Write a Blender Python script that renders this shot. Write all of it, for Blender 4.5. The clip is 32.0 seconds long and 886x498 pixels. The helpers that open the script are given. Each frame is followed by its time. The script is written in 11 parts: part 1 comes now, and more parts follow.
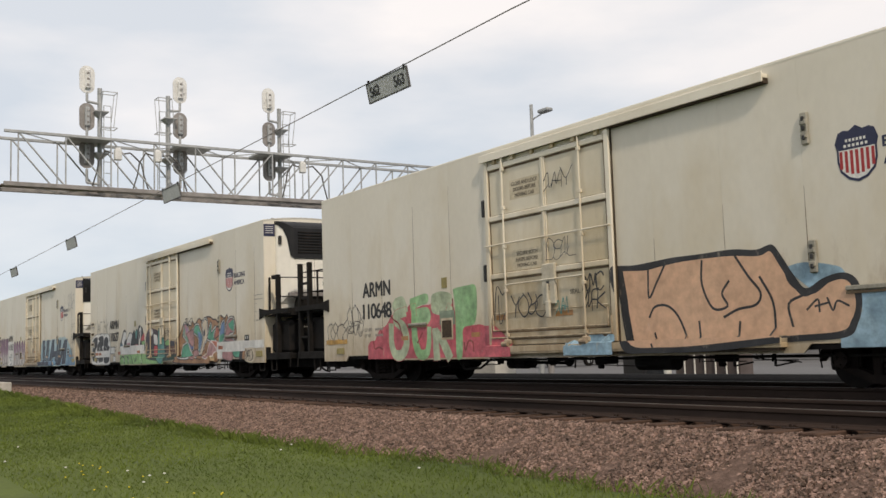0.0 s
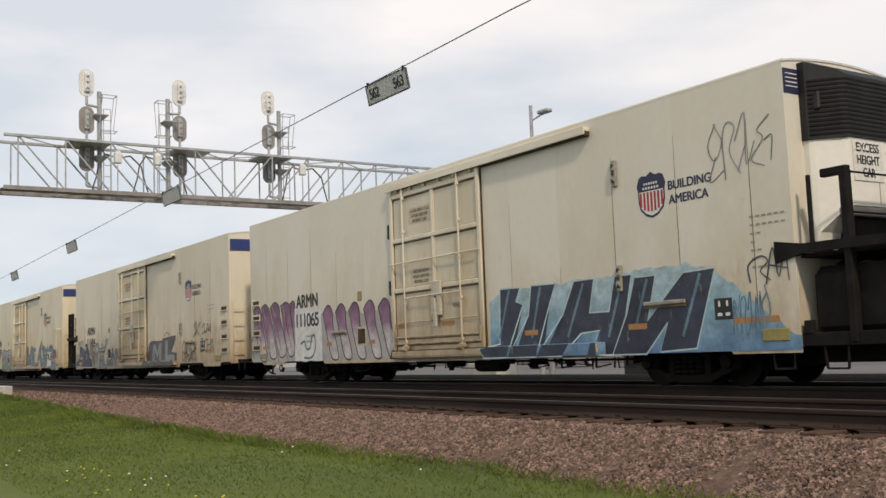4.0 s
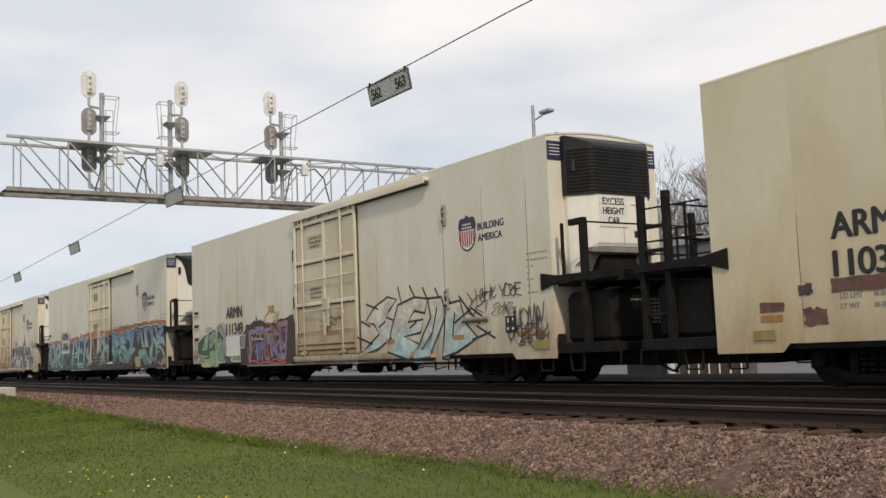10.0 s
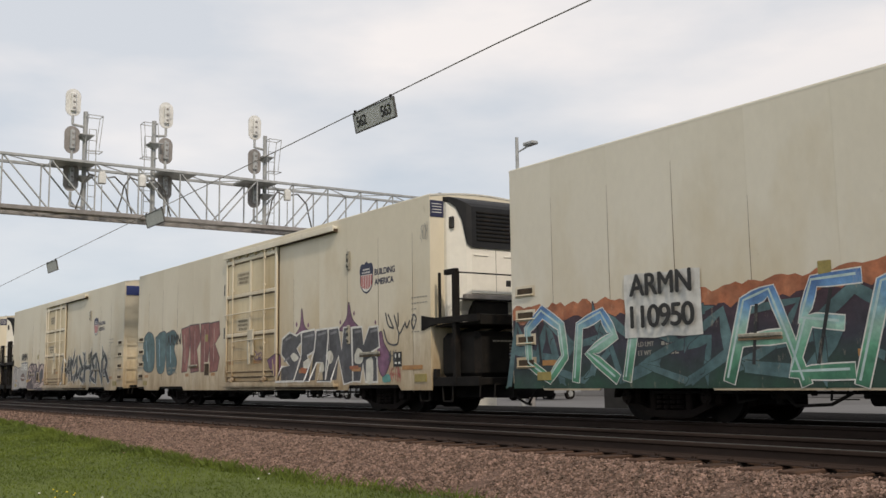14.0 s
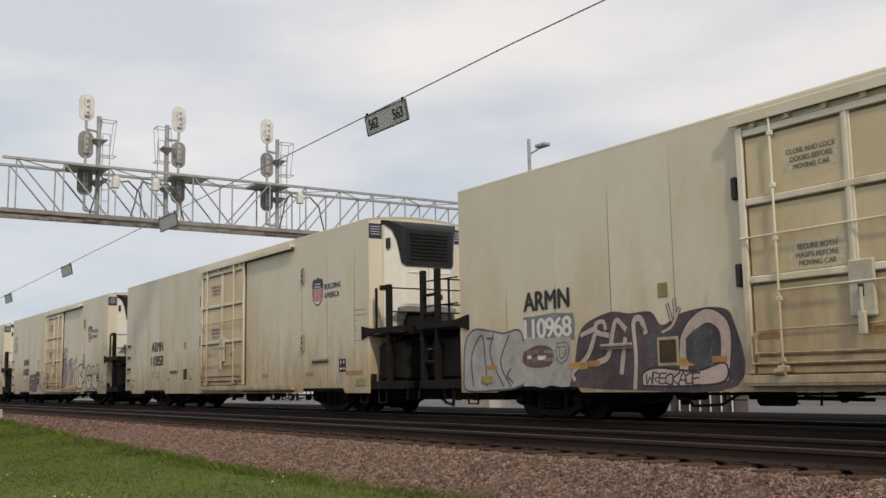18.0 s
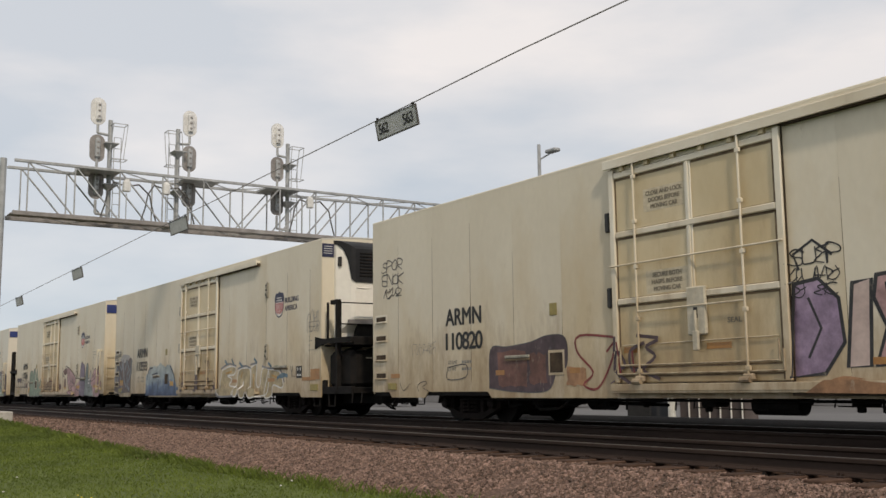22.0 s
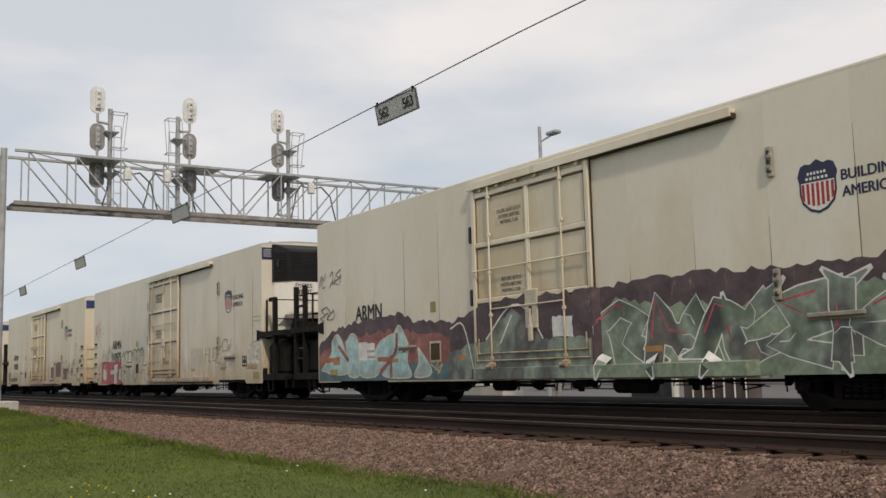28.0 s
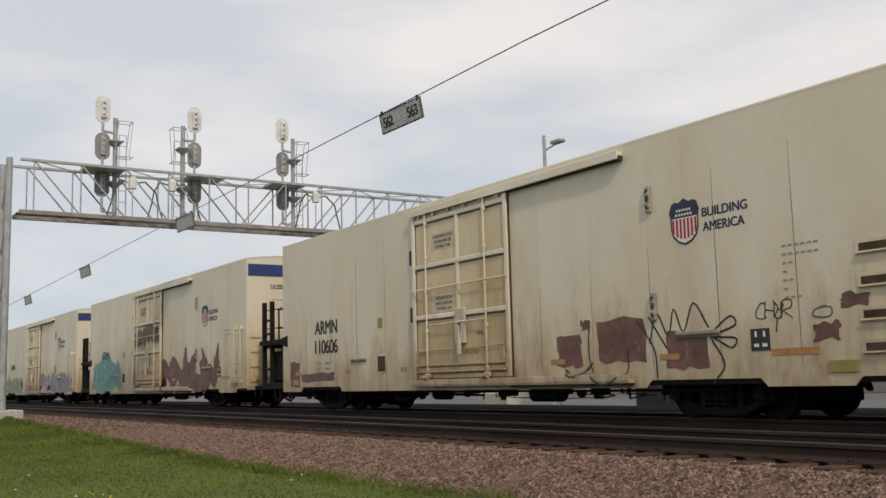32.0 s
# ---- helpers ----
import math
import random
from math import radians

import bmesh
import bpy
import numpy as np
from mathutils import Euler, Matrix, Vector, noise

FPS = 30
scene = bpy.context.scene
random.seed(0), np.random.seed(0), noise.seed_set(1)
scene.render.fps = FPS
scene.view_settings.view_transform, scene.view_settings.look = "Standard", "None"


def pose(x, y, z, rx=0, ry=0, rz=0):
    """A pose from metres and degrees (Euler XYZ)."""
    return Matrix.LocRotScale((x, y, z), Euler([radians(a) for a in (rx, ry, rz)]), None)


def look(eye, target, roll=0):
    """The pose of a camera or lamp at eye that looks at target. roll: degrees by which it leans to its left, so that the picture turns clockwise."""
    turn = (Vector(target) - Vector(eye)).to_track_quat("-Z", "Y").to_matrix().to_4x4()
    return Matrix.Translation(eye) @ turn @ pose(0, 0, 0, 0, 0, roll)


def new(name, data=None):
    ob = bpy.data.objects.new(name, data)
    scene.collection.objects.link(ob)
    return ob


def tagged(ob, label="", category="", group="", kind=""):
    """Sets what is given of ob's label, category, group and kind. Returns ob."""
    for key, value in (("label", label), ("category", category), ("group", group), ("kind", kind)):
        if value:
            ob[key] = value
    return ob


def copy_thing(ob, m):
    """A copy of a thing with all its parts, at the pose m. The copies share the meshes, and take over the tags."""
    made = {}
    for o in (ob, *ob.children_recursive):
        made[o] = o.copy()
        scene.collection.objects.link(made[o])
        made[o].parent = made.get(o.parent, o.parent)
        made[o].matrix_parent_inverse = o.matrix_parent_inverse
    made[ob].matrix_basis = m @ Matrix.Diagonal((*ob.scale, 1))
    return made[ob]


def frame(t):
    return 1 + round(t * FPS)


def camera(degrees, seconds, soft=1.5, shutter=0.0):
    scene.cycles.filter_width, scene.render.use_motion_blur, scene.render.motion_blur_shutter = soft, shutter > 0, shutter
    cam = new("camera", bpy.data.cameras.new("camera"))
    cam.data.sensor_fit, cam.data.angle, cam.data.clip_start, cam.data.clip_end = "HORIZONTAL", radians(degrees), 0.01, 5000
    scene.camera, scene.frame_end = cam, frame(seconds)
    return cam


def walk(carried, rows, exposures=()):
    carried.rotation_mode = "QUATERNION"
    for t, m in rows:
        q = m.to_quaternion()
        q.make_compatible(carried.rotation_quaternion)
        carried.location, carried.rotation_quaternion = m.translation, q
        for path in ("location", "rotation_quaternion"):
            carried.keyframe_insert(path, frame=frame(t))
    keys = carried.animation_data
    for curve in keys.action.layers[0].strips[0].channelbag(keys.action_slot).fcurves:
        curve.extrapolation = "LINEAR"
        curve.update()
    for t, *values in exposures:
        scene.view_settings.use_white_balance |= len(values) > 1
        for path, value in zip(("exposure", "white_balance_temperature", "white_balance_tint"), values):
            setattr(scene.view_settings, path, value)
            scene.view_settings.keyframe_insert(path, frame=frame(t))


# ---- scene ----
# ---- path ----
cam = camera(47.5, 32.0)
EYE = (0.0, 0.0, 0.75)
PATH = [
    (0, 95.713, 1.840, 56.534), (0.5, 95.725, 1.979, 56.595), (1, 95.776, 2.000, 56.593),
    (1.5, 95.737, 2.122, 56.638), (2, 95.670, 2.191, 56.697), (2.5, 95.598, 2.192, 56.751),
    (3, 95.715, 2.141, 56.690), (3.5, 95.780, 2.113, 56.582), (5.5, 95.848, 2.209, 56.644),
    (6, 95.845, 2.161, 56.663), (6.5, 95.929, 2.158, 56.625), (7, 95.954, 2.189, 56.668),
    (7.5, 95.883, 2.116, 56.658), (8, 95.803, 2.053, 56.675), (8.5, 95.796, 2.163, 56.688),
    (9, 95.859, 2.147, 56.677), (9.5, 95.886, 2.201, 56.671), (10, 95.817, 2.286, 56.733),
    (10.5, 95.677, 2.296, 56.846), (11, 95.630, 2.215, 56.875), (11.5, 95.694, 2.122, 56.764),
    (12, 95.914, 1.839, 56.475), (12.5, 96.555, 1.109, 55.787), (13, 97.167, 0.711, 55.352),
    (13.5, 97.336, 0.815, 55.391), (14, 97.428, 0.796, 55.469), (14.5, 97.483, 0.813, 55.572),
    (15, 97.434, 0.802, 55.666), (15.5, 97.365, 0.929, 55.791), (17.5, 97.615, 0.913, 56.158),
    (18, 97.575, 0.988, 56.212), (18.5, 97.590, 0.896, 56.310), (19, 97.580, 0.974, 56.375),
    (19.5, 97.691, 0.927, 56.424), (20, 97.861, 0.902, 56.337), (20.5, 97.871, 0.903, 56.404),
    (21, 97.837, 0.912, 56.568), (21.5, 97.925, 0.809, 56.638), (22, 97.858, 0.656, 56.717),
    (22.5, 97.743, 0.681, 56.742), (23, 97.727, 0.782, 56.742), (23.5, 97.586, 0.861, 56.738),
    (24, 97.343, 0.963, 56.789), (24.5, 97.150, 0.951, 56.836), (25, 97.170, 1.045, 56.858),
    (25.5, 97.266, 1.060, 56.813), (26, 97.358, 1.020, 56.820), (26.5, 97.425, 1.158, 56.822),
    (28.5, 96.833, 1.500, 56.968), (29, 96.631, 1.045, 56.860), (29.5, 96.788, 1.146, 56.960),
    (30, 96.991, 1.023, 56.939), (30.5, 97.084, 1.170, 57.170), (31, 97.207, 1.240, 57.137),
    (31.5, 97.307, 1.443, 57.169), (32, 97.449, 1.466, 57.197),
]
walk(cam, [(t, pose(*EYE, rx, ry, rz)) for t, rx, ry, rz in PATH],
     exposures=[(0.0, 0.0, 7120, 14.5), (11.5, 0.0, 7120, 14.5), (14.0, -0.10, 7120, 14.5), (19.0, -0.18, 7120, 14.5), (32.0, -0.20, 7120, 14.5)])

# ---- light ----
world = bpy.data.worlds.new("sky")
scene.world = world
world.use_nodes = True


def build_sky():
    nt = world.node_tree
    nt.nodes.clear()
    out = nt.nodes.new("ShaderNodeOutputWorld")
    bg = nt.nodes.new("ShaderNodeBackground")
    sky = nt.nodes.new("ShaderNodeTexSky")
    sky.sky_type, sky.sun_disc = "NISHITA", False
    sky.sun_elevation, sky.sun_rotation = radians(42), radians(72)
    dim = nt.nodes.new("ShaderNodeMix")
    dim.data_type, dim.blend_type = "RGBA", "MULTIPLY"
    dim.inputs[0].default_value = 1.0
    dim.inputs[7].default_value = (0.10, 0.10, 0.10, 1)
    nt.links.new(sky.outputs[0], dim.inputs[6])
    co = nt.nodes.new("ShaderNodeTexCoord")
    mp = nt.nodes.new("ShaderNodeMapping")
    mp.inputs["Scale"].default_value = (1.0, 1.0, 3.2)
    n1 = nt.nodes.new("ShaderNodeTexNoise")
    n1.inputs["Scale"].default_value, n1.inputs["Detail"].default_value = 2.6, 6
    n1.inputs["Roughness"].default_value = 0.5
    ramp = nt.nodes.new("ShaderNodeValToRGB")
    ramp.color_ramp.elements[0].position, ramp.color_ramp.elements[1].position = 0.38, 0.64
    ramp.color_ramp.elements[0].color = (0.665, 0.765, 0.875, 1)
    ramp.color_ramp.elements[1].color = (0.955, 0.985, 1.025, 1)
    mix = nt.nodes.new("ShaderNodeMix")
    mix.data_type = "RGBA"
    mix.inputs[0].default_value = 0.9
    nt.links.new(co.outputs["Generated"], mp.inputs[0])
    nt.links.new(mp.outputs[0], n1.inputs[0])
    nt.links.new(n1.outputs[0], ramp.inputs[0])
    nt.links.new(dim.outputs[2], mix.inputs[6])
    nt.links.new(ramp.outputs[0], mix.inputs[7])
    # towards the horizon the cloud deck turns bluer and dimmer
    sep = nt.nodes.new("ShaderNodeSeparateXYZ")
    nt.links.new(co.outputs["Generated"], sep.inputs[0])
    low = nt.nodes.new("ShaderNodeValToRGB")
    low.color_ramp.elements[0].position, low.color_ramp.elements[1].position = 0.05, 0.30
    low.color_ramp.elements[0].color = (0.74, 0.83, 0.90, 1)
    low.color_ramp.elements[1].color = (1.02, 1.01, 1.0, 1)
    nt.links.new(sep.outputs[2], low.inputs[0])
    tint = nt.nodes.new("ShaderNodeMix")
    tint.data_type, tint.blend_type = "RGBA", "MULTIPLY"
    tint.inputs[0].default_value = 1.0
    nt.links.new(mix.outputs[2], tint.inputs[6])
    nt.links.new(low.outputs[0], tint.inputs[7])
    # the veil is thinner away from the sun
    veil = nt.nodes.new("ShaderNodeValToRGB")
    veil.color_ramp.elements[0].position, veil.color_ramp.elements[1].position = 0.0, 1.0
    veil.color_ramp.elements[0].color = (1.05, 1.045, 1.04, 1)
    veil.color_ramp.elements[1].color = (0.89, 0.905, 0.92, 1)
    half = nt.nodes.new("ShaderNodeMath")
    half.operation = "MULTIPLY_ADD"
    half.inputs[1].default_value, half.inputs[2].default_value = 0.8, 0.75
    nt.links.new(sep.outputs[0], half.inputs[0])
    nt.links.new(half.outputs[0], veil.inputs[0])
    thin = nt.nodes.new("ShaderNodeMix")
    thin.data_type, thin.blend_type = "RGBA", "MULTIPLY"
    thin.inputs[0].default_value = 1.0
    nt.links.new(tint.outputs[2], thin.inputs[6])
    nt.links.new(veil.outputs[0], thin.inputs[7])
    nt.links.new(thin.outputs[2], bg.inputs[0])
    bg.inputs[1].default_value = 1.0
    nt.links.new(bg.outputs[0], out.inputs[0])


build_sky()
sun = new("sun", bpy.data.lights.new("sun", "SUN"))
sun.data.energy, sun.data.angle, sun.data.color = 2.25, radians(4), (1.0, 0.925, 0.80)
sun.matrix_world = look((40.0, -12.8, 38.8), (0, 0, 0))


# ---- materials ----
def ramp_of(nt, stops):
    r = nt.nodes.new("ShaderNodeValToRGB")
    e = r.color_ramp.elements
    while len(e) < len(stops):
        e.new(0.5)
    for el, (p, c) in zip(e, stops):
        el.position, el.color = p, (*c, 1)
    return r


def noise_of(nt, co, scale, detail=4.0, stretch=(1, 1, 1), rough=0.55):
    mp = nt.nodes.new("ShaderNodeMapping")
    mp.inputs["Scale"].default_value = stretch
    n = nt.nodes.new("ShaderNodeTexNoise")
    n.inputs["Scale"].default_value, n.inputs["Detail"].default_value = scale, detail
    n.inputs["Roughness"].default_value = rough
    nt.links.new(co, mp.inputs[0])
    nt.links.new(mp.outputs[0], n.inputs[0])
    return n


def blend(nt, fac, a, b, mode="MIX"):
    m = nt.nodes.new("ShaderNodeMix")
    m.data_type, m.blend_type = "RGBA", mode
    for i, v in ((0, fac), (6, a), (7, b)):
        if hasattr(v, "node"):
            nt.links.new(v, m.inputs[i])
        elif i == 0:
            m.inputs[0].default_value = v
        else:
            m.inputs[i].default_value = (*v, 1)
    return m.outputs[2]


def surface(name, dark, light, rough=0.6, metal=0.0, fine=30.0, coarse=1.5, bump=0.15, stretch=(1, 1, 1),
            stain=None, stain_at=(0.58, 0.75), stain_stretch=(1, 1, 1), stain_scale=2.0, per_object=0.0, island=0.0, coord="Object", amp=0.18, spec=0.5):
    """A painted, stony or metal surface: two scales of tone, an optional stain, fine relief."""
    m = bpy.data.materials.new(name)
    m.use_nodes = True
    nt = m.node_tree
    b = nt.nodes["Principled BSDF"]
    co = nt.nodes.new("ShaderNodeTexCoord").outputs[coord]
    n1 = noise_of(nt, co, coarse, 4, stretch)
    n2 = noise_of(nt, co, fine, 3, stretch)
    r = ramp_of(nt, [(0.3, dark), (0.7, light)])
    nt.links.new(n1.outputs[0], r.inputs[0])
    r2 = ramp_of(nt, [(0.25, (1 - amp,) * 3), (0.75, (1 + amp * 0.65,) * 3)])
    nt.links.new(n2.outputs[0], r2.inputs[0])
    col = blend(nt, 1.0, r.outputs[0], r2.outputs[0], "MULTIPLY")
    if stain:
        n3 = noise_of(nt, co, stain_scale, 5, stain_stretch, 0.65)
        r3 = ramp_of(nt, [(stain_at[0], (0, 0, 0)), (stain_at[1], (1, 1, 1))])
        nt.links.new(n3.outputs[0], r3.inputs[0])
        col = blend(nt, r3.outputs[0], col, stain)
    if per_object or island:
        src = nt.nodes.new("ShaderNodeObjectInfo").outputs["Random"] if per_object else nt.nodes.new("ShaderNodeNewGeometry").outputs["Random Per Island"]
        k = per_object or island
        r4 = ramp_of(nt, [(0.0, (1 - k, 1 - k, 1 - k * 1.1)), (1.0, (1 + k, 1 + k, 1 + k))])
        nt.links.new(src, r4.inputs[0])
        col = blend(nt, 1.0, col, r4.outputs[0], "MULTIPLY")
    nt.links.new(col, b.inputs["Base Color"])
    b.inputs["Roughness"].default_value, b.inputs["Metallic"].default_value = rough, metal
    b.inputs["Specular IOR Level"].default_value = spec
    if bump:
        bp = nt.nodes.new("ShaderNodeBump")
        bp.inputs["Strength"].default_value, bp.inputs["Distance"].default_value = bump, 0.01
        nt.links.new(n2.outputs[0], bp.inputs["Height"])
        nt.links.new(bp.outputs[0], b.inputs["Normal"])
    return m


def car_paint(name, pale, grime, rust, rust_from=0.62, splash=0.6, tan=(0.52, 0.40, 0.22), reach=0.27):
    """Sheet steel paint: wide soft washes, a few thin runs, tan bleeding and brown spatter thrown up from the track."""
    m = bpy.data.materials.new(name)
    m.use_nodes = True
    nt = m.node_tree
    b = nt.nodes["Principled BSDF"]
    co0 = nt.nodes.new("ShaderNodeTexCoord").outputs["Object"]
    # every sheet weathers in its own way
    info = nt.nodes.new("ShaderNodeObjectInfo")
    mul = nt.nodes.new("ShaderNodeMath")
    mul.operation = "MULTIPLY"
    mul.inputs[1].default_value = 40.0
    nt.links.new(info.outputs["Random"], mul.inputs[0])
    com = nt.nodes.new("ShaderNodeCombineXYZ")
    nt.links.new(mul.outputs[0], com.inputs[1])
    shift = nt.nodes.new("ShaderNodeVectorMath")
    nt.links.new(co0, shift.inputs[0])
    nt.links.new(com.outputs[0], shift.inputs[1])
    co = shift.outputs[0]
    sep = nt.nodes.new("ShaderNodeSeparateXYZ")
    nt.links.new(co0, sep.inputs[0])

    def mask(n, lo, hi, top=1.0):
        r = ramp_of(nt, [(lo, (0, 0, 0)), (hi, (top,) * 3)])
        nt.links.new(n, r.inputs[0])
        return r.outputs[0]

    def low_down(n, slope):
        add = nt.nodes.new("ShaderNodeMath")
        add.operation = "MULTIPLY_ADD"
        nt.links.new(sep.outputs[2], add.inputs[0])
        add.inputs[1].default_value = -slope
        nt.links.new(n, add.inputs[2])
        return add.outputs[0]
    wash = noise_of(nt, co, 0.5, 4, (0.8, 0.8, 0.45))
    r = ramp_of(nt, [(0.32, grime), (0.62, pale)])
    nt.links.new(wash.outputs[0], r.inputs[0])
    col = r.outputs[0]
    yellow = noise_of(nt, co, 0.7, 5, (1.0, 1.0, 0.45), 0.6)
    col = blend(nt, mask(low_down(yellow.outputs[0], 0.095), 0.16, 0.50, 0.72), col, tan)
    run = noise_of(nt, co, 1.0, 5, (2.6, 2.6, 0.16), 0.5)
    col = blend(nt, mask(low_down(run.outputs[0], 0.02), rust_from + 0.02, rust_from + 0.24, 0.38), col, rust)
    blot = noise_of(nt, co, 3.2, 6, (1, 1, 0.55), 0.7)
    col = blend(nt, mask(blot.outputs[0], 0.66, 0.80, 0.45), col, tuple(0.7 * v for v in rust))
    foot = noise_of(nt, co, 1.6, 6, (1.5, 1.5, 0.5), 0.7)
    col = blend(nt, mask(low_down(foot.outputs[0], reach), 0.08, 0.50, splash), col, (0.30, 0.205, 0.11))
    fine = noise_of(nt, co, 9.0, 4, (1, 1, 0.6))
    r2 = ramp_of(nt, [(0.25, (0.965,) * 3), (0.75, (1.02,) * 3)])
    nt.links.new(fine.outputs[0], r2.inputs[0])
    col = blend(nt, 1.0, col, r2.outputs[0], "MULTIPLY")
    tone = ramp_of(nt, [(0.0, (0.985, 0.982, 0.975)), (1.0, (1.015, 1.015, 1.015))])
    nt.links.new(info.outputs["Random"], tone.inputs[0])
    col = blend(nt, 1.0, col, tone.outputs[0], "MULTIPLY")
    nt.links.new(col, b.inputs["Base Color"])
    b.inputs["Roughness"].default_value = 0.5
    bp = nt.nodes.new("ShaderNodeBump")
    bp.inputs["Strength"].default_value, bp.inputs["Distance"].default_value = 0.25, 0.02
    nt.links.new(wash.outputs[0], bp.inputs["Height"])
    nt.links.new(bp.outputs[0], b.inputs["Normal"])
    return m


PAINT = {
    "pale": car_paint("paint_pale", (0.715, 0.672, 0.572), (0.665, 0.617, 0.512), (0.50, 0.42, 0.29), 0.62, 0.78, (0.57, 0.475, 0.31), 0.25),
    "cream": car_paint("paint_cream", (0.70, 0.64, 0.51), (0.635, 0.57, 0.44), (0.44, 0.33, 0.18), 0.60, 0.90, (0.55, 0.43, 0.25), 0.21),
    "straw": car_paint("paint_straw", (0.70, 0.63, 0.47), (0.62, 0.535, 0.38), (0.42, 0.29, 0.14), 0.56, 0.6, (0.52, 0.38, 0.18)),
}
DOOR_PAINT = {
    "pale": car_paint("door_pale", (0.69, 0.63, 0.50), (0.55, 0.48, 0.34), (0.36, 0.25, 0.12), 0.56, 0.75, (0.50, 0.38, 0.20), 0.17),
    "cream": car_paint("door_cream", (0.68, 0.58, 0.39), (0.53, 0.42, 0.24), (0.32, 0.20, 0.09), 0.54, 0.8, (0.48, 0.34, 0.16), 0.15),
    "straw": car_paint("door_straw", (0.66, 0.51, 0.26), (0.52, 0.38, 0.17), (0.30, 0.18, 0.07), 0.54),
}
M_RIB = car_paint("rib_paint", (0.78, 0.73, 0.61), (0.64, 0.56, 0.42), (0.26, 0.17, 0.08), 0.52, 0.9, (0.52, 0.40, 0.23), 0.19)
# brown for grime runs and for shade painted beside raised parts
M_GRIME_SHADE = surface("grime_line", (0.10, 0.068, 0.04), (0.24, 0.17, 0.10), 0.8, fine=14, coarse=2.5, bump=0.05)
M_ROOF = surface("roof_paint", (0.55, 0.53, 0.47), (0.68, 0.66, 0.60), 0.6, fine=14, coarse=1.0, bump=0.05)
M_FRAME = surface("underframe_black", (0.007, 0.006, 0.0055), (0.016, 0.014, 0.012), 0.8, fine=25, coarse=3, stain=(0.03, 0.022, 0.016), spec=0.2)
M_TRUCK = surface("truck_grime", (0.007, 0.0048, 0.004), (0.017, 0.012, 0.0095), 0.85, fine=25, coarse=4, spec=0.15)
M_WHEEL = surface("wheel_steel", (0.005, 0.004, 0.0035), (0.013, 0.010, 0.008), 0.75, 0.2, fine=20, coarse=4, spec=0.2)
M_UNIT = surface("unit_white", (0.76, 0.73, 0.65), (0.83, 0.80, 0.72), 0.45, fine=6, coarse=0.8, bump=0.0, amp=0.05)
M_GRILLE = surface("grille_black", (0.008, 0.008, 0.009), (0.017, 0.017, 0.018), 0.55, fine=30, coarse=3, bump=0.05, spec=0.35)
M_GALV = surface("galvanised_steel", (0.30, 0.31, 0.31), (0.46, 0.47, 0.47), 0.55, 0.35, fine=40, coarse=3, bump=0.08)
M_BLUE = surface("blue_panel", (0.020, 0.035, 0.14), (0.03, 0.05, 0.19), 0.45, fine=20, coarse=2, bump=0.02)
M_NAVY = surface("navy_ink", (0.012, 0.016, 0.05), (0.02, 0.024, 0.07), 0.5, fine=20, coarse=2, bump=0.02)
M_RED = surface("red_ink", (0.33, 0.02, 0.02), (0.42, 0.03, 0.03), 0.5, fine=20, coarse=2, bump=0.02)
M_WHITE = surface("white_ink", (0.68, 0.67, 0.62), (0.78, 0.77, 0.72), 0.5, fine=20, coarse=2, bump=0.02)
M_INK = surface("black_ink", (0.012, 0.012, 0.012), (0.03, 0.029, 0.028), 0.6, fine=20, coarse=2, bump=0.02)
M_GREYINK = surface("grey_ink", (0.24, 0.225, 0.19), (0.34, 0.32, 0.27), 0.6, fine=20, coarse=2, bump=0.02)
M_AMBER = surface("amber_reflector", (0.33, 0.15, 0.045), (0.44, 0.215, 0.06), 0.35, fine=30, coarse=4, bump=0.03)
M_OLIVE = surface("olive_plate", (0.24, 0.19, 0.05), (0.34, 0.27, 0.08), 0.45, fine=20, coarse=3, bump=0.03)
M_STEEL = surface("rail_steel", (0.022, 0.0135, 0.010), (0.052, 0.033, 0.025), 0.75, 0.1, fine=30, coarse=1, stretch=(0.3, 1, 1), spec=0.25)
M_HEAD = surface("rail_head", (0.12, 0.115, 0.11), (0.20, 0.19, 0.18), 0.35, 0.8, fine=30, coarse=1, stretch=(0.2, 1, 1), bump=0.03)
M_TIE = surface("tie_wood", (0.034, 0.019, 0.013), (0.090, 0.054, 0.038), 0.9, fine=22, coarse=2.5, stretch=(6, 1, 6), bump=0.5, per_object=0.25, spec=0.2)
# near-black base: the train's shade is put into the bed colour
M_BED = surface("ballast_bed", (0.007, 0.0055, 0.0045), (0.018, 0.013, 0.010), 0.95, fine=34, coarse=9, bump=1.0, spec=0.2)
M_SHOULDER = surface("shoulder_bed", (0.075, 0.048, 0.037), (0.17, 0.112, 0.088), 0.95, fine=45, coarse=12, bump=1.0, spec=0.2)
M_STONE = surface("ballast_stone", (0.112, 0.071, 0.056), (0.250, 0.163, 0.129), 0.9, fine=40, coarse=6, bump=0.4, island=0.65)
# ballast stone with the shade below the train painted into its colour
M_SHADED_STONE = surface("shaded_ballast", (0.007, 0.0052, 0.0042), (0.022, 0.0155, 0.012), 0.9, fine=40, coarse=6, bump=0.4, island=0.4, spec=0.2)
# darker and browner than M_GALV
M_CHORD = surface("brown_grey_steel", (0.20, 0.185, 0.175), (0.33, 0.31, 0.295), 0.6, 0.25, fine=30, coarse=2, bump=0.08)
M_SOIL = surface("lawn_soil", (0.046, 0.070, 0.007), (0.088, 0.118, 0.012), 0.95, fine=18, coarse=0.5, bump=0.4)
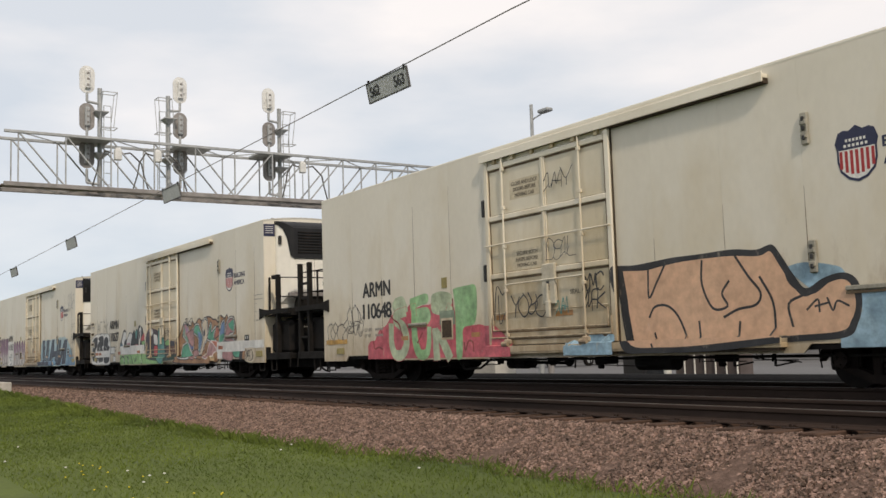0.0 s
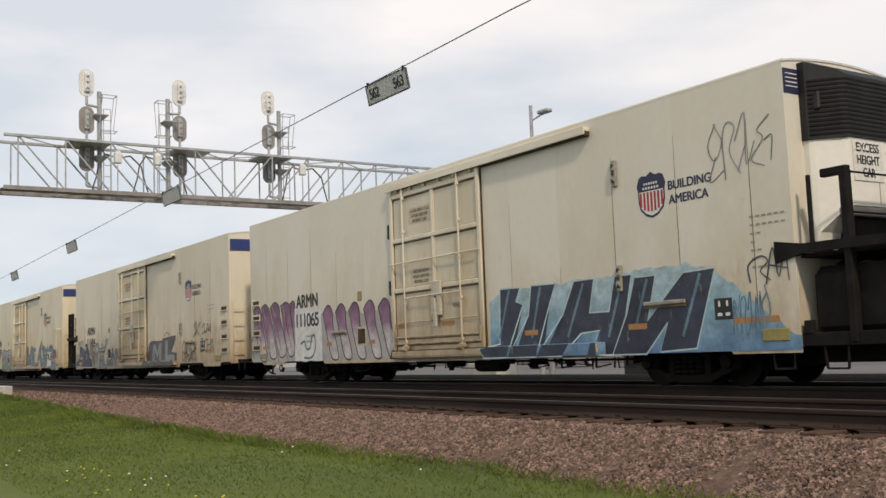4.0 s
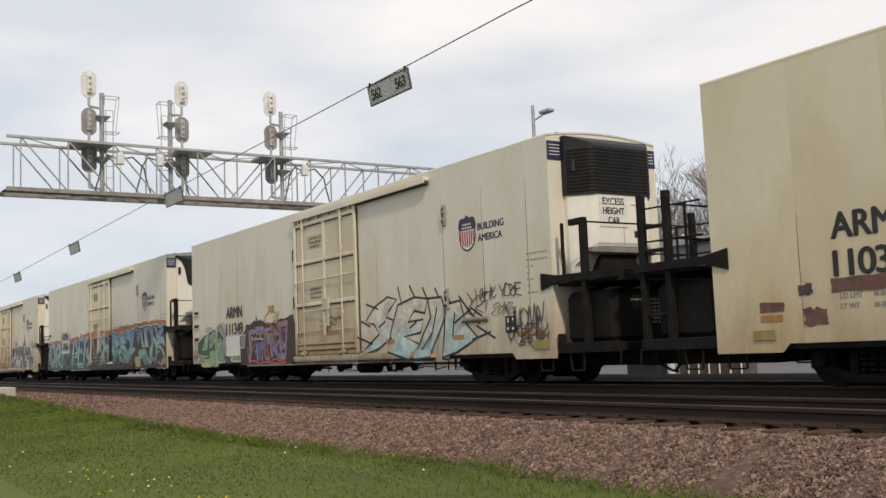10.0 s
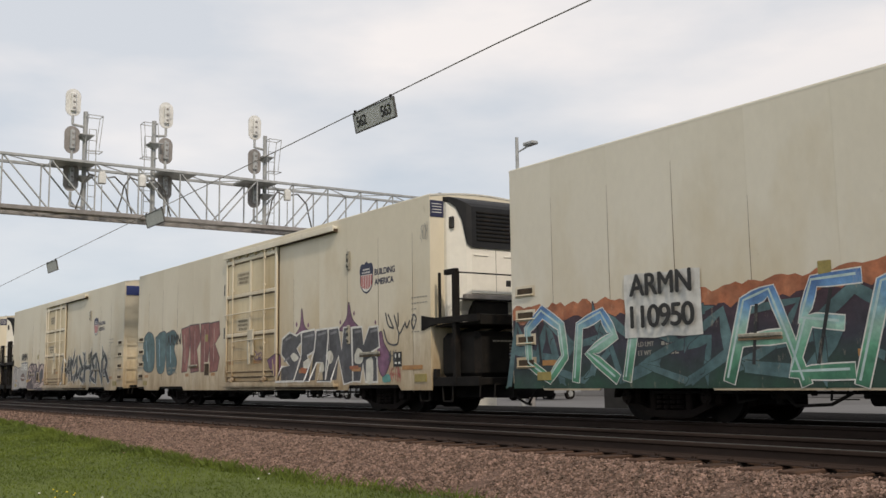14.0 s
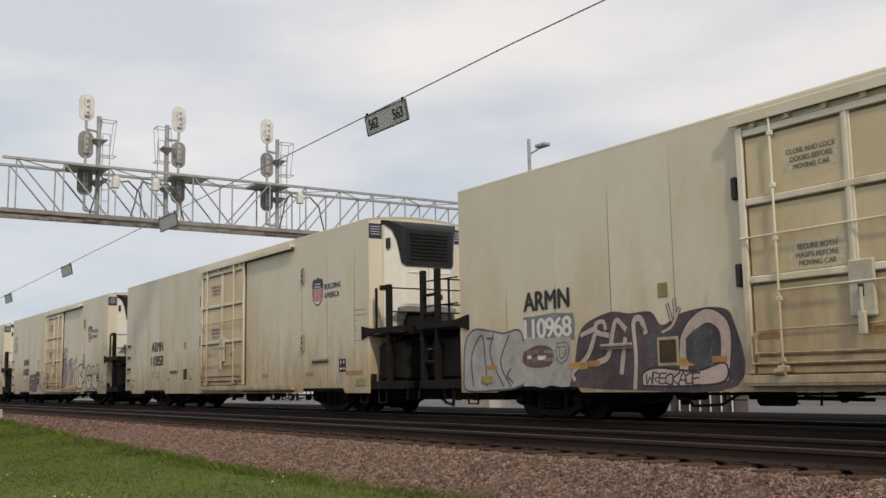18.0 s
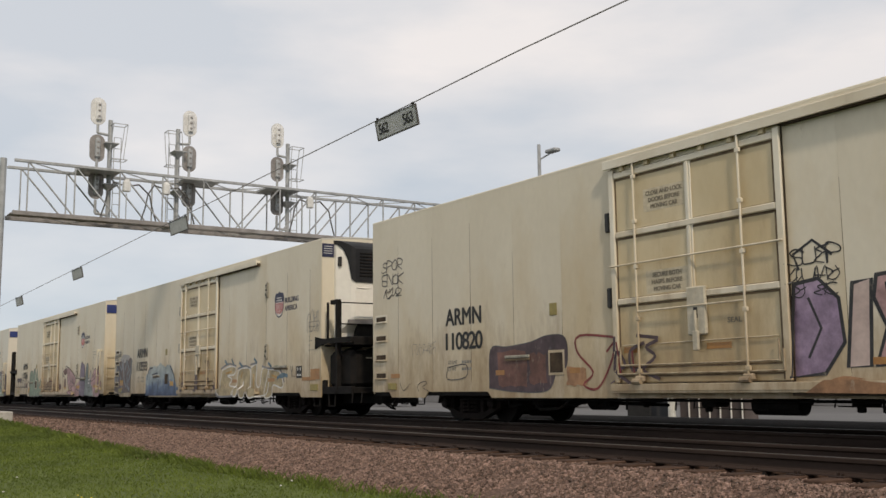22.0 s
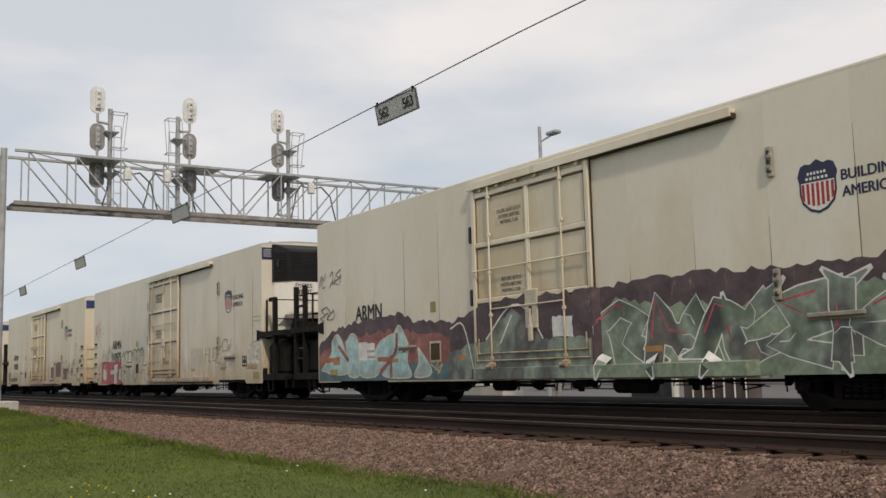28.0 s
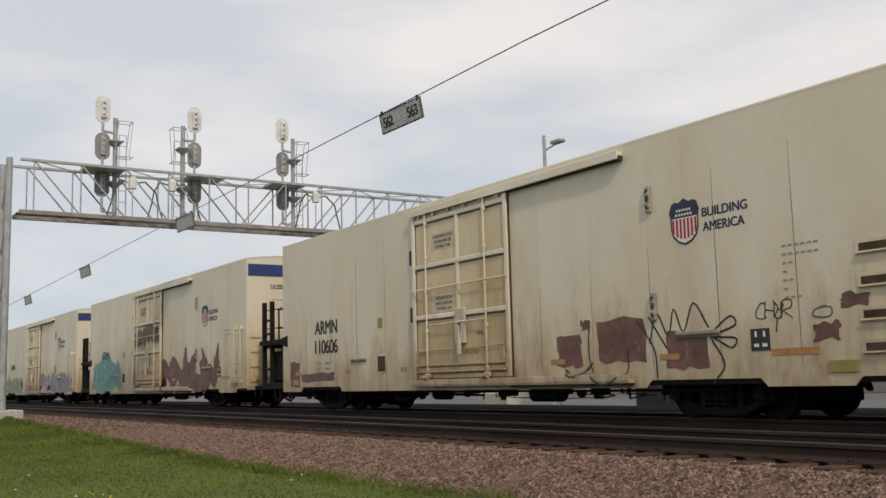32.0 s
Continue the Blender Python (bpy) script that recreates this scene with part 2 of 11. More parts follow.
M_GRASS = surface("grass_blade", (0.056, 0.086, 0.007), (0.120, 0.160, 0.015), 0.75, fine=2.5, coarse=0.35, bump=0.0, island=0.22)
M_CONC = surface("concrete", (0.36, 0.34, 0.30), (0.50, 0.48, 0.43), 0.9, fine=30, coarse=2, bump=0.3, stain=(0.26, 0.23, 0.19))
M_LOT = surface("pale_asphalt", (0.105, 0.104, 0.105), (0.145, 0.144, 0.145), 0.9, fine=8, coarse=0.15, bump=0.15)
M_BARK = surface("bark", (0.13, 0.115, 0.102), (0.23, 0.205, 0.185), 0.9, fine=18, coarse=3, stretch=(1, 1, 0.3), bump=0.4)
M_YELLOW = surface("dandelion_petal", (0.62, 0.48, 0.02), (0.75, 0.60, 0.04), 0.7, bump=0.0)
M_FLUFF = surface("seed_head", (0.55, 0.55, 0.50), (0.70, 0.70, 0.66), 0.9, bump=0.0)
M_SIGN = surface("sign_grey", (0.42, 0.42, 0.415), (0.52, 0.52, 0.51), 0.6, fine=25, coarse=3, bump=0.05)


# ---- mesh helpers ----
def bx(bm, x0, x1, y0, y1, z0, z1, bevel=0.0):
    vs = [bm.verts.new((x, y, z)) for x in (x0, x1) for y in (y0, y1) for z in (z0, z1)]
    fs = [bm.faces.new([vs[i] for i in q]) for q in ((0, 1, 3, 2), (4, 6, 7, 5), (0, 4, 5, 1), (2, 3, 7, 6), (0, 2, 6, 4), (1, 5, 7, 3))]
    if bevel:
        es = {e for f in fs for e in f.edges}
        bmesh.ops.bevel(bm, geom=list(es), offset=bevel, segments=1, affect="EDGES")
    return vs


def cyl(bm, a, b, r, n=8, r2=None):
    a, b = Vector(a), Vector(b)
    d = (b - a).normalized()
    u = d.orthogonal().normalized()
    w = d.cross(u)
    r2 = r if r2 is None else r2
    ra = [bm.verts.new(a + r * (math.cos(k * math.tau / n) * u + math.sin(k * math.tau / n) * w)) for k in range(n)]
    rb = [bm.verts.new(b + r2 * (math.cos(k * math.tau / n) * u + math.sin(k * math.tau / n) * w)) for k in range(n)]
    for k in range(n):
        bm.faces.new((ra[k], ra[(k + 1) % n], rb[(k + 1) % n], rb[k]))
    bm.faces.new(ra[::-1])
    bm.faces.new(rb)


def bar(bm, a, b, w, h=None):
    """A square bar from a to b."""
    cyl(bm, a, b, (w if h is None else (w + h) / 2) * 0.7, 4)


def loft(bm, rings, caps=True):
    """Skin between rings of equal length."""
    vr = [[bm.verts.new(p) for p in ring] for ring in rings]
    n = len(vr[0])
    for a, b in zip(vr, vr[1:]):
        for k in range(n):
            bm.faces.new((a[k], a[(k + 1) % n], b[(k + 1) % n], b[k]))
    if caps:
        bm.faces.new(vr[0][::-1])
        bm.faces.new(vr[-1])


def mesh_of(name, bm, material):
    bmesh.ops.recalc_face_normals(bm, faces=bm.faces)
    me = bpy.data.meshes.new(name)
    bm.to_mesh(me)
    bm.free()
    me.materials.append(material)
    return me


def part(name, bm, material, parent, label="", at=None):
    me = mesh_of(name, bm, material) if isinstance(bm, bmesh.types.BMesh) else bm
    ob = new(name, me)
    ob.parent = parent
    if at is not None:
        ob.matrix_basis = at
    if label:
        tagged(ob, label)
    return ob


def thing(name, label, category, group="", kind="", at=None):
    ob = new(name)
    if at is not None:
        ob.matrix_basis = at
    return tagged(ob, label, category, group, kind)


def B():
    return bmesh.new()


TEXTS = {}


def words(text, x, z, w, h, material, name="lettering"):
    """Letters in the plane that faces -y, left foot at x, z, fitted to w by h (w None: natural width)."""
    key = (text, round(w or 0, 3), round(h, 3), material.name)
    if key not in TEXTS:
        cu = bpy.data.curves.new(name, "FONT")
        cu.body, cu.align_x = text, "LEFT"
        cu.space_character = 0.86 if text.isdigit() else 1.0
        cu.space_line = 1.0
        tmp = bpy.data.objects.new("tmp", cu)
        scene.collection.objects.link(tmp)
        bpy.context.view_layer.update()
        me = bpy.data.meshes.new_from_object(tmp.evaluated_get(bpy.context.evaluated_depsgraph_get()))
        bpy.data.objects.remove(tmp)
        co = np.array([v.co for v in me.vertices])
        lo, hi = co.min(0), co.max(0)
        sz = h / (hi[1] - lo[1])
        sx = (w / (hi[0] - lo[0])) if w else sz
        # thick strokes: three copies set side by side, each a hair behind the last
        k = (0.042 if text.isdigit() else 0.048) * h
        co = np.stack([(co[:, 0] - lo[0]) * sx, 0 * co[:, 0], (co[:, 1] - lo[1]) * sz], 1)
        polys = [list(p.vertices) for p in me.polygons]
        n = len(co)
        me = bpy.data.meshes.new(name)
        vs = np.concatenate([co + np.array((dx, dy, dz)) for dx, dy, dz in ((-k, 0, 0), (k, 0.0006, 0), (0, 0.0012, k * 0.6), (0, 0.0018, -k * 0.6))])
        me.from_pydata(vs.tolist(), [], [[i + j * n for i in p] for j in range(4) for p in polys])
        me.materials.clear()
        me.materials.append(material)
        TEXTS[key] = me
    return TEXTS[key]


def put_words(text, x, y, z, w, h, material, parent, name="lettering", label=""):
    return part(name, words(text, x, z, w, h, material, name), material, parent, label, at=pose(x, y, z))

# ---- the ground, rails and lawn ----
NEAR, FAR = 9.87, 13.975          # centre lines of the two tracks
HALF = 0.7535                     # half the distance between rail heads


def lawn_height(x, y):
    """The lawn lies lowest near the camera and climbs gently along the line."""
    k = min(max((-x - 6) / 30.0, -0.3), 1.1)
    z = -0.72 + 0.56 * k
    return z - 0.10 * max(0.0, (3.0 - y) / 3.0) if y < 3 else z


def shoulder_foot(x):
    """Where the ballast runs out into the lawn."""
    base = float(np.interp(x, (-45, -32, -22, -17, -14, -11.6, -8), (5.95, 5.85, 5.65, 5.95, 6.25, 6.85, 7.1)))
    return base + 0.12 * math.sin(x * 1.7) + 0.09 * math.sin(x * 3.7 + 1) + 0.04 * math.sin(x * 9.1)


def bed_height(x, y):
    f = shoulder_foot(x)
    top = -0.24
    if y >= 8.3:
        return top - 0.05 * (0 if y < 15.6 else 1)
    if y <= f:
        return lawn_height(x, y) - 0.04
    k = (y - f) / (8.3 - f)
    return (lawn_height(x, f) - 0.04) * (1 - k) + top * k


def sheet(name, xs, ys, height, material, label, category, kind="structure"):
    vs = [(x, y, height(x, y)) for x in xs for y in ys]
    n = len(ys)
    fs = [(i * n + j, (i + 1) * n + j, (i + 1) * n + j + 1, i * n + j + 1) for i in range(len(xs) - 1) for j in range(n - 1)]
    me = bpy.data.meshes.new(name)
    me.from_pydata(vs, [], fs)
    me.materials.append(material)
    for p in me.polygons:
        p.use_smooth = True
    return tagged(new(name, me), label, category, kind=kind)


def build_ground():
    far = [-3000, -1500, -700, -300, -150]
    xs = far + list(np.arange(-100, 24, 0.4)) + [40, 80, 200, 700, 3000]
    ys = [-3000, -800, -200, -60, -20, -8, -3, 0, 1.5, 3, 4.5, 5.0] + [5.2 + 0.1 * k for k in range(24)]

    def low(x, y):
        return lawn_height(x, y) - (0.0 if y < shoulder_foot(x) else 0.4)
    sheet("ground_lawn", xs, ys, low, M_SOIL, "mown green lawn beside the railway line", "lawn")
    xs2 = far + list(np.arange(-100, 24, 0.5)) + [40, 80, 200, 700, 3000]
    ys2 = [8.55, 8.8, 10, 12, 14, 15.1, 15.5, 16.0, 16.3, 16.9]
    sheet("ground_shoulder", xs2, [5.0 + 0.2 * k for k in range(17)] + [8.3, 8.55], bed_height, M_SHOULDER, "reddish stone shoulder that slopes down to the lawn", "ballast")
    sheet("ground_ballast", xs2, ys2, lambda x, y: bed_height(x, y) + (0.0 if y < 15.2 else 0.24 if y < 15.6 else 0.36 if y < 16.5 else -0.3), M_BED, "crushed stone bed under the tracks, coloured near black for shade", "ballast")
    ys3 = [16.2, 20, 30, 60, 120, 300, 900, 3000]
    sheet("ground_yard", xs, ys3, lambda x, y: -0.42, M_LOT, "pale grey paved yard behind the tracks", "pavement")


build_ground()


def rail_profile(z0=-0.186):
    h = 0.186
    half = [(0.076, 0), (0.076, 0.012), (0.02, 0.03), (0.0085, 0.05), (0.0085, 0.125), (0.036, 0.145), (0.037, 0.178), (0.03, h)]
    ring = half + [(-a, b) for a, b in half[::-1]]
    return [(a, b + z0) for a, b in ring]


def build_track(yc, label):
    tr = thing("railway_track", label, "track", "railway tracks", "structure")
    xs = [-600, -200, -100, -50, -20, 0, 20, 60, 200]
    for s in (-1, 1):
        bm = B()
        loft(bm, [[(x, yc + s * HALF + a, z) for a, z in rail_profile()] for x in xs])
        part("rail", bm, M_STEEL, tr, "dark rusty steel rail")
        bm = B()
        for x0, x1 in zip(xs, xs[1:]):
            bx(bm, x0, x1, yc + s * HALF - 0.029, yc + s * HALF + 0.029, -0.002, 0.003)
        part("running_surface", bm, M_HEAD, tr, "worn shiny top of the rail")
    return tr


TRACK_NEAR = build_track(NEAR, "empty track with rusty rails on wooden ties")
TRACK_FAR = build_track(FAR, "track with rusty rails that carries the train")


M_PALEMETAL = surface("pale_metal", (0.60, 0.60, 0.58), (0.74, 0.74, 0.72), 0.6, 0.0, fine=30, coarse=3, bump=0.08, stain=(0.22, 0.22, 0.22))


M_DARKPIPE = surface("dark_conduit", (0.05, 0.048, 0.045), (0.10, 0.095, 0.09), 0.6, fine=30, coarse=3, bump=0.05)


# ---- signal bridge ----
GX = -37.0        # the bridge stands across the line here
GY0, GY1 = 6.35, 27.25
GZ0, GZ1 = 6.86, 8.69
HZ = 8.80        # datum of the signal heads


def build_gantry():
    g = thing("signal_bridge", "galvanised lattice signal bridge over the tracks", "signal bridge")
    w = 1.3        # depth of the truss along the line
    for x in (GX - w / 2, GX + w / 2):
        for z in (GZ0, GZ1):
            bm = B()
            if z == GZ0:
                bx(bm, x - 0.06, x + 0.06, GY0, GY1, z - 0.075, z + 0.075, 0.01)
            else:
                bx(bm, x - 0.05, x + 0.05, GY0, GY1, z - 0.05, z + 0.05, 0.01)
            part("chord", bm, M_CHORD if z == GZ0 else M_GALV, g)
    n = 13
    step, lead = 1.57, 6.81
    for x in (GX - w / 2, GX + w / 2):
        for i in range(n + 1):
            bm = B()
            y = lead + i * step
            bar(bm, (x, y, GZ0), (x, y, GZ1), 0.045)
            part("upright", bm, M_GALV, g)
            if i < n:
                bm = B()
                y2 = y + step
                if i < 5:
                    bar(bm, (x, y, GZ1), (x, y2, GZ0), 0.045)
                else:
                    bar(bm, (x, y, GZ0), (x, y2, GZ1), 0.045)
                part("diagonal", bm, M_GALV, g)
    for z in (GZ0, GZ1):
        for i in range(n):
            bm = B()
            y = lead + i * step
            a, b = (GX - w / 2, GX + w / 2) if i % 2 else (GX + w / 2, GX - w / 2)
            bar(bm, (a, y, z), (b, y + step, z), 0.035)
            part("lacing", bm, M_GALV, g)
    bm = B()
    bx(bm, GX - 0.3, GX + 0.3, GY0, GY1, GZ0 + 0.02, GZ0 + 0.05)
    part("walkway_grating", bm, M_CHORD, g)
    for y in (GY0 - 0.35, GY1 + 0.05):
        for x in (GX - w / 2, GX + w / 2):
            bm = B()
            cyl(bm, (x, y, 0.15), (x, y, GZ1 + 0.02), 0.11, 12)
            part("post", bm, M_GALV, g, "round galvanised steel post")
        bm = B()
        for k in range(5):
            z = 0.6 + k * 1.6
            bar(bm, (GX - w / 2, y, z), (GX + w / 2, y, z + 1.5), 0.04)
        part("post_bracing", bm, M_GALV, g)
    b = thing("concrete_footing", "weathered concrete footing under the bridge post", "footing", "bridge footings")
    bm = B()
    bx(bm, GX - 1.1, GX + 1.1, GY0 - 0.9, GY0 + 0.25, -0.8, 0.14, 0.03)
    part("footing_block", bm, M_CONC, b)
    copy_thing(b, pose(0, GY1 - GY0 + 0.1, 0))
    return g


build_gantry()


def signal_head(parent, x, y, z, h, w, low=False):
    """An oval backing plate with its lamp housing, facing along the line."""
    bm = B()
    ring = []
    r = w / 2
    for k in range(24):
        a = k * math.tau / 24
        ring.append((r * math.cos(a), r * math.sin(a) + (h / 2 - r) * (1 if math.sin(a) >= 0 else -1)))
    loft(bm, [[(x - 0.02, y + a, z + b) for a, b in ring], [(x + 0.02, y + a, z + b) for a, b in ring]])
    plate = part("backing_plate", bm, M_CHORD if low else M_PALEMETAL, parent, "oval grey backing plate" if low else "oval pale grey backing plate")
    bm = B()
    bx(bm, x + 0.02, x + 0.13, y - w * 0.17, y + w * 0.17, z - h * 0.34, z + h * 0.34, 0.03)
    part("lamp_housing", bm, M_GALV if low else M_PALEMETAL, plate, "rear housing of the signal lamps")
    for k in (-1, 0, 1):
        bm = B()
        bx(bm, x + 0.131, x + 0.15, y - w * 0.06, y + w * 0.10, z + k * h * 0.21 - h * 0.035, z + k * h * 0.21 + h * 0.035, 0.008)
        part("housing_latch", bm, M_CHORD, plate)
    for k in (-1, 0, 1):
        bm = B()
        cyl(bm, (x - 0.02, y, z + k * h * 0.26), (x - 0.3, y, z + k * h * 0.26 + 0.02), w * 0.17, 10)
        part("hood", bm, M_GRILLE, plate)


def build_signal(y, side, label):
    s = thing("signal_mast", label, "signal", "signals on the bridge", at=pose(0, 0, 0))
    x = GX - 0.2
    ym = y + side * 0.46
    bm = B()
    cyl(bm, (x, ym, GZ0), (x, ym, HZ + 1.95), 0.085, 10)
    part("mast", bm, M_GALV, s)
    for z, arm in ((HZ + 2.24, 0), (HZ + 0.84, 0), (HZ - 0.55, 0)):
        h, w = (1.03, 0.55)
        signal_head(s, x, y, z, h, w, z < HZ + 2)
    for z0, z1 in ((HZ + 1.42, HZ + 1.75), (GZ0 + 0.35, GZ0 + 0.85)):
        bm = B()
        cyl(bm, (x, y, z1), (x, y, z0), 0.05, 8)
        cyl(bm, (x, y, z0), (x, ym, z0 - 0.05), 0.05, 8)
        part("bracket_arm", bm, M_GALV, s)
    bm = B()
    cyl(bm, (x, y, HZ + 1.25), (x, y, HZ - 0.3), 0.05, 8)
    part("head_stem", bm, M_GALV, s)
    bm = B()
    d = side
    for k in range(9):
        z = GZ0 + 0.3 + k * 0.42
        bar(bm, (x + 0.1, ym + d * 0.12, z), (x + 0.1, ym + d * 0.38, z), 0.02)
    for o in (0.12, 0.38):
        bar(bm, (x + 0.1, ym + d * o, GZ0), (x + 0.1, ym + d * o, HZ + 1.3), 0.025)
    part("ladder", bm, M_GALV, s)
    bm = B()
    pts = [(x, ym), (x + 0.45, ym), (x + 0.45, ym + d * 0.52), (x, ym + d * 0.52), (x, ym)]
    for z in (HZ + 1.75, HZ + 0.42):
        for a, b in zip(pts, pts[1:]):
            bar(bm, (*a, z), (*b, z), 0.025)
    for a in pts[1:4]:
        bar(bm, (a[0], a[1], HZ + 1.75), (a[0] - 0.06, a[1] - d * 0.12, HZ + 0.42), 0.02)
    part("safety_cage", bm, M_GALV, s)
    for z in (HZ + 1.0, HZ - 0.55):
        bm = B()
        bx(bm, x - 0.2, x + 0.35, ym - 0.25, ym + 0.25, z, z + 0.05, 0.01)
        loft(bm, [[(x - 0.02, ym - 0.03, z - 0.2), (x + 0.1, ym - 0.03, z - 0.2), (x + 0.1, ym + 0.03, z - 0.2), (x - 0.02, ym + 0.03, z - 0.2)],
                  [(x - 0.2, ym - 0.22, z), (x + 0.33, ym - 0.22, z), (x + 0.33, ym + 0.22, z), (x - 0.2, ym + 0.22, z)]])
        part("step_plate", bm, M_GALV, s)
    bm = B()
    bx(bm, x - 0.6, x + 0.75, y - 0.72 + 0.3 * (side < 0), y + 0.72 + 0.3 * (side < 0), GZ1 - 0.02, GZ1 + 0.06, 0.01)
    part("platform", bm, M_GALV, s, "grey steel platform plate")
    return s


build_signal(9.31, 1, "three-headed grey signal mast with safety cage on the bridge")
build_signal(12.79, -1, "three-headed grey signal mast with its ladder turned about")
build_signal(16.47, 1, "three-headed grey signal mast at the bridge's far part")


def build_junction(y, z, dy):
    j = thing("junction_box", "small pale junction box with looped conduit on the bridge", "junction box", "junction boxes")
    x = GX + 0.62
    bm = B()
    bx(bm, x - 0.10, x + 0.10, y - 0.13, y + 0.13, z - 0.19, z + 0.19, 0.03)
    loft(bm, [[(x + a, y + b, z + 0.19) for a, b in ((-0.08, -0.11), (0.08, -0.11), (0.08, 0.11), (-0.08, 0.11))], [(x + a, y + b, z + 0.29) for a, b in ((-0.04, -0.06), (0.04, -0.06), (0.04, 0.06), (-0.04, 0.06))]])
    part("box", bm, M_PALEMETAL, j)
    bm = B()
    bar(bm, (x, y, z - 0.24), (x, y, GZ0 + 0.09), 0.03)
    part("stand", bm, M_GALV, j)
    for s, reach in ((-1, 0.75), (1, 0.95)):
        pts = [(y + s * 0.17, z + 0.05), (y + s * 0.45, z + 0.12), (y + s * reach * 0.9, z - 0.25), (y + s * reach, z - 0.7), (y + s * (reach + 0.15), GZ0 + 0.1)]
        bm = B()
        for a, b in zip(pts, pts[1:]):
            cyl(bm, (x, *a), (x, *b), 0.03, 6)
        part("conduit", bm, M_DARKPIPE, j)


for y, z in ((10.2, 8.14), (11.66, 8.17), (17.55, 8.19)):
    build_junction(y, z, 0)


# ---- cable with hanging number boards ----
def build_cable():
    y = 7.2
    c = thing("overhead_cable", "thin steel cable strung along the track", "cable")
    pts = []
    for k in range(60):
        x = -70 + k * 1.6
        zy = 0.557 + 0.0025 * (x + 9) if x < -9 else 0.557
        pts.append((x, y, 0.75 + zy * y))
    bm = B()
    for a, b in zip(pts, pts[1:]):
        cyl(bm, a, b, 0.0085, 6)
    bmesh.ops.remove_doubles(bm, verts=bm.verts, dist=0.001)
    part("wire", bm, M_CHORD, c)

    def wire_z(x):
        return 0.75 + (0.557 + 0.0025 * (x + 9) if x < -9 else 0.557) * y
    for i, x in enumerate((-12.15, -21.6, -30.6, -39.1)):
        s = thing("number_board", "grey board with black track numbers hung on the cable" if i == 0 else "small grey board hung on the cable further along", "sign", "boards on the cable",
                  at=pose(x, y, wire_z(x) - 0.03, 11, 0, 0))
        bm = B()
        bx(bm, -0.55, 0.55, -0.012, 0.012, -0.27, 0.0, 0.004)
        part("board", bm, M_SIGN, s)
        bm = B()
        for x0, x1, z0, z1 in ((-0.56, 0.56, -0.285, -0.272), (-0.56, 0.56, 0.002, 0.014), (-0.565, -0.552, -0.285, 0.014), (0.552, 0.565, -0.285, 0.014)):
            bx(bm, x0, x1, -0.016, 0.016, z0, z1)
        part("board_edge", bm, M_DARKPIPE, s)
        for sx in (-0.5, 0.5):
            bm = B()
            cyl(bm, (sx, 0, -0.03), (sx, 0, 0.05), 0.02, 6)
            part("clip", bm, M_FRAME, s)
        if i == 0:
            put_words("562", -0.48, -0.018, -0.21, 0.27, 0.15, M_INK, s)
            put_words("563", 0.20, -0.018, -0.21, 0.27, 0.15, M_INK, s)
    return c


build_cable()


def build_lamp():
    l = thing("street_lamp", "slim grey lamp post behind the tracks", "street lamp", at=pose(-32.1, 26, -0.42))
    bm = B()
    cyl(bm, (0, 0, 0), (0, 0, 11.2), 0.11, 10, 0.07)
    part("pole", bm, M_GALV, l)
    bm = B()
    bar(bm, (0, 0, 10.55), (0.75, 0.2, 10.8), 0.05)
    part("arm", bm, M_GALV, l)
    bm = B()
    bx(bm, 0.35, 1.0, 0.0, 0.35, 10.75, 10.9, 0.04)
    part("luminaire", bm, M_GALV, l)


build_lamp()


def build_mast():
    u = thing("utility_pole", "plain grey steel pole beside the street lamp", "pole", at=pose(-31.75, 26.2, -0.42))
    bm = B()
    cyl(bm, (0, 0, 0), (0, 0, 9.75), 0.13, 10, 0.11)
    part("shaft", bm, M_CHORD, u)
    bm = B()
    cyl(bm, (0, 0, 9.75), (0, 0, 9.82), 0.12, 10, 0.05)
    part("cap", bm, M_GALV, u)


build_mast()

# ---- the train ----
L, HW = 20.4, 1.475               # length and half width of the insulated box
SHORT, LONG = 0.908, 2.0         # from the box to the coupler face: plain end, machinery end
PITCH = L + SHORT + LONG
Z0, Z1 = 0.56, 4.92               # side sill and eave above the rail head


def seams(door):
    a = [door[0] - 1.53 * k for k in range(0, 6)][::-1]
    a = [v for v in a if v > 0.6]
    b = [door[1] + 0.95 + 1.53 * k for k in range(0, 6)]
    b = [v for v in b if v < L - 0.4]
    return [0.0] + a + [door[1]] + b + [L]


def skirt_knots(kind):
    """Where the lower edge of the side bends: it lifts over both trucks and at the end without machinery."""
    out = [0.80, 0.93] if kind == "a" else [L - 0.93, L - 0.80]
    for c in ((3.73, 17.84) if kind == "a" else (2.56, 16.67)):
        out += [c - 1.30, c - 1.17, c + 1.17, c + 1.30]
    return sorted(out)


def skirt(x, kind):
    """Height of the lower edge of the side sheets."""
    up, low = 0.665, 0.535
    z = up if (x < 0.81 if kind == "a" else x > L - 0.81) else low
    for c in ((3.73, 17.84) if kind == "a" else (2.56, 16.67)):
        if abs(x - c) < 1.18:
            z = up
    return z


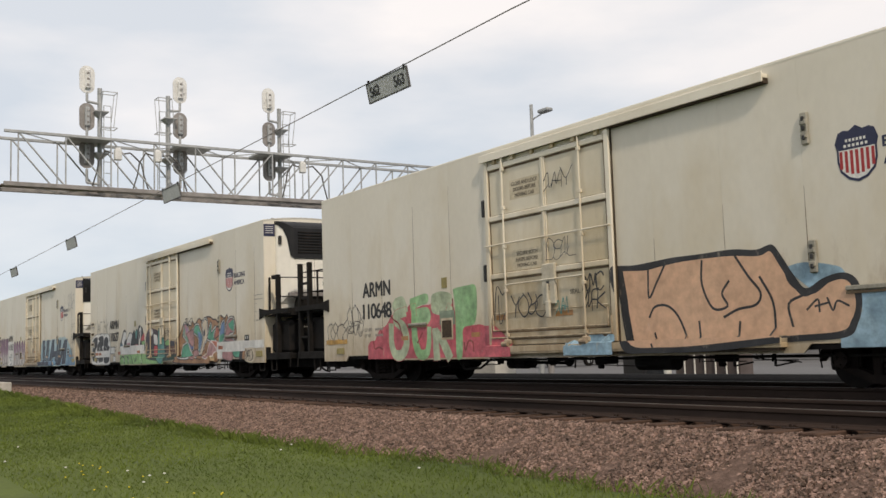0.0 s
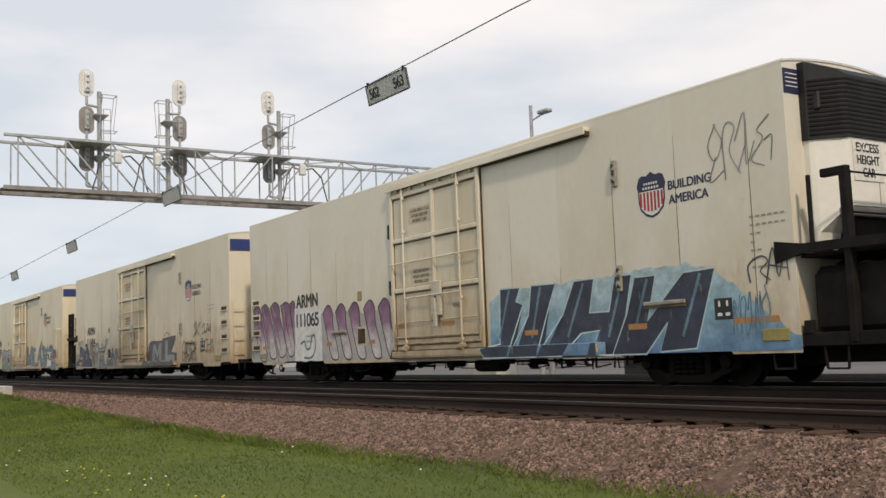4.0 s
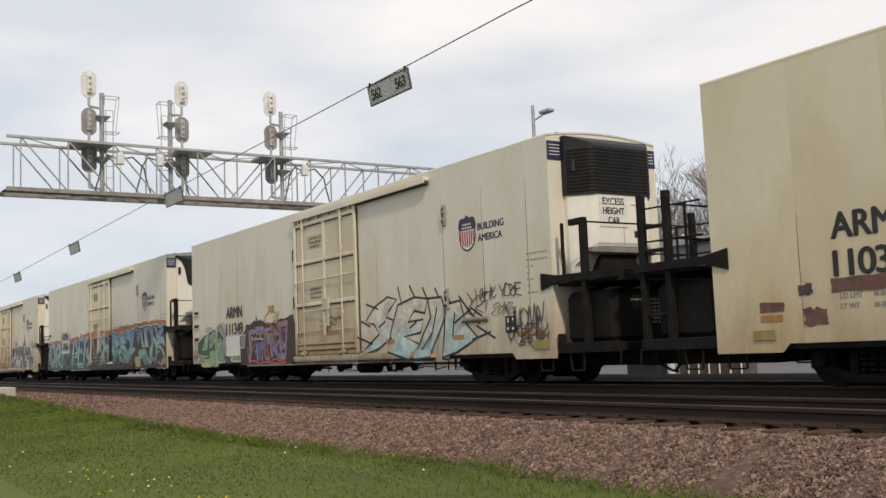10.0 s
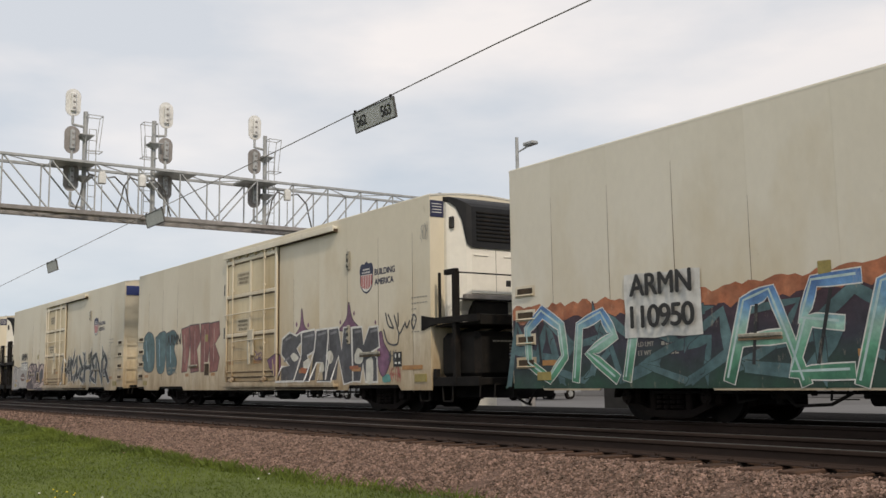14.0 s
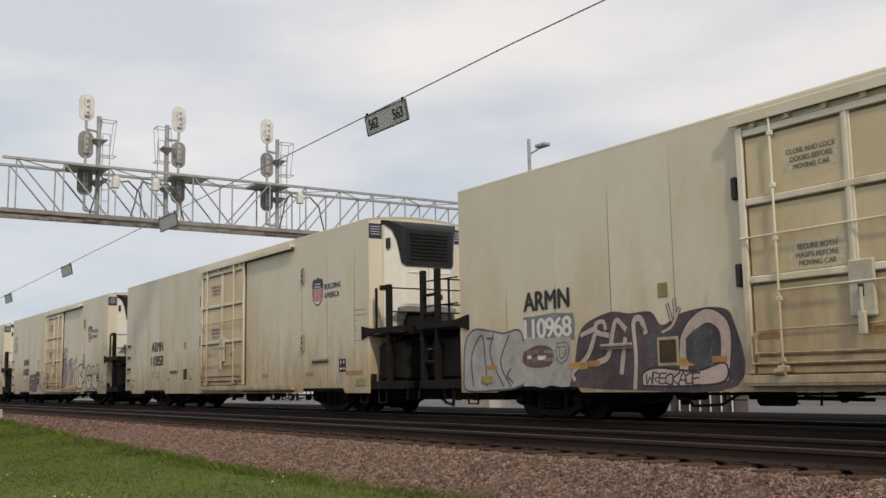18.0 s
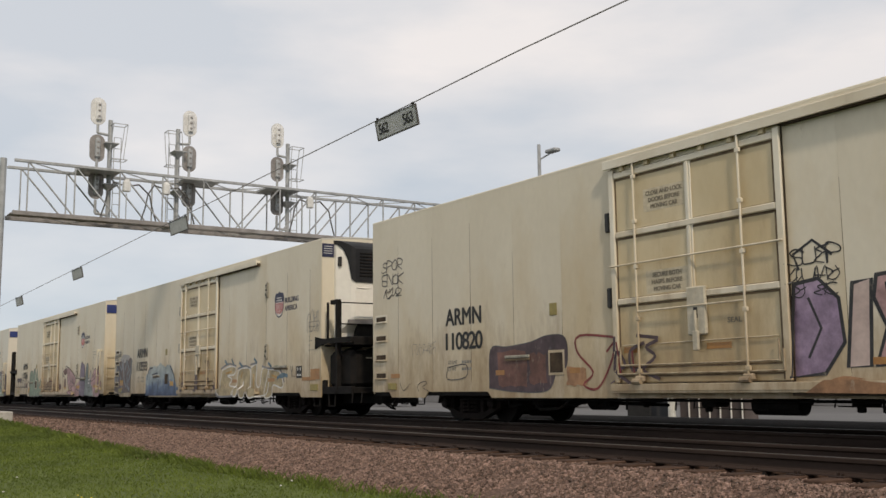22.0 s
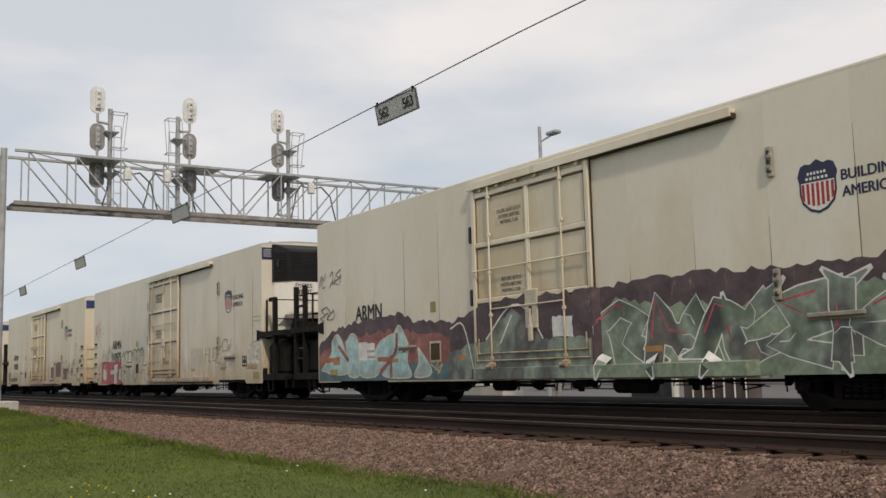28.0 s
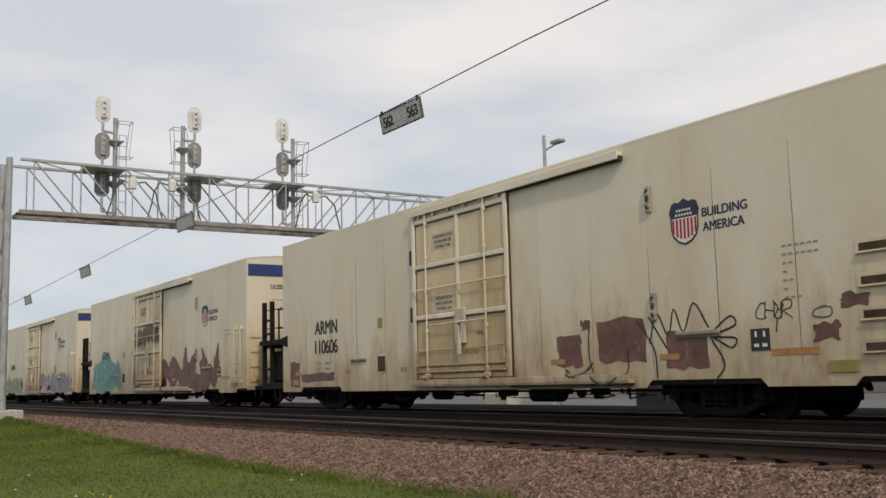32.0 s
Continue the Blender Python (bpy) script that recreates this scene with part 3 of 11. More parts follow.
def side_panels(car, kind, front):
    """Sheet panels of one side wall. front: the side at -y, else the far side (turned about)."""
    door = (8.9, 12.6) if kind == "a" else (7.78, 11.55)
    s = seams(door)
    for x0, x1 in zip(s, s[1:]):
        bm = B()
        a, b = x0 + 0.001, x1 - 0.001
        xs = [a] + [k for k in skirt_knots(kind) if a + 0.01 < k < b - 0.01] + [b]
        ring = [(k, skirt(k, kind)) for k in xs] + [(b, Z1), (a, Z1)]
        loft(bm, [[(k, -HW, z) for k, z in ring], [(k, -HW + 0.03, z) for k, z in ring]])
        ob = part("side_panel", bm, PAINT["pale"], car)
        if front and x0 > 0.5 and not door[0] - 0.3 < x0 < door[1] + 0.3:
            rnd = random.Random(int(x0 * 100))
            z1 = rnd.uniform(2.2, 4.4)
            bm = B()
            w = rnd.uniform(0.004, 0.009)
            ring = [(x0 - w * 0.3, z1), (x0 - w, z1 * 0.7 + 0.3), (x0 - w * 0.8, 0.95), (x0 + w * 0.8, 0.85), (x0 + w, z1 * 0.6), (x0 + w * 0.3, z1)]
            loft(bm, [[(a, -HW - 0.0016, b) for a, b in ring], [(a, -HW + 0.004, b) for a, b in ring]])
            part("seam_grime", bm, M_GRIME_SHADE, car, "dark grime run along a panel seam")
        if not front:
            ob.matrix_basis = pose(L, 0, 0, 0, 0, 180)
    return door


def box_shell(car):
    bm = B()
    bx(bm, 0.03, L - 0.03, -HW + 0.04, HW - 0.04, Z0 + 0.05, Z1 - 0.02)
    part("inner_box", bm, M_FRAME, car)
    for x0, x1, lab in ((0.0, 0.03, "plain"), (L - 0.03, L, "")):
        bm = B()
        ys = np.linspace(-HW + 0.032, HW - 0.032, 13)
        top = [(y, Z1 + 0.11 * (1 - (y / HW) ** 2)) for y in ys]
        ring = [(-HW + 0.032, Z0 + 0.06)] + top + [(HW - 0.032, Z0 + 0.06)]
        loft(bm, [[(x0, y, z) for y, z in ring], [(x1, y, z) for y, z in ring]])
        part("end_wall", bm, PAINT["pale"], car)
    bm = B()
    ys = np.linspace(-HW + 0.004, HW - 0.004, 15)
    up = [(y, Z1 + 0.012 + 0.12 * (1 - (y / HW) ** 2)) for y in ys]
    dn = [(y, z - 0.035) for y, z in up[::-1]]
    loft(bm, [[(x, y, z) for y, z in up + dn] for x in (-0.015, L + 0.015)])
    part("roof", bm, M_ROOF, car, "pale arched sheet roof")
    for s in (-1, 1):
        bm = B()
        ring = [(HW - 0.05, Z1 - 0.02), (HW + 0.003, Z1 - 0.03), (HW + 0.001, Z1 + 0.002), (HW - 0.012, Z1 + 0.020), (HW - 0.05, Z1 + 0.030)]
        loft(bm, [[(x, s * a, b) for a, b in ring] for x in (-0.004, L + 0.004)])
        part("eave_angle", bm, PAINT["pale"], car)


def door_set(car, kind, front):
    d0, d1 = (8.9, 12.6) if kind == "a" else (7.78, 11.55)
    w = d1 - d0
    turn = Matrix() if front else pose(L, 0, 0, 0, 0, 180)
    y = -HW
    bm = B()
    bx(bm, d0 + 0.05, d1 - 0.05, y - 0.05, y - 0.004, 0.80, 4.56, 0.008)
    door = part("door", bm, DOOR_PAINT["pale"], car, "stained plug door with raised ribs", at=turn)

    def sub(name, bm, mat=None, label=""):
        return part(name, bm, mat or M_RIB, door, label)
    for x0, x1, z0, z1 in ((d0 - 0.030, d0 - 0.016, 0.74, 4.66), (d1 + 0.012, d1 + 0.028, 0.74, 4.66)):
        bm = B()
        bx(bm, x0, x1, y - 0.02, y - 0.001, z0, z1)
        part("door_seal", bm, M_DIRT_SHADE, car, at=turn)
    bm = B()
    bx(bm, d0, d1, y - 0.03, y - 0.001, 4.57, 4.655)
    part("door_head", bm, M_RIB, car, "cream head plate above the door", at=turn)
    # dark strips that paint the shade over and under the door
    bm = B()
    bx(bm, d0, d1, y - 0.028, y - 0.001, 4.656, 4.70)
    part("shadow_gap", bm, M_DIRT_SHADE, car, "dark strip above the door, shade put into its colour", at=turn)
    bm = B()
    bx(bm, d0, d1, y - 0.04, y - 0.001, 0.70, 0.79)
    part("shadow_gap", bm, M_DIRT_SHADE, car, "dark strip below the door, shade put into its colour", at=turn)
    for x in (d0 + 0.03, d1 - 0.03):
        bm = B()
        bx(bm, x - 0.06, x + 0.06, y - 0.10, y - 0.05, 0.80, 4.62, 0.012)
        sub("door_edge", bm)
    for z in (4.50, 3.42, 2.22):
        bm = B()
        bx(bm, d0 + 0.10, d1 - 0.10, y - 0.095, y - 0.05, z - 0.055, z + 0.055, 0.015)
        sub("rib", bm)
    # strips beside the ribs and edges paint their contact shade along with grime
    for z in (4.50, 3.42, 2.22):
        bm = B()
        bx(bm, d0 + 0.10, d1 - 0.10, y - 0.054, y - 0.05, z - 0.095, z - 0.05)
        bx(bm, d0 + 0.10, d1 - 0.10, y - 0.054, y - 0.05, z + 0.05, z + 0.068)
        sub("grime_line", bm, M_GRIME_SHADE, "brown line along the rib for grime and painted shade")
    for x0, x1 in ((d0 + 0.095, d0 + 0.125), (d1 - 0.15, d1 - 0.095)):
        bm = B()
        bx(bm, x0, x1, y - 0.0545, y - 0.0505, 0.82, 4.54)
        sub("grime_line", bm, M_GRIME_SHADE, "brown line along the door edge for grime and painted shade")
    bm = B()
    bx(bm, d0 + w * 0.50 - 0.075, d0 + w * 0.50 + 0.075, y - 0.075, y - 0.05, 2.25, 4.45, 0.012)
    bx(bm, d0 + w * 0.50 - 0.03, d0 + w * 0.50 + 0.03, y - 0.092, y - 0.074, 2.25, 4.45, 0.008)
    sub("centre_rib", bm)
    for f in (0.17, 0.80):
        bm = B()
        x = d0 + w * f
        cyl(bm, (x, y - 0.125, 0.78), (x, y - 0.125, 4.64), 0.019, 8)
        for z in (1.0, 1.9, 2.8, 3.6, 4.4):
            bx(bm, x - 0.045, x + 0.045, y - 0.145, y - 0.09, z - 0.035, z + 0.035, 0.008)
        sub("lock_rod", bm)
    for z, f0, f1 in ((2.86, -0.005, 1.005), (2.02, 0.17, 0.80), (1.45, 0.05, 0.95)):
        bm = B()
        cyl(bm, (d0 + w * f0, y - 0.13 + 0.05 * (z < 2), z), (d0 + w * f1, y - 0.13 + 0.05 * (z < 2), z + 0.02), 0.016 if z > 2 else 0.010, 6)
        sub("cross_rod", bm)
    # the lower bolts run in a loop round the foot of the door
    for z, inset in ((1.10, 0.16), (0.95, 0.08)):
        bm = B()
        a, b = d0 + inset, d1 - inset
        cyl(bm, (a, y - 0.11, z), (b, y - 0.11, z), 0.018, 6)
        for x in (a, b):
            cyl(bm, (x, y - 0.11, z), (x, y - 0.11, z + 0.32), 0.018, 6)
        sub("bolt_loop", bm, M_BOLT, "brown-stained bolt bar at the door's foot")
        # grime and painted shade just below the bolt bar
        bm = B()
        bx(bm, a, b, y - 0.054, y - 0.05, z - 0.05, z - 0.02)
        sub("grime_line", bm, M_GRIME_SHADE, "brown line along the rib for grime and painted shade")
    bm = B()
    xm = d0 + w * 0.53
    bx(bm, xm - 0.20, xm + 0.20, y - 0.13, y - 0.06, 1.55, 2.34, 0.02)
    cyl(bm, (xm, y - 0.15, 1.95), (xm, y - 0.15, 1.30), 0.03, 6)
    bx(bm, xm - 0.06, xm + 0.06, y - 0.18, y - 0.12, 1.30, 1.62, 0.015)
    lock = sub("lock_handle", bm, M_LOCK, "pale lever box of the door lock")
    bm = B()
    bx(bm, xm - 0.05, xm + 0.04, y - 0.136, y - 0.131, 1.82, 2.0, 0.002)
    part("keyhole", bm, M_INK, car, at=turn)
    for f in (0.17, 0.80):
        bm = B()
        x = d0 + w * f
        bx(bm, x - 0.11, x + 0.11, y - 0.16, y - 0.05, 0.80, 0.92, 0.03)
        cyl(bm, (x - 0.12, y - 0.17, 0.82), (x + 0.07, y - 0.17, 0.82), 0.05, 8)
        sub("roller", bm, M_ROLLER, "rusty roller bracket")
    bm = B()
    bx(bm, d0 - 0.12, d1 + 3.5, y - 0.13, y + 0.0, 4.70, 4.77, 0.01)
    bx(bm, d0 - 0.12, d1 + 3.5, y - 0.15, y - 0.12, 4.64, 4.80, 0.006)
    part("upper_door_rail", bm, M_RIB, car, at=turn)
    # dark strips below both rails: rust plus painted shade
    bm = B()
    bx(bm, d1 + 0.04, d1 + 3.5, y - 0.118, y - 0.001, 4.62, 4.70)
    part("rail_channel", bm, M_DIRT_SHADE, car, "dark strip along the door rail, coloured for rust and shade", at=turn)
    bm = B()
    bx(bm, d1 + 0.04, d1 + 3.5, y - 0.12, y - 0.001, 0.575, 0.62)
    part("rail_channel", bm, M_DIRT_SHADE, car, "dark strip along the door rail, coloured for rust and shade", at=turn)
    for k in range(6):
        bm = B()
        x = d0 + 0.3 + k * (w - 0.6) / 5
        bx(bm, x - 0.05, x + 0.05, y - 0.10, y - 0.002, 4.56, 4.70, 0.012)
        part("hanger", bm, DOOR_PAINT["cream"], car, at=turn)
    bm = B()
    bx(bm, d0 - 0.05, d1 + 3.55, y - 0.16, y + 0.0, 0.62, 0.70, 0.01)
    bx(bm, d0 - 0.05, d1 + 3.55, y - 0.17, y - 0.14, 0.66, 0.78, 0.006)
    part("lower_door_rail", bm, M_RIB, car, at=turn)
    for z in (3.69, 2.32):
        bm = B()
        bx(bm, d0 - 0.20, d0 - 0.09, y - 0.07, y - 0.001, z - 0.18, z + 0.18, 0.02)
        part("door_stop", bm, M_INK, car, "black rubber door stop", at=turn)
    for z in (3.80, 1.92):
        bm = B()
        bx(bm, d1 + 4.04, d1 + 4.17, y - 0.05, y - 0.001, z - 0.24, z + 0.24, 0.015)
        for o in (-0.12, 0.08):
            bx(bm, d1 + 4.05, d1 + 4.16, y - 0.075, y - 0.04, z + o - 0.03, z + o + 0.05, 0.01)
        part("door_latch_plate", bm, M_LATCH, car, "worn steel latch plate", at=turn)
        bm = B()
        for o in (-0.14, 0.0, 0.14):
            bx(bm, d1 + 4.08, d1 + 4.13, y - 0.082, y - 0.05, z + o - 0.035, z + o + 0.035, 0.01)
        part("latch_slot", bm, M_INK, car, at=turn)
    return d0, d1


M_BOLT = surface("stained_bolt_bar", (0.24, 0.17, 0.10), (0.46, 0.38, 0.26), 0.7, fine=16, coarse=5, bump=0.1)
M_ROLLER = surface("rusty_bracket", (0.20, 0.14, 0.085), (0.42, 0.33, 0.22), 0.7, fine=16, coarse=5, bump=0.1)
M_LOCK = surface("lock_box_paint", (0.46, 0.41, 0.31), (0.56, 0.51, 0.40), 0.55, fine=10, coarse=3, bump=0.03, stain=(0.30, 0.21, 0.12), stain_at=(0.6, 0.8), stain_scale=5)
M_SMOKEINK = surface("faded_black_ink", (0.15, 0.125, 0.09), (0.25, 0.21, 0.15), 0.6, fine=20, coarse=2, bump=0.02)
M_NOTICE = surface("notice_paint", (0.53, 0.45, 0.31), (0.62, 0.54, 0.39), 0.6, fine=14, coarse=2, bump=0.03)
# dark tone shared by dirty parts and by shade painted into gaps
M_DIRT_SHADE = surface("dirt_and_shade", (0.03, 0.024, 0.018), (0.10, 0.07, 0.045), 0.85, fine=18, coarse=2, spec=0.2)
M_LATCH = surface("worn_latch", (0.25, 0.235, 0.19), (0.40, 0.37, 0.30), 0.6, 0.2, fine=20, coarse=5)
SHIELD = {}


def shield(car, x, z, turn):
    """A striped heraldic shield: blue chief above red and white bars."""
    w, h = 0.68, 0.80
    y = -HW - 0.004

    def outline(k):
        half = [(0.0, -0.5), (0.22, -0.44), (0.40, -0.30), (0.46, -0.12), (0.46, 0.10), (0.5, 0.22), (0.42, 0.40), (0.30, 0.44), (0.16, 0.42), (0.0, 0.5)]
        full = half + [(-a, b) for a, b in half[-2:0:-1]]
        return [(a * w * k, b * h * k) for a, b in full]
    if not SHIELD:
        bm = B()
        loft(bm, [[(a, -0.001, b) for a, b in outline(1.0)], [(a, 0.001, b) for a, b in outline(1.0)]])
        SHIELD["edge"] = mesh_of("shield_edge", bm, M_NAVY)
        bm = B()
        pts = [(a, b) for a, b in outline(0.9) if b <= 0.09]
        pts.sort(key=lambda p: math.atan2(p[1] + 0.05, p[0]))
        loft(bm, [[(a, -0.003, b) for a, b in pts], [(a, -0.001, b) for a, b in pts]])
        SHIELD["field"] = mesh_of("shield_field", bm, M_WHITE)
        bm = B()
        for k in range(-3, 4):
            xx = k * 0.083
            low = -0.36 * h + 0.34 * abs(xx / 0.3) ** 2.2 * h * 0.5
            bx(bm, xx - 0.023, xx + 0.023, -0.006, -0.003, low, 0.055)
        SHIELD["stripe"] = mesh_of("shield_stripes", bm, M_RED)
        bm = B()
        for zz, ww in ((0.20, 0.34), (0.125, 0.40)):
            for k in range(6):
                bx(bm, -ww / 2 + k * ww / 6, -ww / 2 + (k + 0.6) * ww / 6, -0.004, -0.002, zz - 0.02, zz + 0.02)
        SHIELD["bar"] = mesh_of("shield_bars", bm, M_WHITE)
    s = part("shield_emblem", SHIELD["edge"], None, car, "blue, red and white striped shield", at=turn @ pose(x, y, z))
    part("shield_field", SHIELD["field"], None, s)
    part("shield_stripes", SHIELD["stripe"], None, s)
    part("shield_bars", SHIELD["bar"], None, s)


def ladder(car, x, turn):
    for z in (2.44, 1.97, 1.50, 1.05):
        bm = B()
        bx(bm, x - 0.30, x + 0.30, -HW - 0.008, -HW - 0.002, z - 0.10, z + 0.12, 0.002)
        bx(bm, x - 0.27, x + 0.27, -HW - 0.05, -HW - 0.006, z - 0.08, z - 0.055, 0.008)
        r = part("rung", bm, M_RIB, car, at=turn)
        bm = B()
        bx(bm, x - 0.23, x + 0.23, -HW - 0.012, -HW - 0.008, z - 0.04, z + 0.07)
        part("rung_slot", bm, M_DIRT_SHADE, r)


def stile_ladder(car, x):
    """An outside ladder with two stiles, as some cars carry."""
    for dx in (-0.27, 0.27):
        bm = B()
        cyl(bm, (x + dx, -HW - 0.09, 0.85), (x + dx, -HW - 0.09, 2.70), 0.022, 8)
        for z in (0.9, 2.66):
            bx(bm, x + dx - 0.05, x + dx + 0.05, -HW - 0.10, -HW - 0.002, z - 0.06, z + 0.06, 0.01)
        part("ladder_stile", bm, PAINT["cream"], car)
    for z in (1.05, 1.50, 1.97, 2.44):
        bm = B()
        cyl(bm, (x - 0.27, -HW - 0.09, z), (x + 0.27, -HW - 0.09, z), 0.018, 6)
        part("ladder_rung", bm, PAINT["cream"], car)


def truck(car, x):
    t = part("truck", truck_bolster(), None, car, "black two-axle freight truck", at=pose(x, 0, 0))
    for s in (-1, 1):
        part("side_frame", truck_frame(), None, t, at=pose(0, 0, 0) if s < 0 else pose(0, 0, 0, 0, 0, 180))
    part("brake_rigging", rigging(), None, t)
    for s in (-1, 1):
        w = part("wheelset", wheelset(), None, t, at=pose(s * 0.89, 0, 0.42))
        WHEELS[s].append(w)
    return t


WHEELS = {-1: [], 1: []}
SHARED = {}


def truck_bolster():
    if "bolster" not in SHARED:
        bm = B()
        bx(bm, -0.22, 0.22, -1.05, 1.05, 0.42, 0.78, 0.04)
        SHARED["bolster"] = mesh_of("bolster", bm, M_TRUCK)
    return SHARED["bolster"]


def rigging():
    """Brake beams, levers and springs that fill the space between the wheels."""
    if "rigging" not in SHARED:
        bm = B()
        loft(bm, [[(a, y, b) for a, b in ((-1.45, 0.30), (-1.45, 0.66), (-0.5, 0.80), (0.5, 0.80), (1.45, 0.66), (1.45, 0.30), (0.5, 0.15), (-0.5, 0.15))] for y in (-0.62, 0.62)])
        for s in (-1, 1):
            bx(bm, s * 0.40 - 0.05, s * 0.40 + 0.05, -0.72, 0.72, 0.24, 0.36, 0.02)
            for y in (-0.66, 0.66):
                bx(bm, s * 0.44 - 0.04, s * 0.44 + 0.04, y - 0.06, y + 0.06, 0.18, 0.52, 0.02)
                bx(bm, s * 1.36 - 0.06, s * 1.36 + 0.06, y - 0.05, y + 0.05, 0.26, 0.60, 0.02)
        SHARED["rigging"] = mesh_of("rigging", bm, M_TRUCK)
    return SHARED["rigging"]


def truck_frame():
    """Cast side frame with two window openings, axle boxes and a nest of springs."""
    if "frame" not in SHARED:
        bm = B()
        y = -1.02
        top = [(-1.32, 0.46), (-1.26, 0.64), (-0.62, 0.80), (0.62, 0.80), (1.26, 0.64), (1.32, 0.46)]
        low = [(-1.32, 0.40), (-1.20, 0.52), (-0.62, 0.64), (0.62, 0.64), (1.20, 0.52), (1.32, 0.40)]
        for ring in (top + low[::-1], [(-1.1, 0.44), (-0.44, 0.20), (0.44, 0.20), (1.1, 0.44), (1.1, 0.34), (0.46, 0.08), (-0.46, 0.08), (-1.1, 0.34)]):
            loft(bm, [[(a, y - 0.08, b) for a, b in ring], [(a, y + 0.08, b) for a, b in ring]])
        for s in (-1, 1):
            bx(bm, s * 0.40 - 0.07, s * 0.40 + 0.07, y - 0.075, y + 0.075, 0.16, 0.68, 0.02)
            bx(bm, s * 0.89 - 0.19, s * 0.89 + 0.19, y - 0.10, y + 0.09, 0.28, 0.60, 0.04)
            cyl(bm, (s * 0.89, y - 0.20, 0.42), (s * 0.89, y, 0.42), 0.115, 14)
            for k in range(3):
                a = k * math.tau / 3 + 0.5
                cyl(bm, (s * 0.89 + 0.07 * math.cos(a), y - 0.225, 0.42 + 0.07 * math.sin(a)), (s * 0.89 + 0.07 * math.cos(a), y - 0.19, 0.42 + 0.07 * math.sin(a)), 0.022, 6)
        for k in (-0.22, -0.07, 0.08, 0.23):
            for z in (0.23, 0.31, 0.39, 0.47):
                cyl(bm, (k, y - 0.06, z), (k, y - 0.06, z + 0.05), 0.066, 8)
        bx(bm, -0.34, 0.34, y - 0.09, y + 0.07, 0.50, 0.66, 0.03)
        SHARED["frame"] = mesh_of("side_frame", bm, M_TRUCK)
    return SHARED["frame"]


def wheelset():
    if "wheel" not in SHARED:
        bm = B()
        cyl(bm, (0, -1.0, 0), (0, 1.0, 0), 0.08, 10)
        for s in (-1, 1):
            y0 = s * 0.70
            cyl(bm, (0, y0 - s * 0.03, 0), (0, y0, 0), 0.445, 28)
            cyl(bm, (0, y0, 0), (0, y0 + s * 0.11, 0), 0.42, 28)
            cyl(bm, (0, y0 + s * 0.10, 0), (0, y0 + s * 0.13, 0), 0.11, 12)
            for k in range(6):
                a = k * math.tau / 6
                cyl(bm, (0.26 * math.cos(a), y0 + s * 0.10, 0.26 * math.sin(a)), (0.26 * math.cos(a), y0 + s * 0.125, 0.26 * math.sin(a)), 0.035, 6)
        SHARED["wheel"] = mesh_of("wheelset", bm, M_WHEEL)
    return SHARED["wheel"]


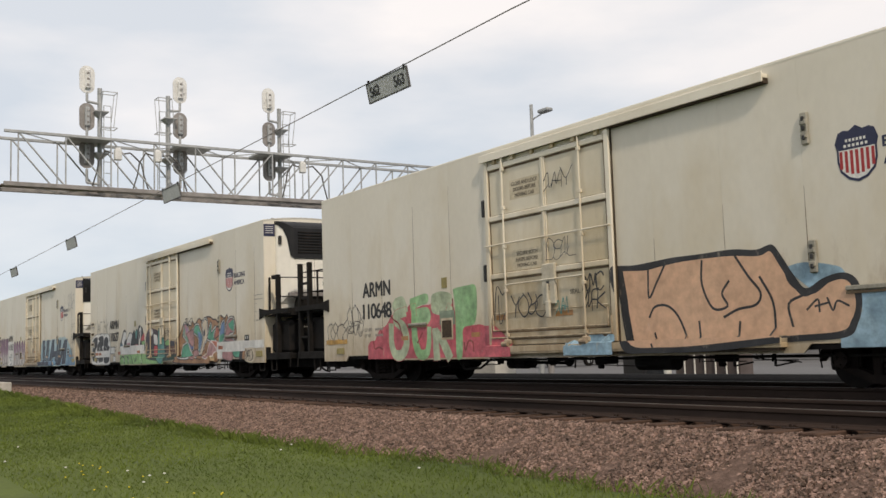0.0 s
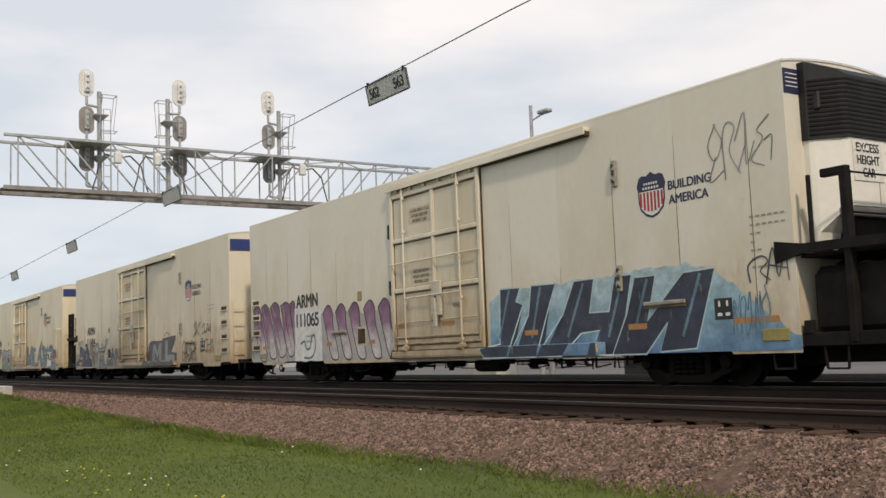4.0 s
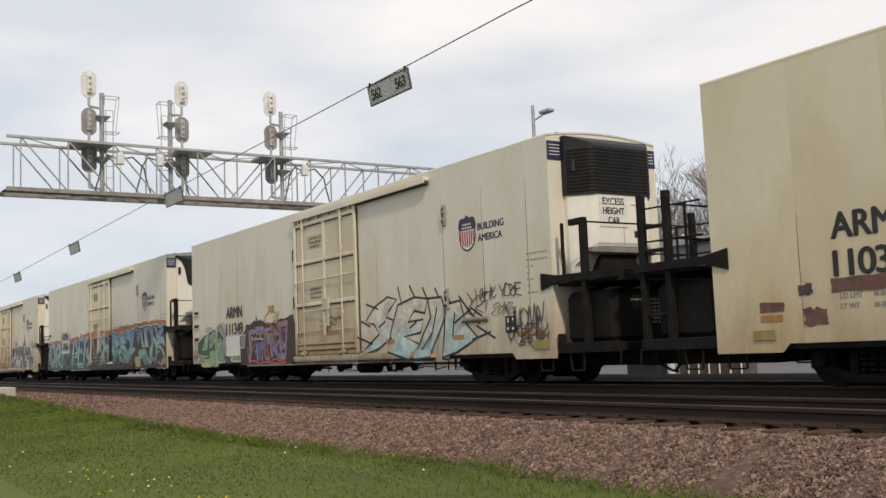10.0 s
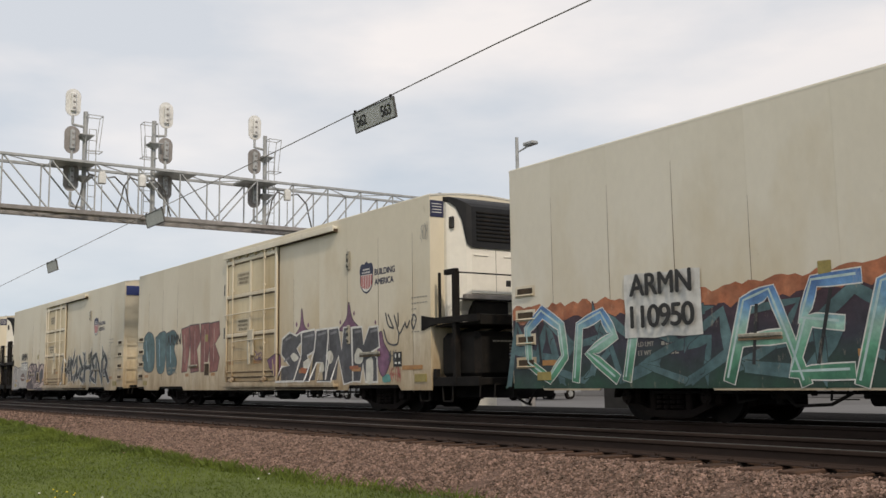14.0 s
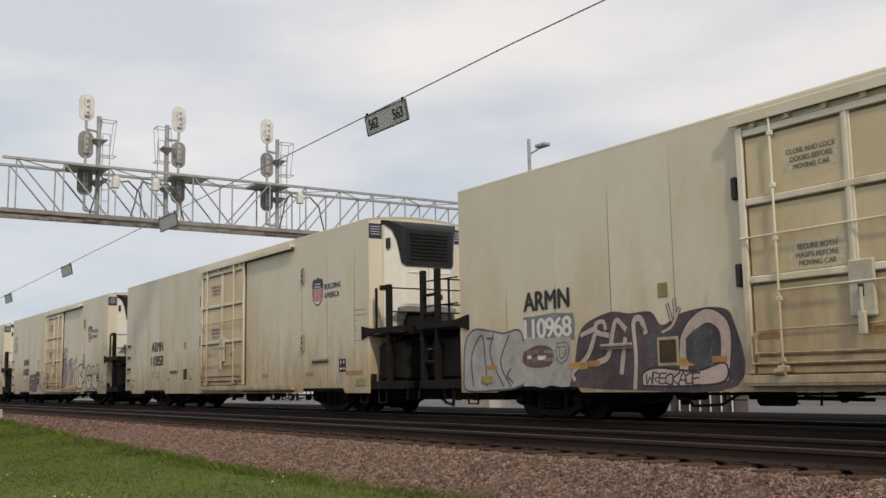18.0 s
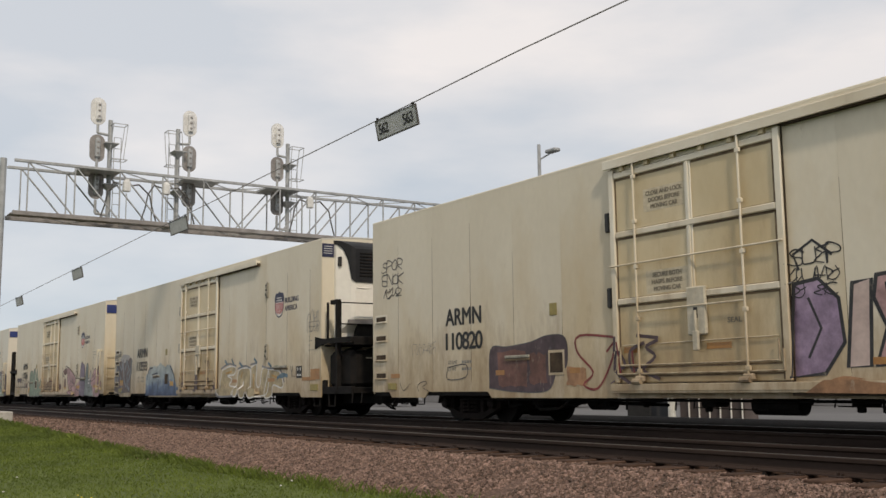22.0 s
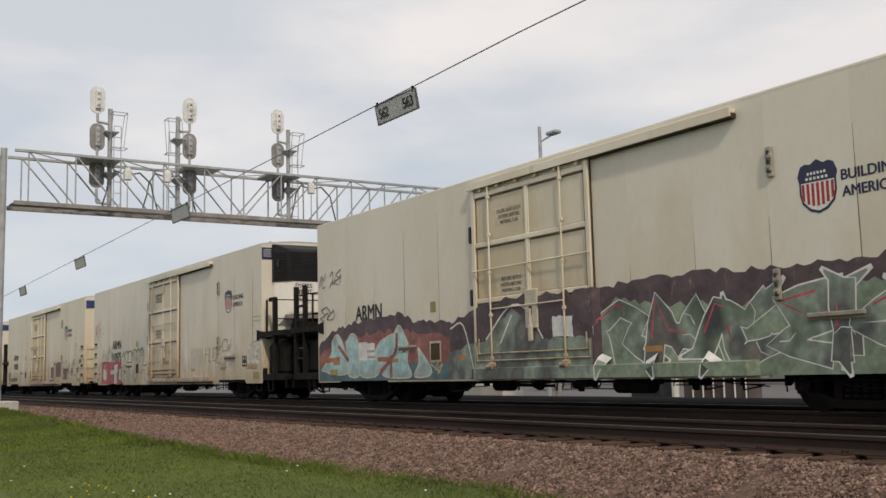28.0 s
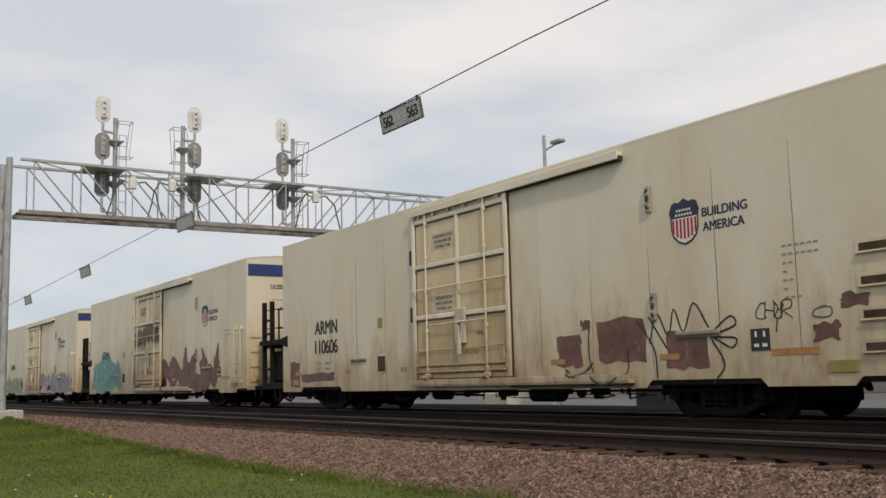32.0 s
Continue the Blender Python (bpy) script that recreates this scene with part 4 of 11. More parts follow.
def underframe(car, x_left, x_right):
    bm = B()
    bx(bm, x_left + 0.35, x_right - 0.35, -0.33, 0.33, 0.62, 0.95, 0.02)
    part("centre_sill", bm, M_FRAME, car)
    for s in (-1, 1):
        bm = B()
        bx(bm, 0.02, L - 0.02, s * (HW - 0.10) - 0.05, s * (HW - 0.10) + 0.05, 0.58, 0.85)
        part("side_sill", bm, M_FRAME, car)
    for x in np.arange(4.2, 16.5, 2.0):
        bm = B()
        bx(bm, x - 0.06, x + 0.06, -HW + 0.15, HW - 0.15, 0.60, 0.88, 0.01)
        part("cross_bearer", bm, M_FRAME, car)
    rnd = random.Random(17)
    for k in range(6):
        x = 5.6 + 1.5 * k + rnd.uniform(-0.3, 0.3)
        w, h = rnd.uniform(0.2, 0.5), rnd.uniform(0.10, 0.22)
        y = rnd.uniform(-1.1, -0.4)
        bm = B()
        bx(bm, x, x + w, y, y + rnd.uniform(0.2, 0.4), 0.60 - h, 0.64, 0.03)
        bx(bm, x + w * 0.2, x + w * 0.5, y + 0.02, y + 0.14, 0.52 - h, 0.61 - h, 0.02)
        part("equipment_case", bm, M_FRAME, car)
    # rods, levers and their hangers below the floor
    bm = B()
    for k in range(26):
        x = 5.2 + 0.45 * k + rnd.uniform(-0.15, 0.15)
        y, z = rnd.uniform(-1.25, -0.5), rnd.uniform(0.30, 0.50)
        bar(bm, (x, y, 0.62), (x + rnd.uniform(-0.06, 0.06), y, z), rnd.uniform(0.012, 0.03))
        if k % 2:
            bar(bm, (x, y, z + 0.02), (x + rnd.uniform(0.3, 0.9), y + rnd.uniform(-0.1, 0.1), z + rnd.uniform(-0.05, 0.08)), rnd.uniform(0.012, 0.022))
    tagged(part("brake_gear", bm, M_FRAME, car), "black rods and hangers of the brake gear", kind="stuff")
    bm = B()
    cyl(bm, (11.3, -0.75, 0.42), (12.2, -0.75, 0.42), 0.16, 14)
    part("air_reservoir", bm, M_FRAME, car)
    bm = B()
    cyl(bm, (7.2, -0.6, 0.42), (7.8, -0.6, 0.42), 0.13, 12)
    cyl(bm, (7.8, -0.6, 0.42), (9.2, -0.6, 0.40), 0.03, 6)
    part("brake_cylinder", bm, M_FRAME, car)
    bm = B()
    pts = [(6.0, 0.58), (6.3, 0.30), (6.9, 0.33), (7.3, 0.52)]
    for a, b in zip(pts, pts[1:]):
        cyl(bm, (a[0], -1.2, a[1]), (b[0], -1.2, b[1]), 0.025, 6)
    part("bent_pipe", bm, M_FRAME, car)
    for y in (-1.15, -0.9):
        bm = B()
        cyl(bm, (3.4, y, 0.50), (17.0, y, 0.48), 0.022, 6)
        part("brake_pipe", bm, M_FRAME, car)
    for x in (5.2, 13.8, 14.6, 15.6):
        bm = B()
        bar(bm, (x, -1.15, 0.66), (x, -1.15, 0.34), 0.03)
        bar(bm, (x, -1.15, 0.34), (x + 0.3, -1.05, 0.40), 0.025)
        part("hanger_bracket", bm, M_FRAME, car)
    for x, s in ((x_left, -1), (x_right, 1)):
        bm = B()
        bx(bm, min(x, x - s * 0.75), max(x, x - s * 0.75), -0.11, 0.11, 0.74, 0.98, 0.02)
        loft(bm, [[(x - s * 0.12, -0.17, 0.70), (x - s * 0.12, 0.17, 0.70), (x - s * 0.12, 0.17, 1.0), (x - s * 0.12, -0.17, 1.0)],
                  [(x + s * 0.02, -0.15, 0.72), (x + s * 0.02, 0.02, 0.72), (x + s * 0.02, 0.02, 0.98), (x + s * 0.02, -0.15, 0.98)]])
        part("coupler", bm, M_TRUCK, car, "rusty knuckle coupler")
        bm = B()
        pts = [(x - s * 0.5, -0.45, 0.62), (x - s * 0.3, -0.5, 0.40), (x - s * 0.05, -0.4, 0.25), (x + s * 0.0, -0.3, 0.22)]
        for a, b in zip(pts, pts[1:]):
            cyl(bm, a, b, 0.028, 6)
        part("air_hose", bm, M_FRAME, car)
        bm = B()
        bar(bm, (x - s * 0.35, -0.2, 0.70), (x - s * 0.25, -HW + 0.05, 0.66), 0.025)
        bar(bm, (x - s * 0.25, -HW + 0.05, 0.66), (x - s * 0.25, -HW + 0.02, 0.40), 0.025)
        part("uncoupling_lever", bm, M_FRAME, car)


def machinery_end(car, dark_top, turn, kind):
    """Refrigeration unit, platform, stanchions and tank beyond the box end."""
    u = part("refrigeration_unit", unit_housing(), None, car, "white refrigeration unit housing", at=turn)
    part("black_cowl", unit_cowl(dark_top), None, u, "black louvred cowl of the refrigeration unit")
    for me in unit_slats(dark_top):
        part("louvre", me, None, u)
    for name, me in unit_trim():
        part(name, me, None, u)
    if dark_top:
        sgn = part("notice_panel", notice_panel(), None, u)
        for txt, z, w in (("EXCESS", 3.50, 0.56), ("HEIGHT", 3.31, 0.56), ("CAR", 3.12, 0.30)):
            me = words(txt, 0, 0, w, 0.135, M_INK)
            part("lettering", me, None, sgn, at=pose(L + 0.520, -0.26 - w / 2, z, 0, 0, 90))
    p = part("end_platform", box_mesh("deck", L + 0.02, L + 1.70, -1.38, 1.38, 1.92, 1.98), None, car, "black steel end platform", at=turn)
    for s in (-1, 1):
        part("side_beam", wedge_beam(s), None, p)
        part("skirt_beam", box_mesh("skirt", L + 0.02, L + 1.72, s * 1.40 - 0.05, s * 1.40 + 0.05, 0.62, 0.82), None, p)
    part("end_beam", box_mesh("endbeam", L + 1.66, L + 1.76, -1.40, 1.40, 1.90, 2.12), None, p)
    # stanchions: one tall and one slim on one side, a ladder of two tall ones on the other
    part("stanchion", box_mesh("st", L + 0.81, L + 0.93, -1.47, -1.33, 0.66, 3.10), None, p)
    part("stanchion", box_mesh("st", L + 0.50, L + 0.93, -1.46, -1.34, 3.04, 3.16), None, p)
    part("slim_post", box_mesh("st", L + 0.24, L + 0.30, -1.44, -1.38, 2.0, 3.12), None, p)
    part("slim_post", box_mesh("st", L + 0.62, L + 0.67, 1.30, 1.35, 2.0, 3.10), None, p)
    for x in (1.0, 1.6):
        part("stanchion", box_mesh("st", L + x - 0.06, L + x + 0.06, 1.33, 1.46, 0.66, 3.34), None, p)
    for z in (1.2, 2.30, 2.72):
        part("ladder_rung", box_mesh("lr", L + 1.06, L + 1.54, 1.37, 1.42, z, z + 0.07), None, p)
    for z in (2.5, 3.08):
        part("handrail", rod_mesh("hr", (L + 0.87, -1.40, z), (L + 0.87, 1.30, z), 0.018), None, p)
        part("handrail", rod_mesh("hr", (L + 0.30, 1.32, z), (L + 1.60, 1.40, z), 0.018), None, p)
    part("drain_valve", box_mesh("dv", L + 0.06, L + 0.20, -1.47, -1.36, 0.80, 1.0), None, p)
    for k in range(3):
        part("pipe", rod_mesh("pp", (L + 0.3 + 0.35 * k, -0.9 + 0.5 * k, 1.78), (L + 0.5 + 0.3 * k, -0.5 + 0.5 * k, 1.92), 0.05), None, p)
    part("draft_gear", box_mesh("draft", L - 0.4, L + 1.75, -0.55, 0.55, 0.36, 0.72), None, car, "black draft gear box under the platform", at=turn)
    for s in (-1, 1):
        for x in (L - 0.55, L + 0.35):
            part("sill_step", once(("stirrup", s, x), lambda: stirrup(x, s)), None, car, at=turn)
    for y in (-1.12, 1.12):
        part("lifting_lug", box_mesh("lug", L - 0.16, L - 0.04, y - 0.05, y + 0.05, 4.80, 5.0), None, car, at=turn)
    t = part("fuel_tank", tank_mesh(), None, car, "black fuel tank with small white marks", at=turn)
    part("tank_marks", tank_marks(), None, t)


def stirrup(x, s):
    bm = B()
    y = s * (HW - 0.06)
    for a, b in (((x, 0.66), (x + 0.03, 0.30)), ((x + 0.03, 0.30), (x + 0.37, 0.30)), ((x + 0.37, 0.30), (x + 0.40, 0.66))):
        bar(bm, (a[0], y, a[1]), (b[0], y, b[1]), 0.03)
    return mesh_of("stirrup", bm, M_FRAME)


def box_mesh(key, x0, x1, y0, y1, z0, z1):
    def make():
        bm = B()
        bx(bm, x0, x1, min(y0, y1), max(y0, y1), z0, z1, 0.012)
        return mesh_of(key, bm, M_FRAME)
    return once((key, x0, x1, y0, y1, z0, z1), make)


def rod_mesh(key, a, b, r):
    def make():
        bm = B()
        cyl(bm, a, b, r, 6)
        return mesh_of(key, bm, M_FRAME)
    return once((key, a, b, r), make)


def wedge_beam(s):
    def make():
        bm = B()
        y0, y1 = sorted((s * (HW + 0.03), s * (HW - 0.06)))
        ring = [(L - 0.34, 1.86), (L - 0.34, 2.20), (L + 0.15, 2.12), (L + 1.76, 2.12), (L + 1.76, 1.98), (L + 0.15, 1.98)]
        loft(bm, [[(a, y0, b) for a, b in ring], [(a, y1, b) for a, b in ring]])
        return mesh_of("wedge", bm, M_FRAME)
    return once(("wedge", s), make)


def unit_trim():
    def make():
        out = []
        for y in (0.0,):
            bm = B()
            bx(bm, L + 0.502, L + 0.506, y - 0.006, y + 0.006, 2.72, 3.70)
            out.append(("panel_seam", mesh_of("seam", bm, M_GREYINK)))
        for y in (-0.42, 0.42):
            bm = B()
            bx(bm, L + 0.50, L + 0.52, y - 0.2, y + 0.2, 3.52, 3.56, 0.008)
            out.append(("grip", mesh_of("grip", bm, M_UNIT)))
        bm = B()
        bx(bm, L + 0.495, L + 0.515, 0.28, 0.42, 2.86, 3.0, 0.01)
        out.append(("latch", mesh_of("latch", bm, M_INK)))
        bm = B()
        bx(bm, L + 0.14, L + 0.30, -1.06, -0.99, 4.15, 4.42, 0.02)
        out.append(("latch", mesh_of("latch", bm, M_INK)))
        bm = B()
        bx(bm, L + 0.02, L + 0.50, -0.85, 0.85, 2.52, 2.66, 0.02)
        out.append(("under_tray", mesh_of("tray", bm, M_CHORD)))
        bm = B()
        bx(bm, L + 0.02, L + 0.40, -0.55, 0.45, 1.98, 2.55, 0.05)
        out.append(("compressor", mesh_of("compressor", bm, M_FRAME)))
        return out
    return once("trim", make)


def once(key, make):
    if key not in SHARED:
        SHARED[key] = make()
    return SHARED[key]


def trapezoid(x0, x1, h0, h1, z0, z1, drop=0.0):
    return [[(x0, -h0, z0), (x0, h0, z0), (x0, h0, z1), (x0, -h0, z1)], [(x1, -h1, z0), (x1, h1, z0), (x1, h1, z1 - drop), (x1, -h1, z1 - drop)]]


def unit_housing():
    def make():
        bm = B()

        def ring(x, h, z0, z1):
            return [(x, -h, z0), (x, h, z0), (x, h, z1), (x, -h, z1)]
        loft(bm, [ring(L, 1.09, 2.05, 4.78), ring(L + 0.10, 1.09, 2.05, 4.76), ring(L + 0.16, 1.05, 2.3, 4.75),
                  ring(L + 0.44, 0.78, 2.64, 4.70), ring(L + 0.50, 0.68, 2.68, 4.62)])
        return mesh_of("unit_housing", bm, M_UNIT)
    return once("housing", make)


def unit_cowl(dark_top):
    def make():
        bm = B()
        low = 3.70
        if dark_top:
            def ring(x, h, z0, z1):
                return [(x, -h, z0), (x, h, z0), (x, h, z1), (x, -h, z1)]
            loft(bm, [ring(L + 0.004, 1.12, low, 4.90), ring(L + 0.12, 1.12, low, 4.90), ring(L + 0.18, 1.07, low, 4.88), ring(L + 0.47, 0.80, low, 4.74), ring(L + 0.535, 0.70, low + 0.02, 4.66)])
        else:
            # a roof-like cap that widens towards the grille in front
            def ring(x, h, z0, zt, ht):
                return [(x, -h, z0), (x, h, z0), (x, ht, zt), (x, -ht, zt)]
            loft(bm, [ring(L + 0.004, 1.11, 4.80, 4.90, 1.11), ring(L + 0.18, 1.075, 4.75, 4.88, 1.07), ring(L + 0.30, 0.96, 4.62, 4.83, 0.97), ring(L + 0.39, 0.87, 4.34, 4.78, 0.88), ring(L + 0.47, 0.79, 3.78, 4.72, 0.80), ring(L + 0.535, 0.70, low, 4.64, 0.70)])
        return mesh_of("cowl", bm, M_GRILLE)
    return once(("cowl", dark_top), make)


def unit_slats(dark_top):
    def make():
        out = []
        if dark_top:
            # ribs run round the front and both slanting sides
            for k in range(13):
                bm = B()
                z = 3.76 + k * 0.068
                ring = [(L + 0.16, -1.115), (L + 0.47, -0.815), (L + 0.545, -0.70), (L + 0.545, 0.70), (L + 0.47, 0.815), (L + 0.16, 1.115), (L + 0.14, 1.09), (L + 0.45, 0.79), (L + 0.525, 0.68), (L + 0.525, -0.68), (L + 0.45, -0.79), (L + 0.14, -1.09)]
                loft(bm, [[(a, b, z) for a, b in ring], [(a, b, z + 0.032) for a, b in ring]])
                out.append(mesh_of("louvre", bm, M_FRAME))
            return out
        for k in range(8):
            bm = B()
            z = 3.86 + k * 0.09
            bx(bm, L + 0.53, L + 0.56, -0.56, 0.56, z, z + 0.045, 0.008)
            out.append(mesh_of("louvre", bm, M_FRAME))
        return out
    return once(("slats", dark_top), make)


def notice_panel():
    def make():
        bm = B()
        bx(bm, L + 0.505, L + 0.515, -0.62, 0.10, 3.06, 3.68)
        return mesh_of("notice", bm, M_WHITE)
    return once("notice", make)


def tank_mesh():
    def make():
        bm = B()
        bx(bm, L + 0.10, L + 1.50, -1.30, 1.30, 0.78, 1.78, 0.12)
        bx(bm, L + 0.03, L + 1.70, -1.36, 1.36, 0.62, 0.80, 0.02)
        return mesh_of("tank", bm, M_FRAME)
    return once("tank", make)


def tank_marks():
    def make():
        bm = B()
        rnd = random.Random(5)
        for k in range(7):
            z = 1.55 - k * 0.07
            for j in range(3 + (k == 0) * 6):
                y = -0.9 + (0.1 * j if k == 0 else 0.45 + 0.12 * j) + rnd.uniform(-0.01, 0.01)
                bx(bm, L + 1.501, L + 1.505, y, y + 0.085, z, z + 0.035)
        return mesh_of("marks", bm, M_GREYINK)
    return once("marks", make)


def plain_end(car, turn):
    """Brake wheel, end ladder and blue notice band on the end without machinery (drawn at the left end)."""
    bm = B()
    bx(bm, -0.035, -0.004, -HW + 0.05, HW - 0.05, 4.36, 4.74, 0.004)
    part("blue_band", bm, M_BLUE, car, "dark blue band across the car end", at=turn)
    me = words("EXCESS HEIGHT CAR", 0, 0, 1.25, 0.14, M_INK)
    part("lettering", me, None, car, at=turn @ pose(-0.004, 0.62, 3.93, 0, 0, -90))
    bm = B()
    for k in range(5):
        z = 3.55 - 0.08 * k
        w = (1.4, 0.5, 0.55, 0.75, 0.5)[k]
        n = int(w / 0.1)
        for j in range(n):
            bx(bm, -0.008, -0.004, -w / 2 + j * 0.1, -w / 2 + j * 0.1 + 0.075, z, z + 0.035)
    tagged(part("small_print", bm, M_GREYINK, car, at=turn), kind="stuff")
    part("lettering", words("ARMN", 0, 0, 0.34, 0.13, M_WHITE), None, car, at=turn @ pose(-0.037, -0.42, 4.49, 0, 0, -90))
    bm = B()
    for k in range(6):
        bx(bm, -0.039, -0.036, -0.92 - 0.075 * k, -0.87 - 0.075 * k, 4.49, 4.62)
    part("number_bars", bm, M_WHITE, car, at=turn)
    bm = B()
    for y in (1.38, 0.98):
        bar(bm, (-0.10, y, 0.75), (-0.10, y, 2.62), 0.03)
    for k in range(4):
        bar(bm, (-0.10, 1.38, 0.95 + 0.48 * k), (-0.10, 0.98, 0.95 + 0.48 * k), 0.025)
    part("end_ladder", bm, PAINT["cream"], car, at=turn)
    bm = B()
    bx(bm, -0.06, -0.002, -1.30, 0.80, 0.72, 2.55, 0.012)
    part("end_panel", bm, M_GREYPAINT, car, "grime-covered lower end panel", at=turn)
    bm = B()
    n = 18
    pts = [(-0.22, 0.05 + 0.28 * math.cos(k * math.tau / n), 2.10 + 0.28 * math.sin(k * math.tau / n)) for k in range(n + 1)]
    for a, b in zip(pts, pts[1:]):
        cyl(bm, a, b, 0.016, 6)
    for k in range(0, n, 3):
        cyl(bm, (-0.22, 0.05, 2.10), pts[k], 0.012, 5)
    cyl(bm, (-0.24, 0.05, 2.10), (-0.02, 0.05, 2.10), 0.04, 8)
    part("brake_wheel", bm, M_WHEEL, car, "spoked hand brake wheel", at=turn)
    bm = B()
    bx(bm, -0.20, -0.06, -0.20, 0.28, 1.55, 1.95, 0.03)
    cyl(bm, (-0.13, 0.05, 1.55), (-0.13, 0.05, 0.8), 0.02, 6)
    part("brake_housing", bm, M_FRAME, car, at=turn)
    bm = B()
    bx(bm, -0.075, -0.06, -0.95, -0.45, 1.35, 1.95, 0.004)
    part("dark_plate", bm, M_INK, car, at=turn)
    bm = B()
    bx(bm, -0.55, 0.0, -1.2, 1.2, 0.66, 0.74, 0.01)
    part("brake_step", bm, M_FRAME, car, at=turn)


M_GREYPAINT = surface("grimy_end_paint", (0.40, 0.34, 0.24), (0.60, 0.53, 0.38), 0.7, fine=9, coarse=1.4, bump=0.05, amp=0.1, stain=(0.12, 0.10, 0.08), stain_at=(0.55, 0.8))


def corner_plates(car, turn):
    """Small blue plates at the top corners beside the machinery, and the white corner posts."""
    for s in (-1, 1):
        bm = B()
        y0, y1 = sorted((s * (HW - 0.01), s * 1.10))
        bx(bm, L + 0.001, L + 0.012, y0, y1, 4.42, 4.80)
        c = part("corner_plate", bm, M_NAVY, car, "small dark blue corner plate", at=turn)
        bm = B()
        for k in range(4):
            bx(bm, L + 0.013, L + 0.016, y0 + 0.05, y1 - 0.05, 4.52 + k * 0.065, 4.535 + k * 0.065)
        tagged(part("plate_print", bm, M_WHITE, c), kind="stuff")


def build_car(kind, dark_top=False):
    """kind a: machinery end leads; kind b: it trails."""
    car = thing("refrigerator_car", "", "freight car", "cars of the train")
    box_shell(car)
    turn = Matrix() if kind == "a" else pose(L, 0, 0, 0, 0, 180)
    back = "b" if kind == "a" else "a"
    side_panels(car, kind, True)
    side_panels(car, back, False)
    door_set(car, kind, True)
    door_set(car, back, False)
    machinery_end(car, dark_top, turn, kind)
    corner_plates(car, turn)
    plain_end(car, turn)
    flip = pose(L, 0, 0, 0, 0, 180)
    ladder(car, 0.42 if kind == "a" else L - 0.48, Matrix())
    ladder(car, L - 0.42 if kind == "a" else 0.48, flip)
    xl, xr = (-SHORT, L + LONG) if kind == "a" else (-LONG, L + SHORT)
    underframe(car, xl, xr)
    for x in ((3.73, 17.84) if kind == "a" else (2.56, 16.67)):
        truck(car, x)
    o = 0.0 if kind == "a" else -1.12
    shield(car, 17.58 + o, 3.29, Matrix())
    put_words("BUILDING", 17.98 + o, -HW - 0.005, 3.31, 0.93, 0.15, M_NAVY, car)
    put_words("AMERICA", 17.98 + o, -HW - 0.005, 3.07, 0.86, 0.15, M_NAVY, car)
    small_marks(car, o)
    return car


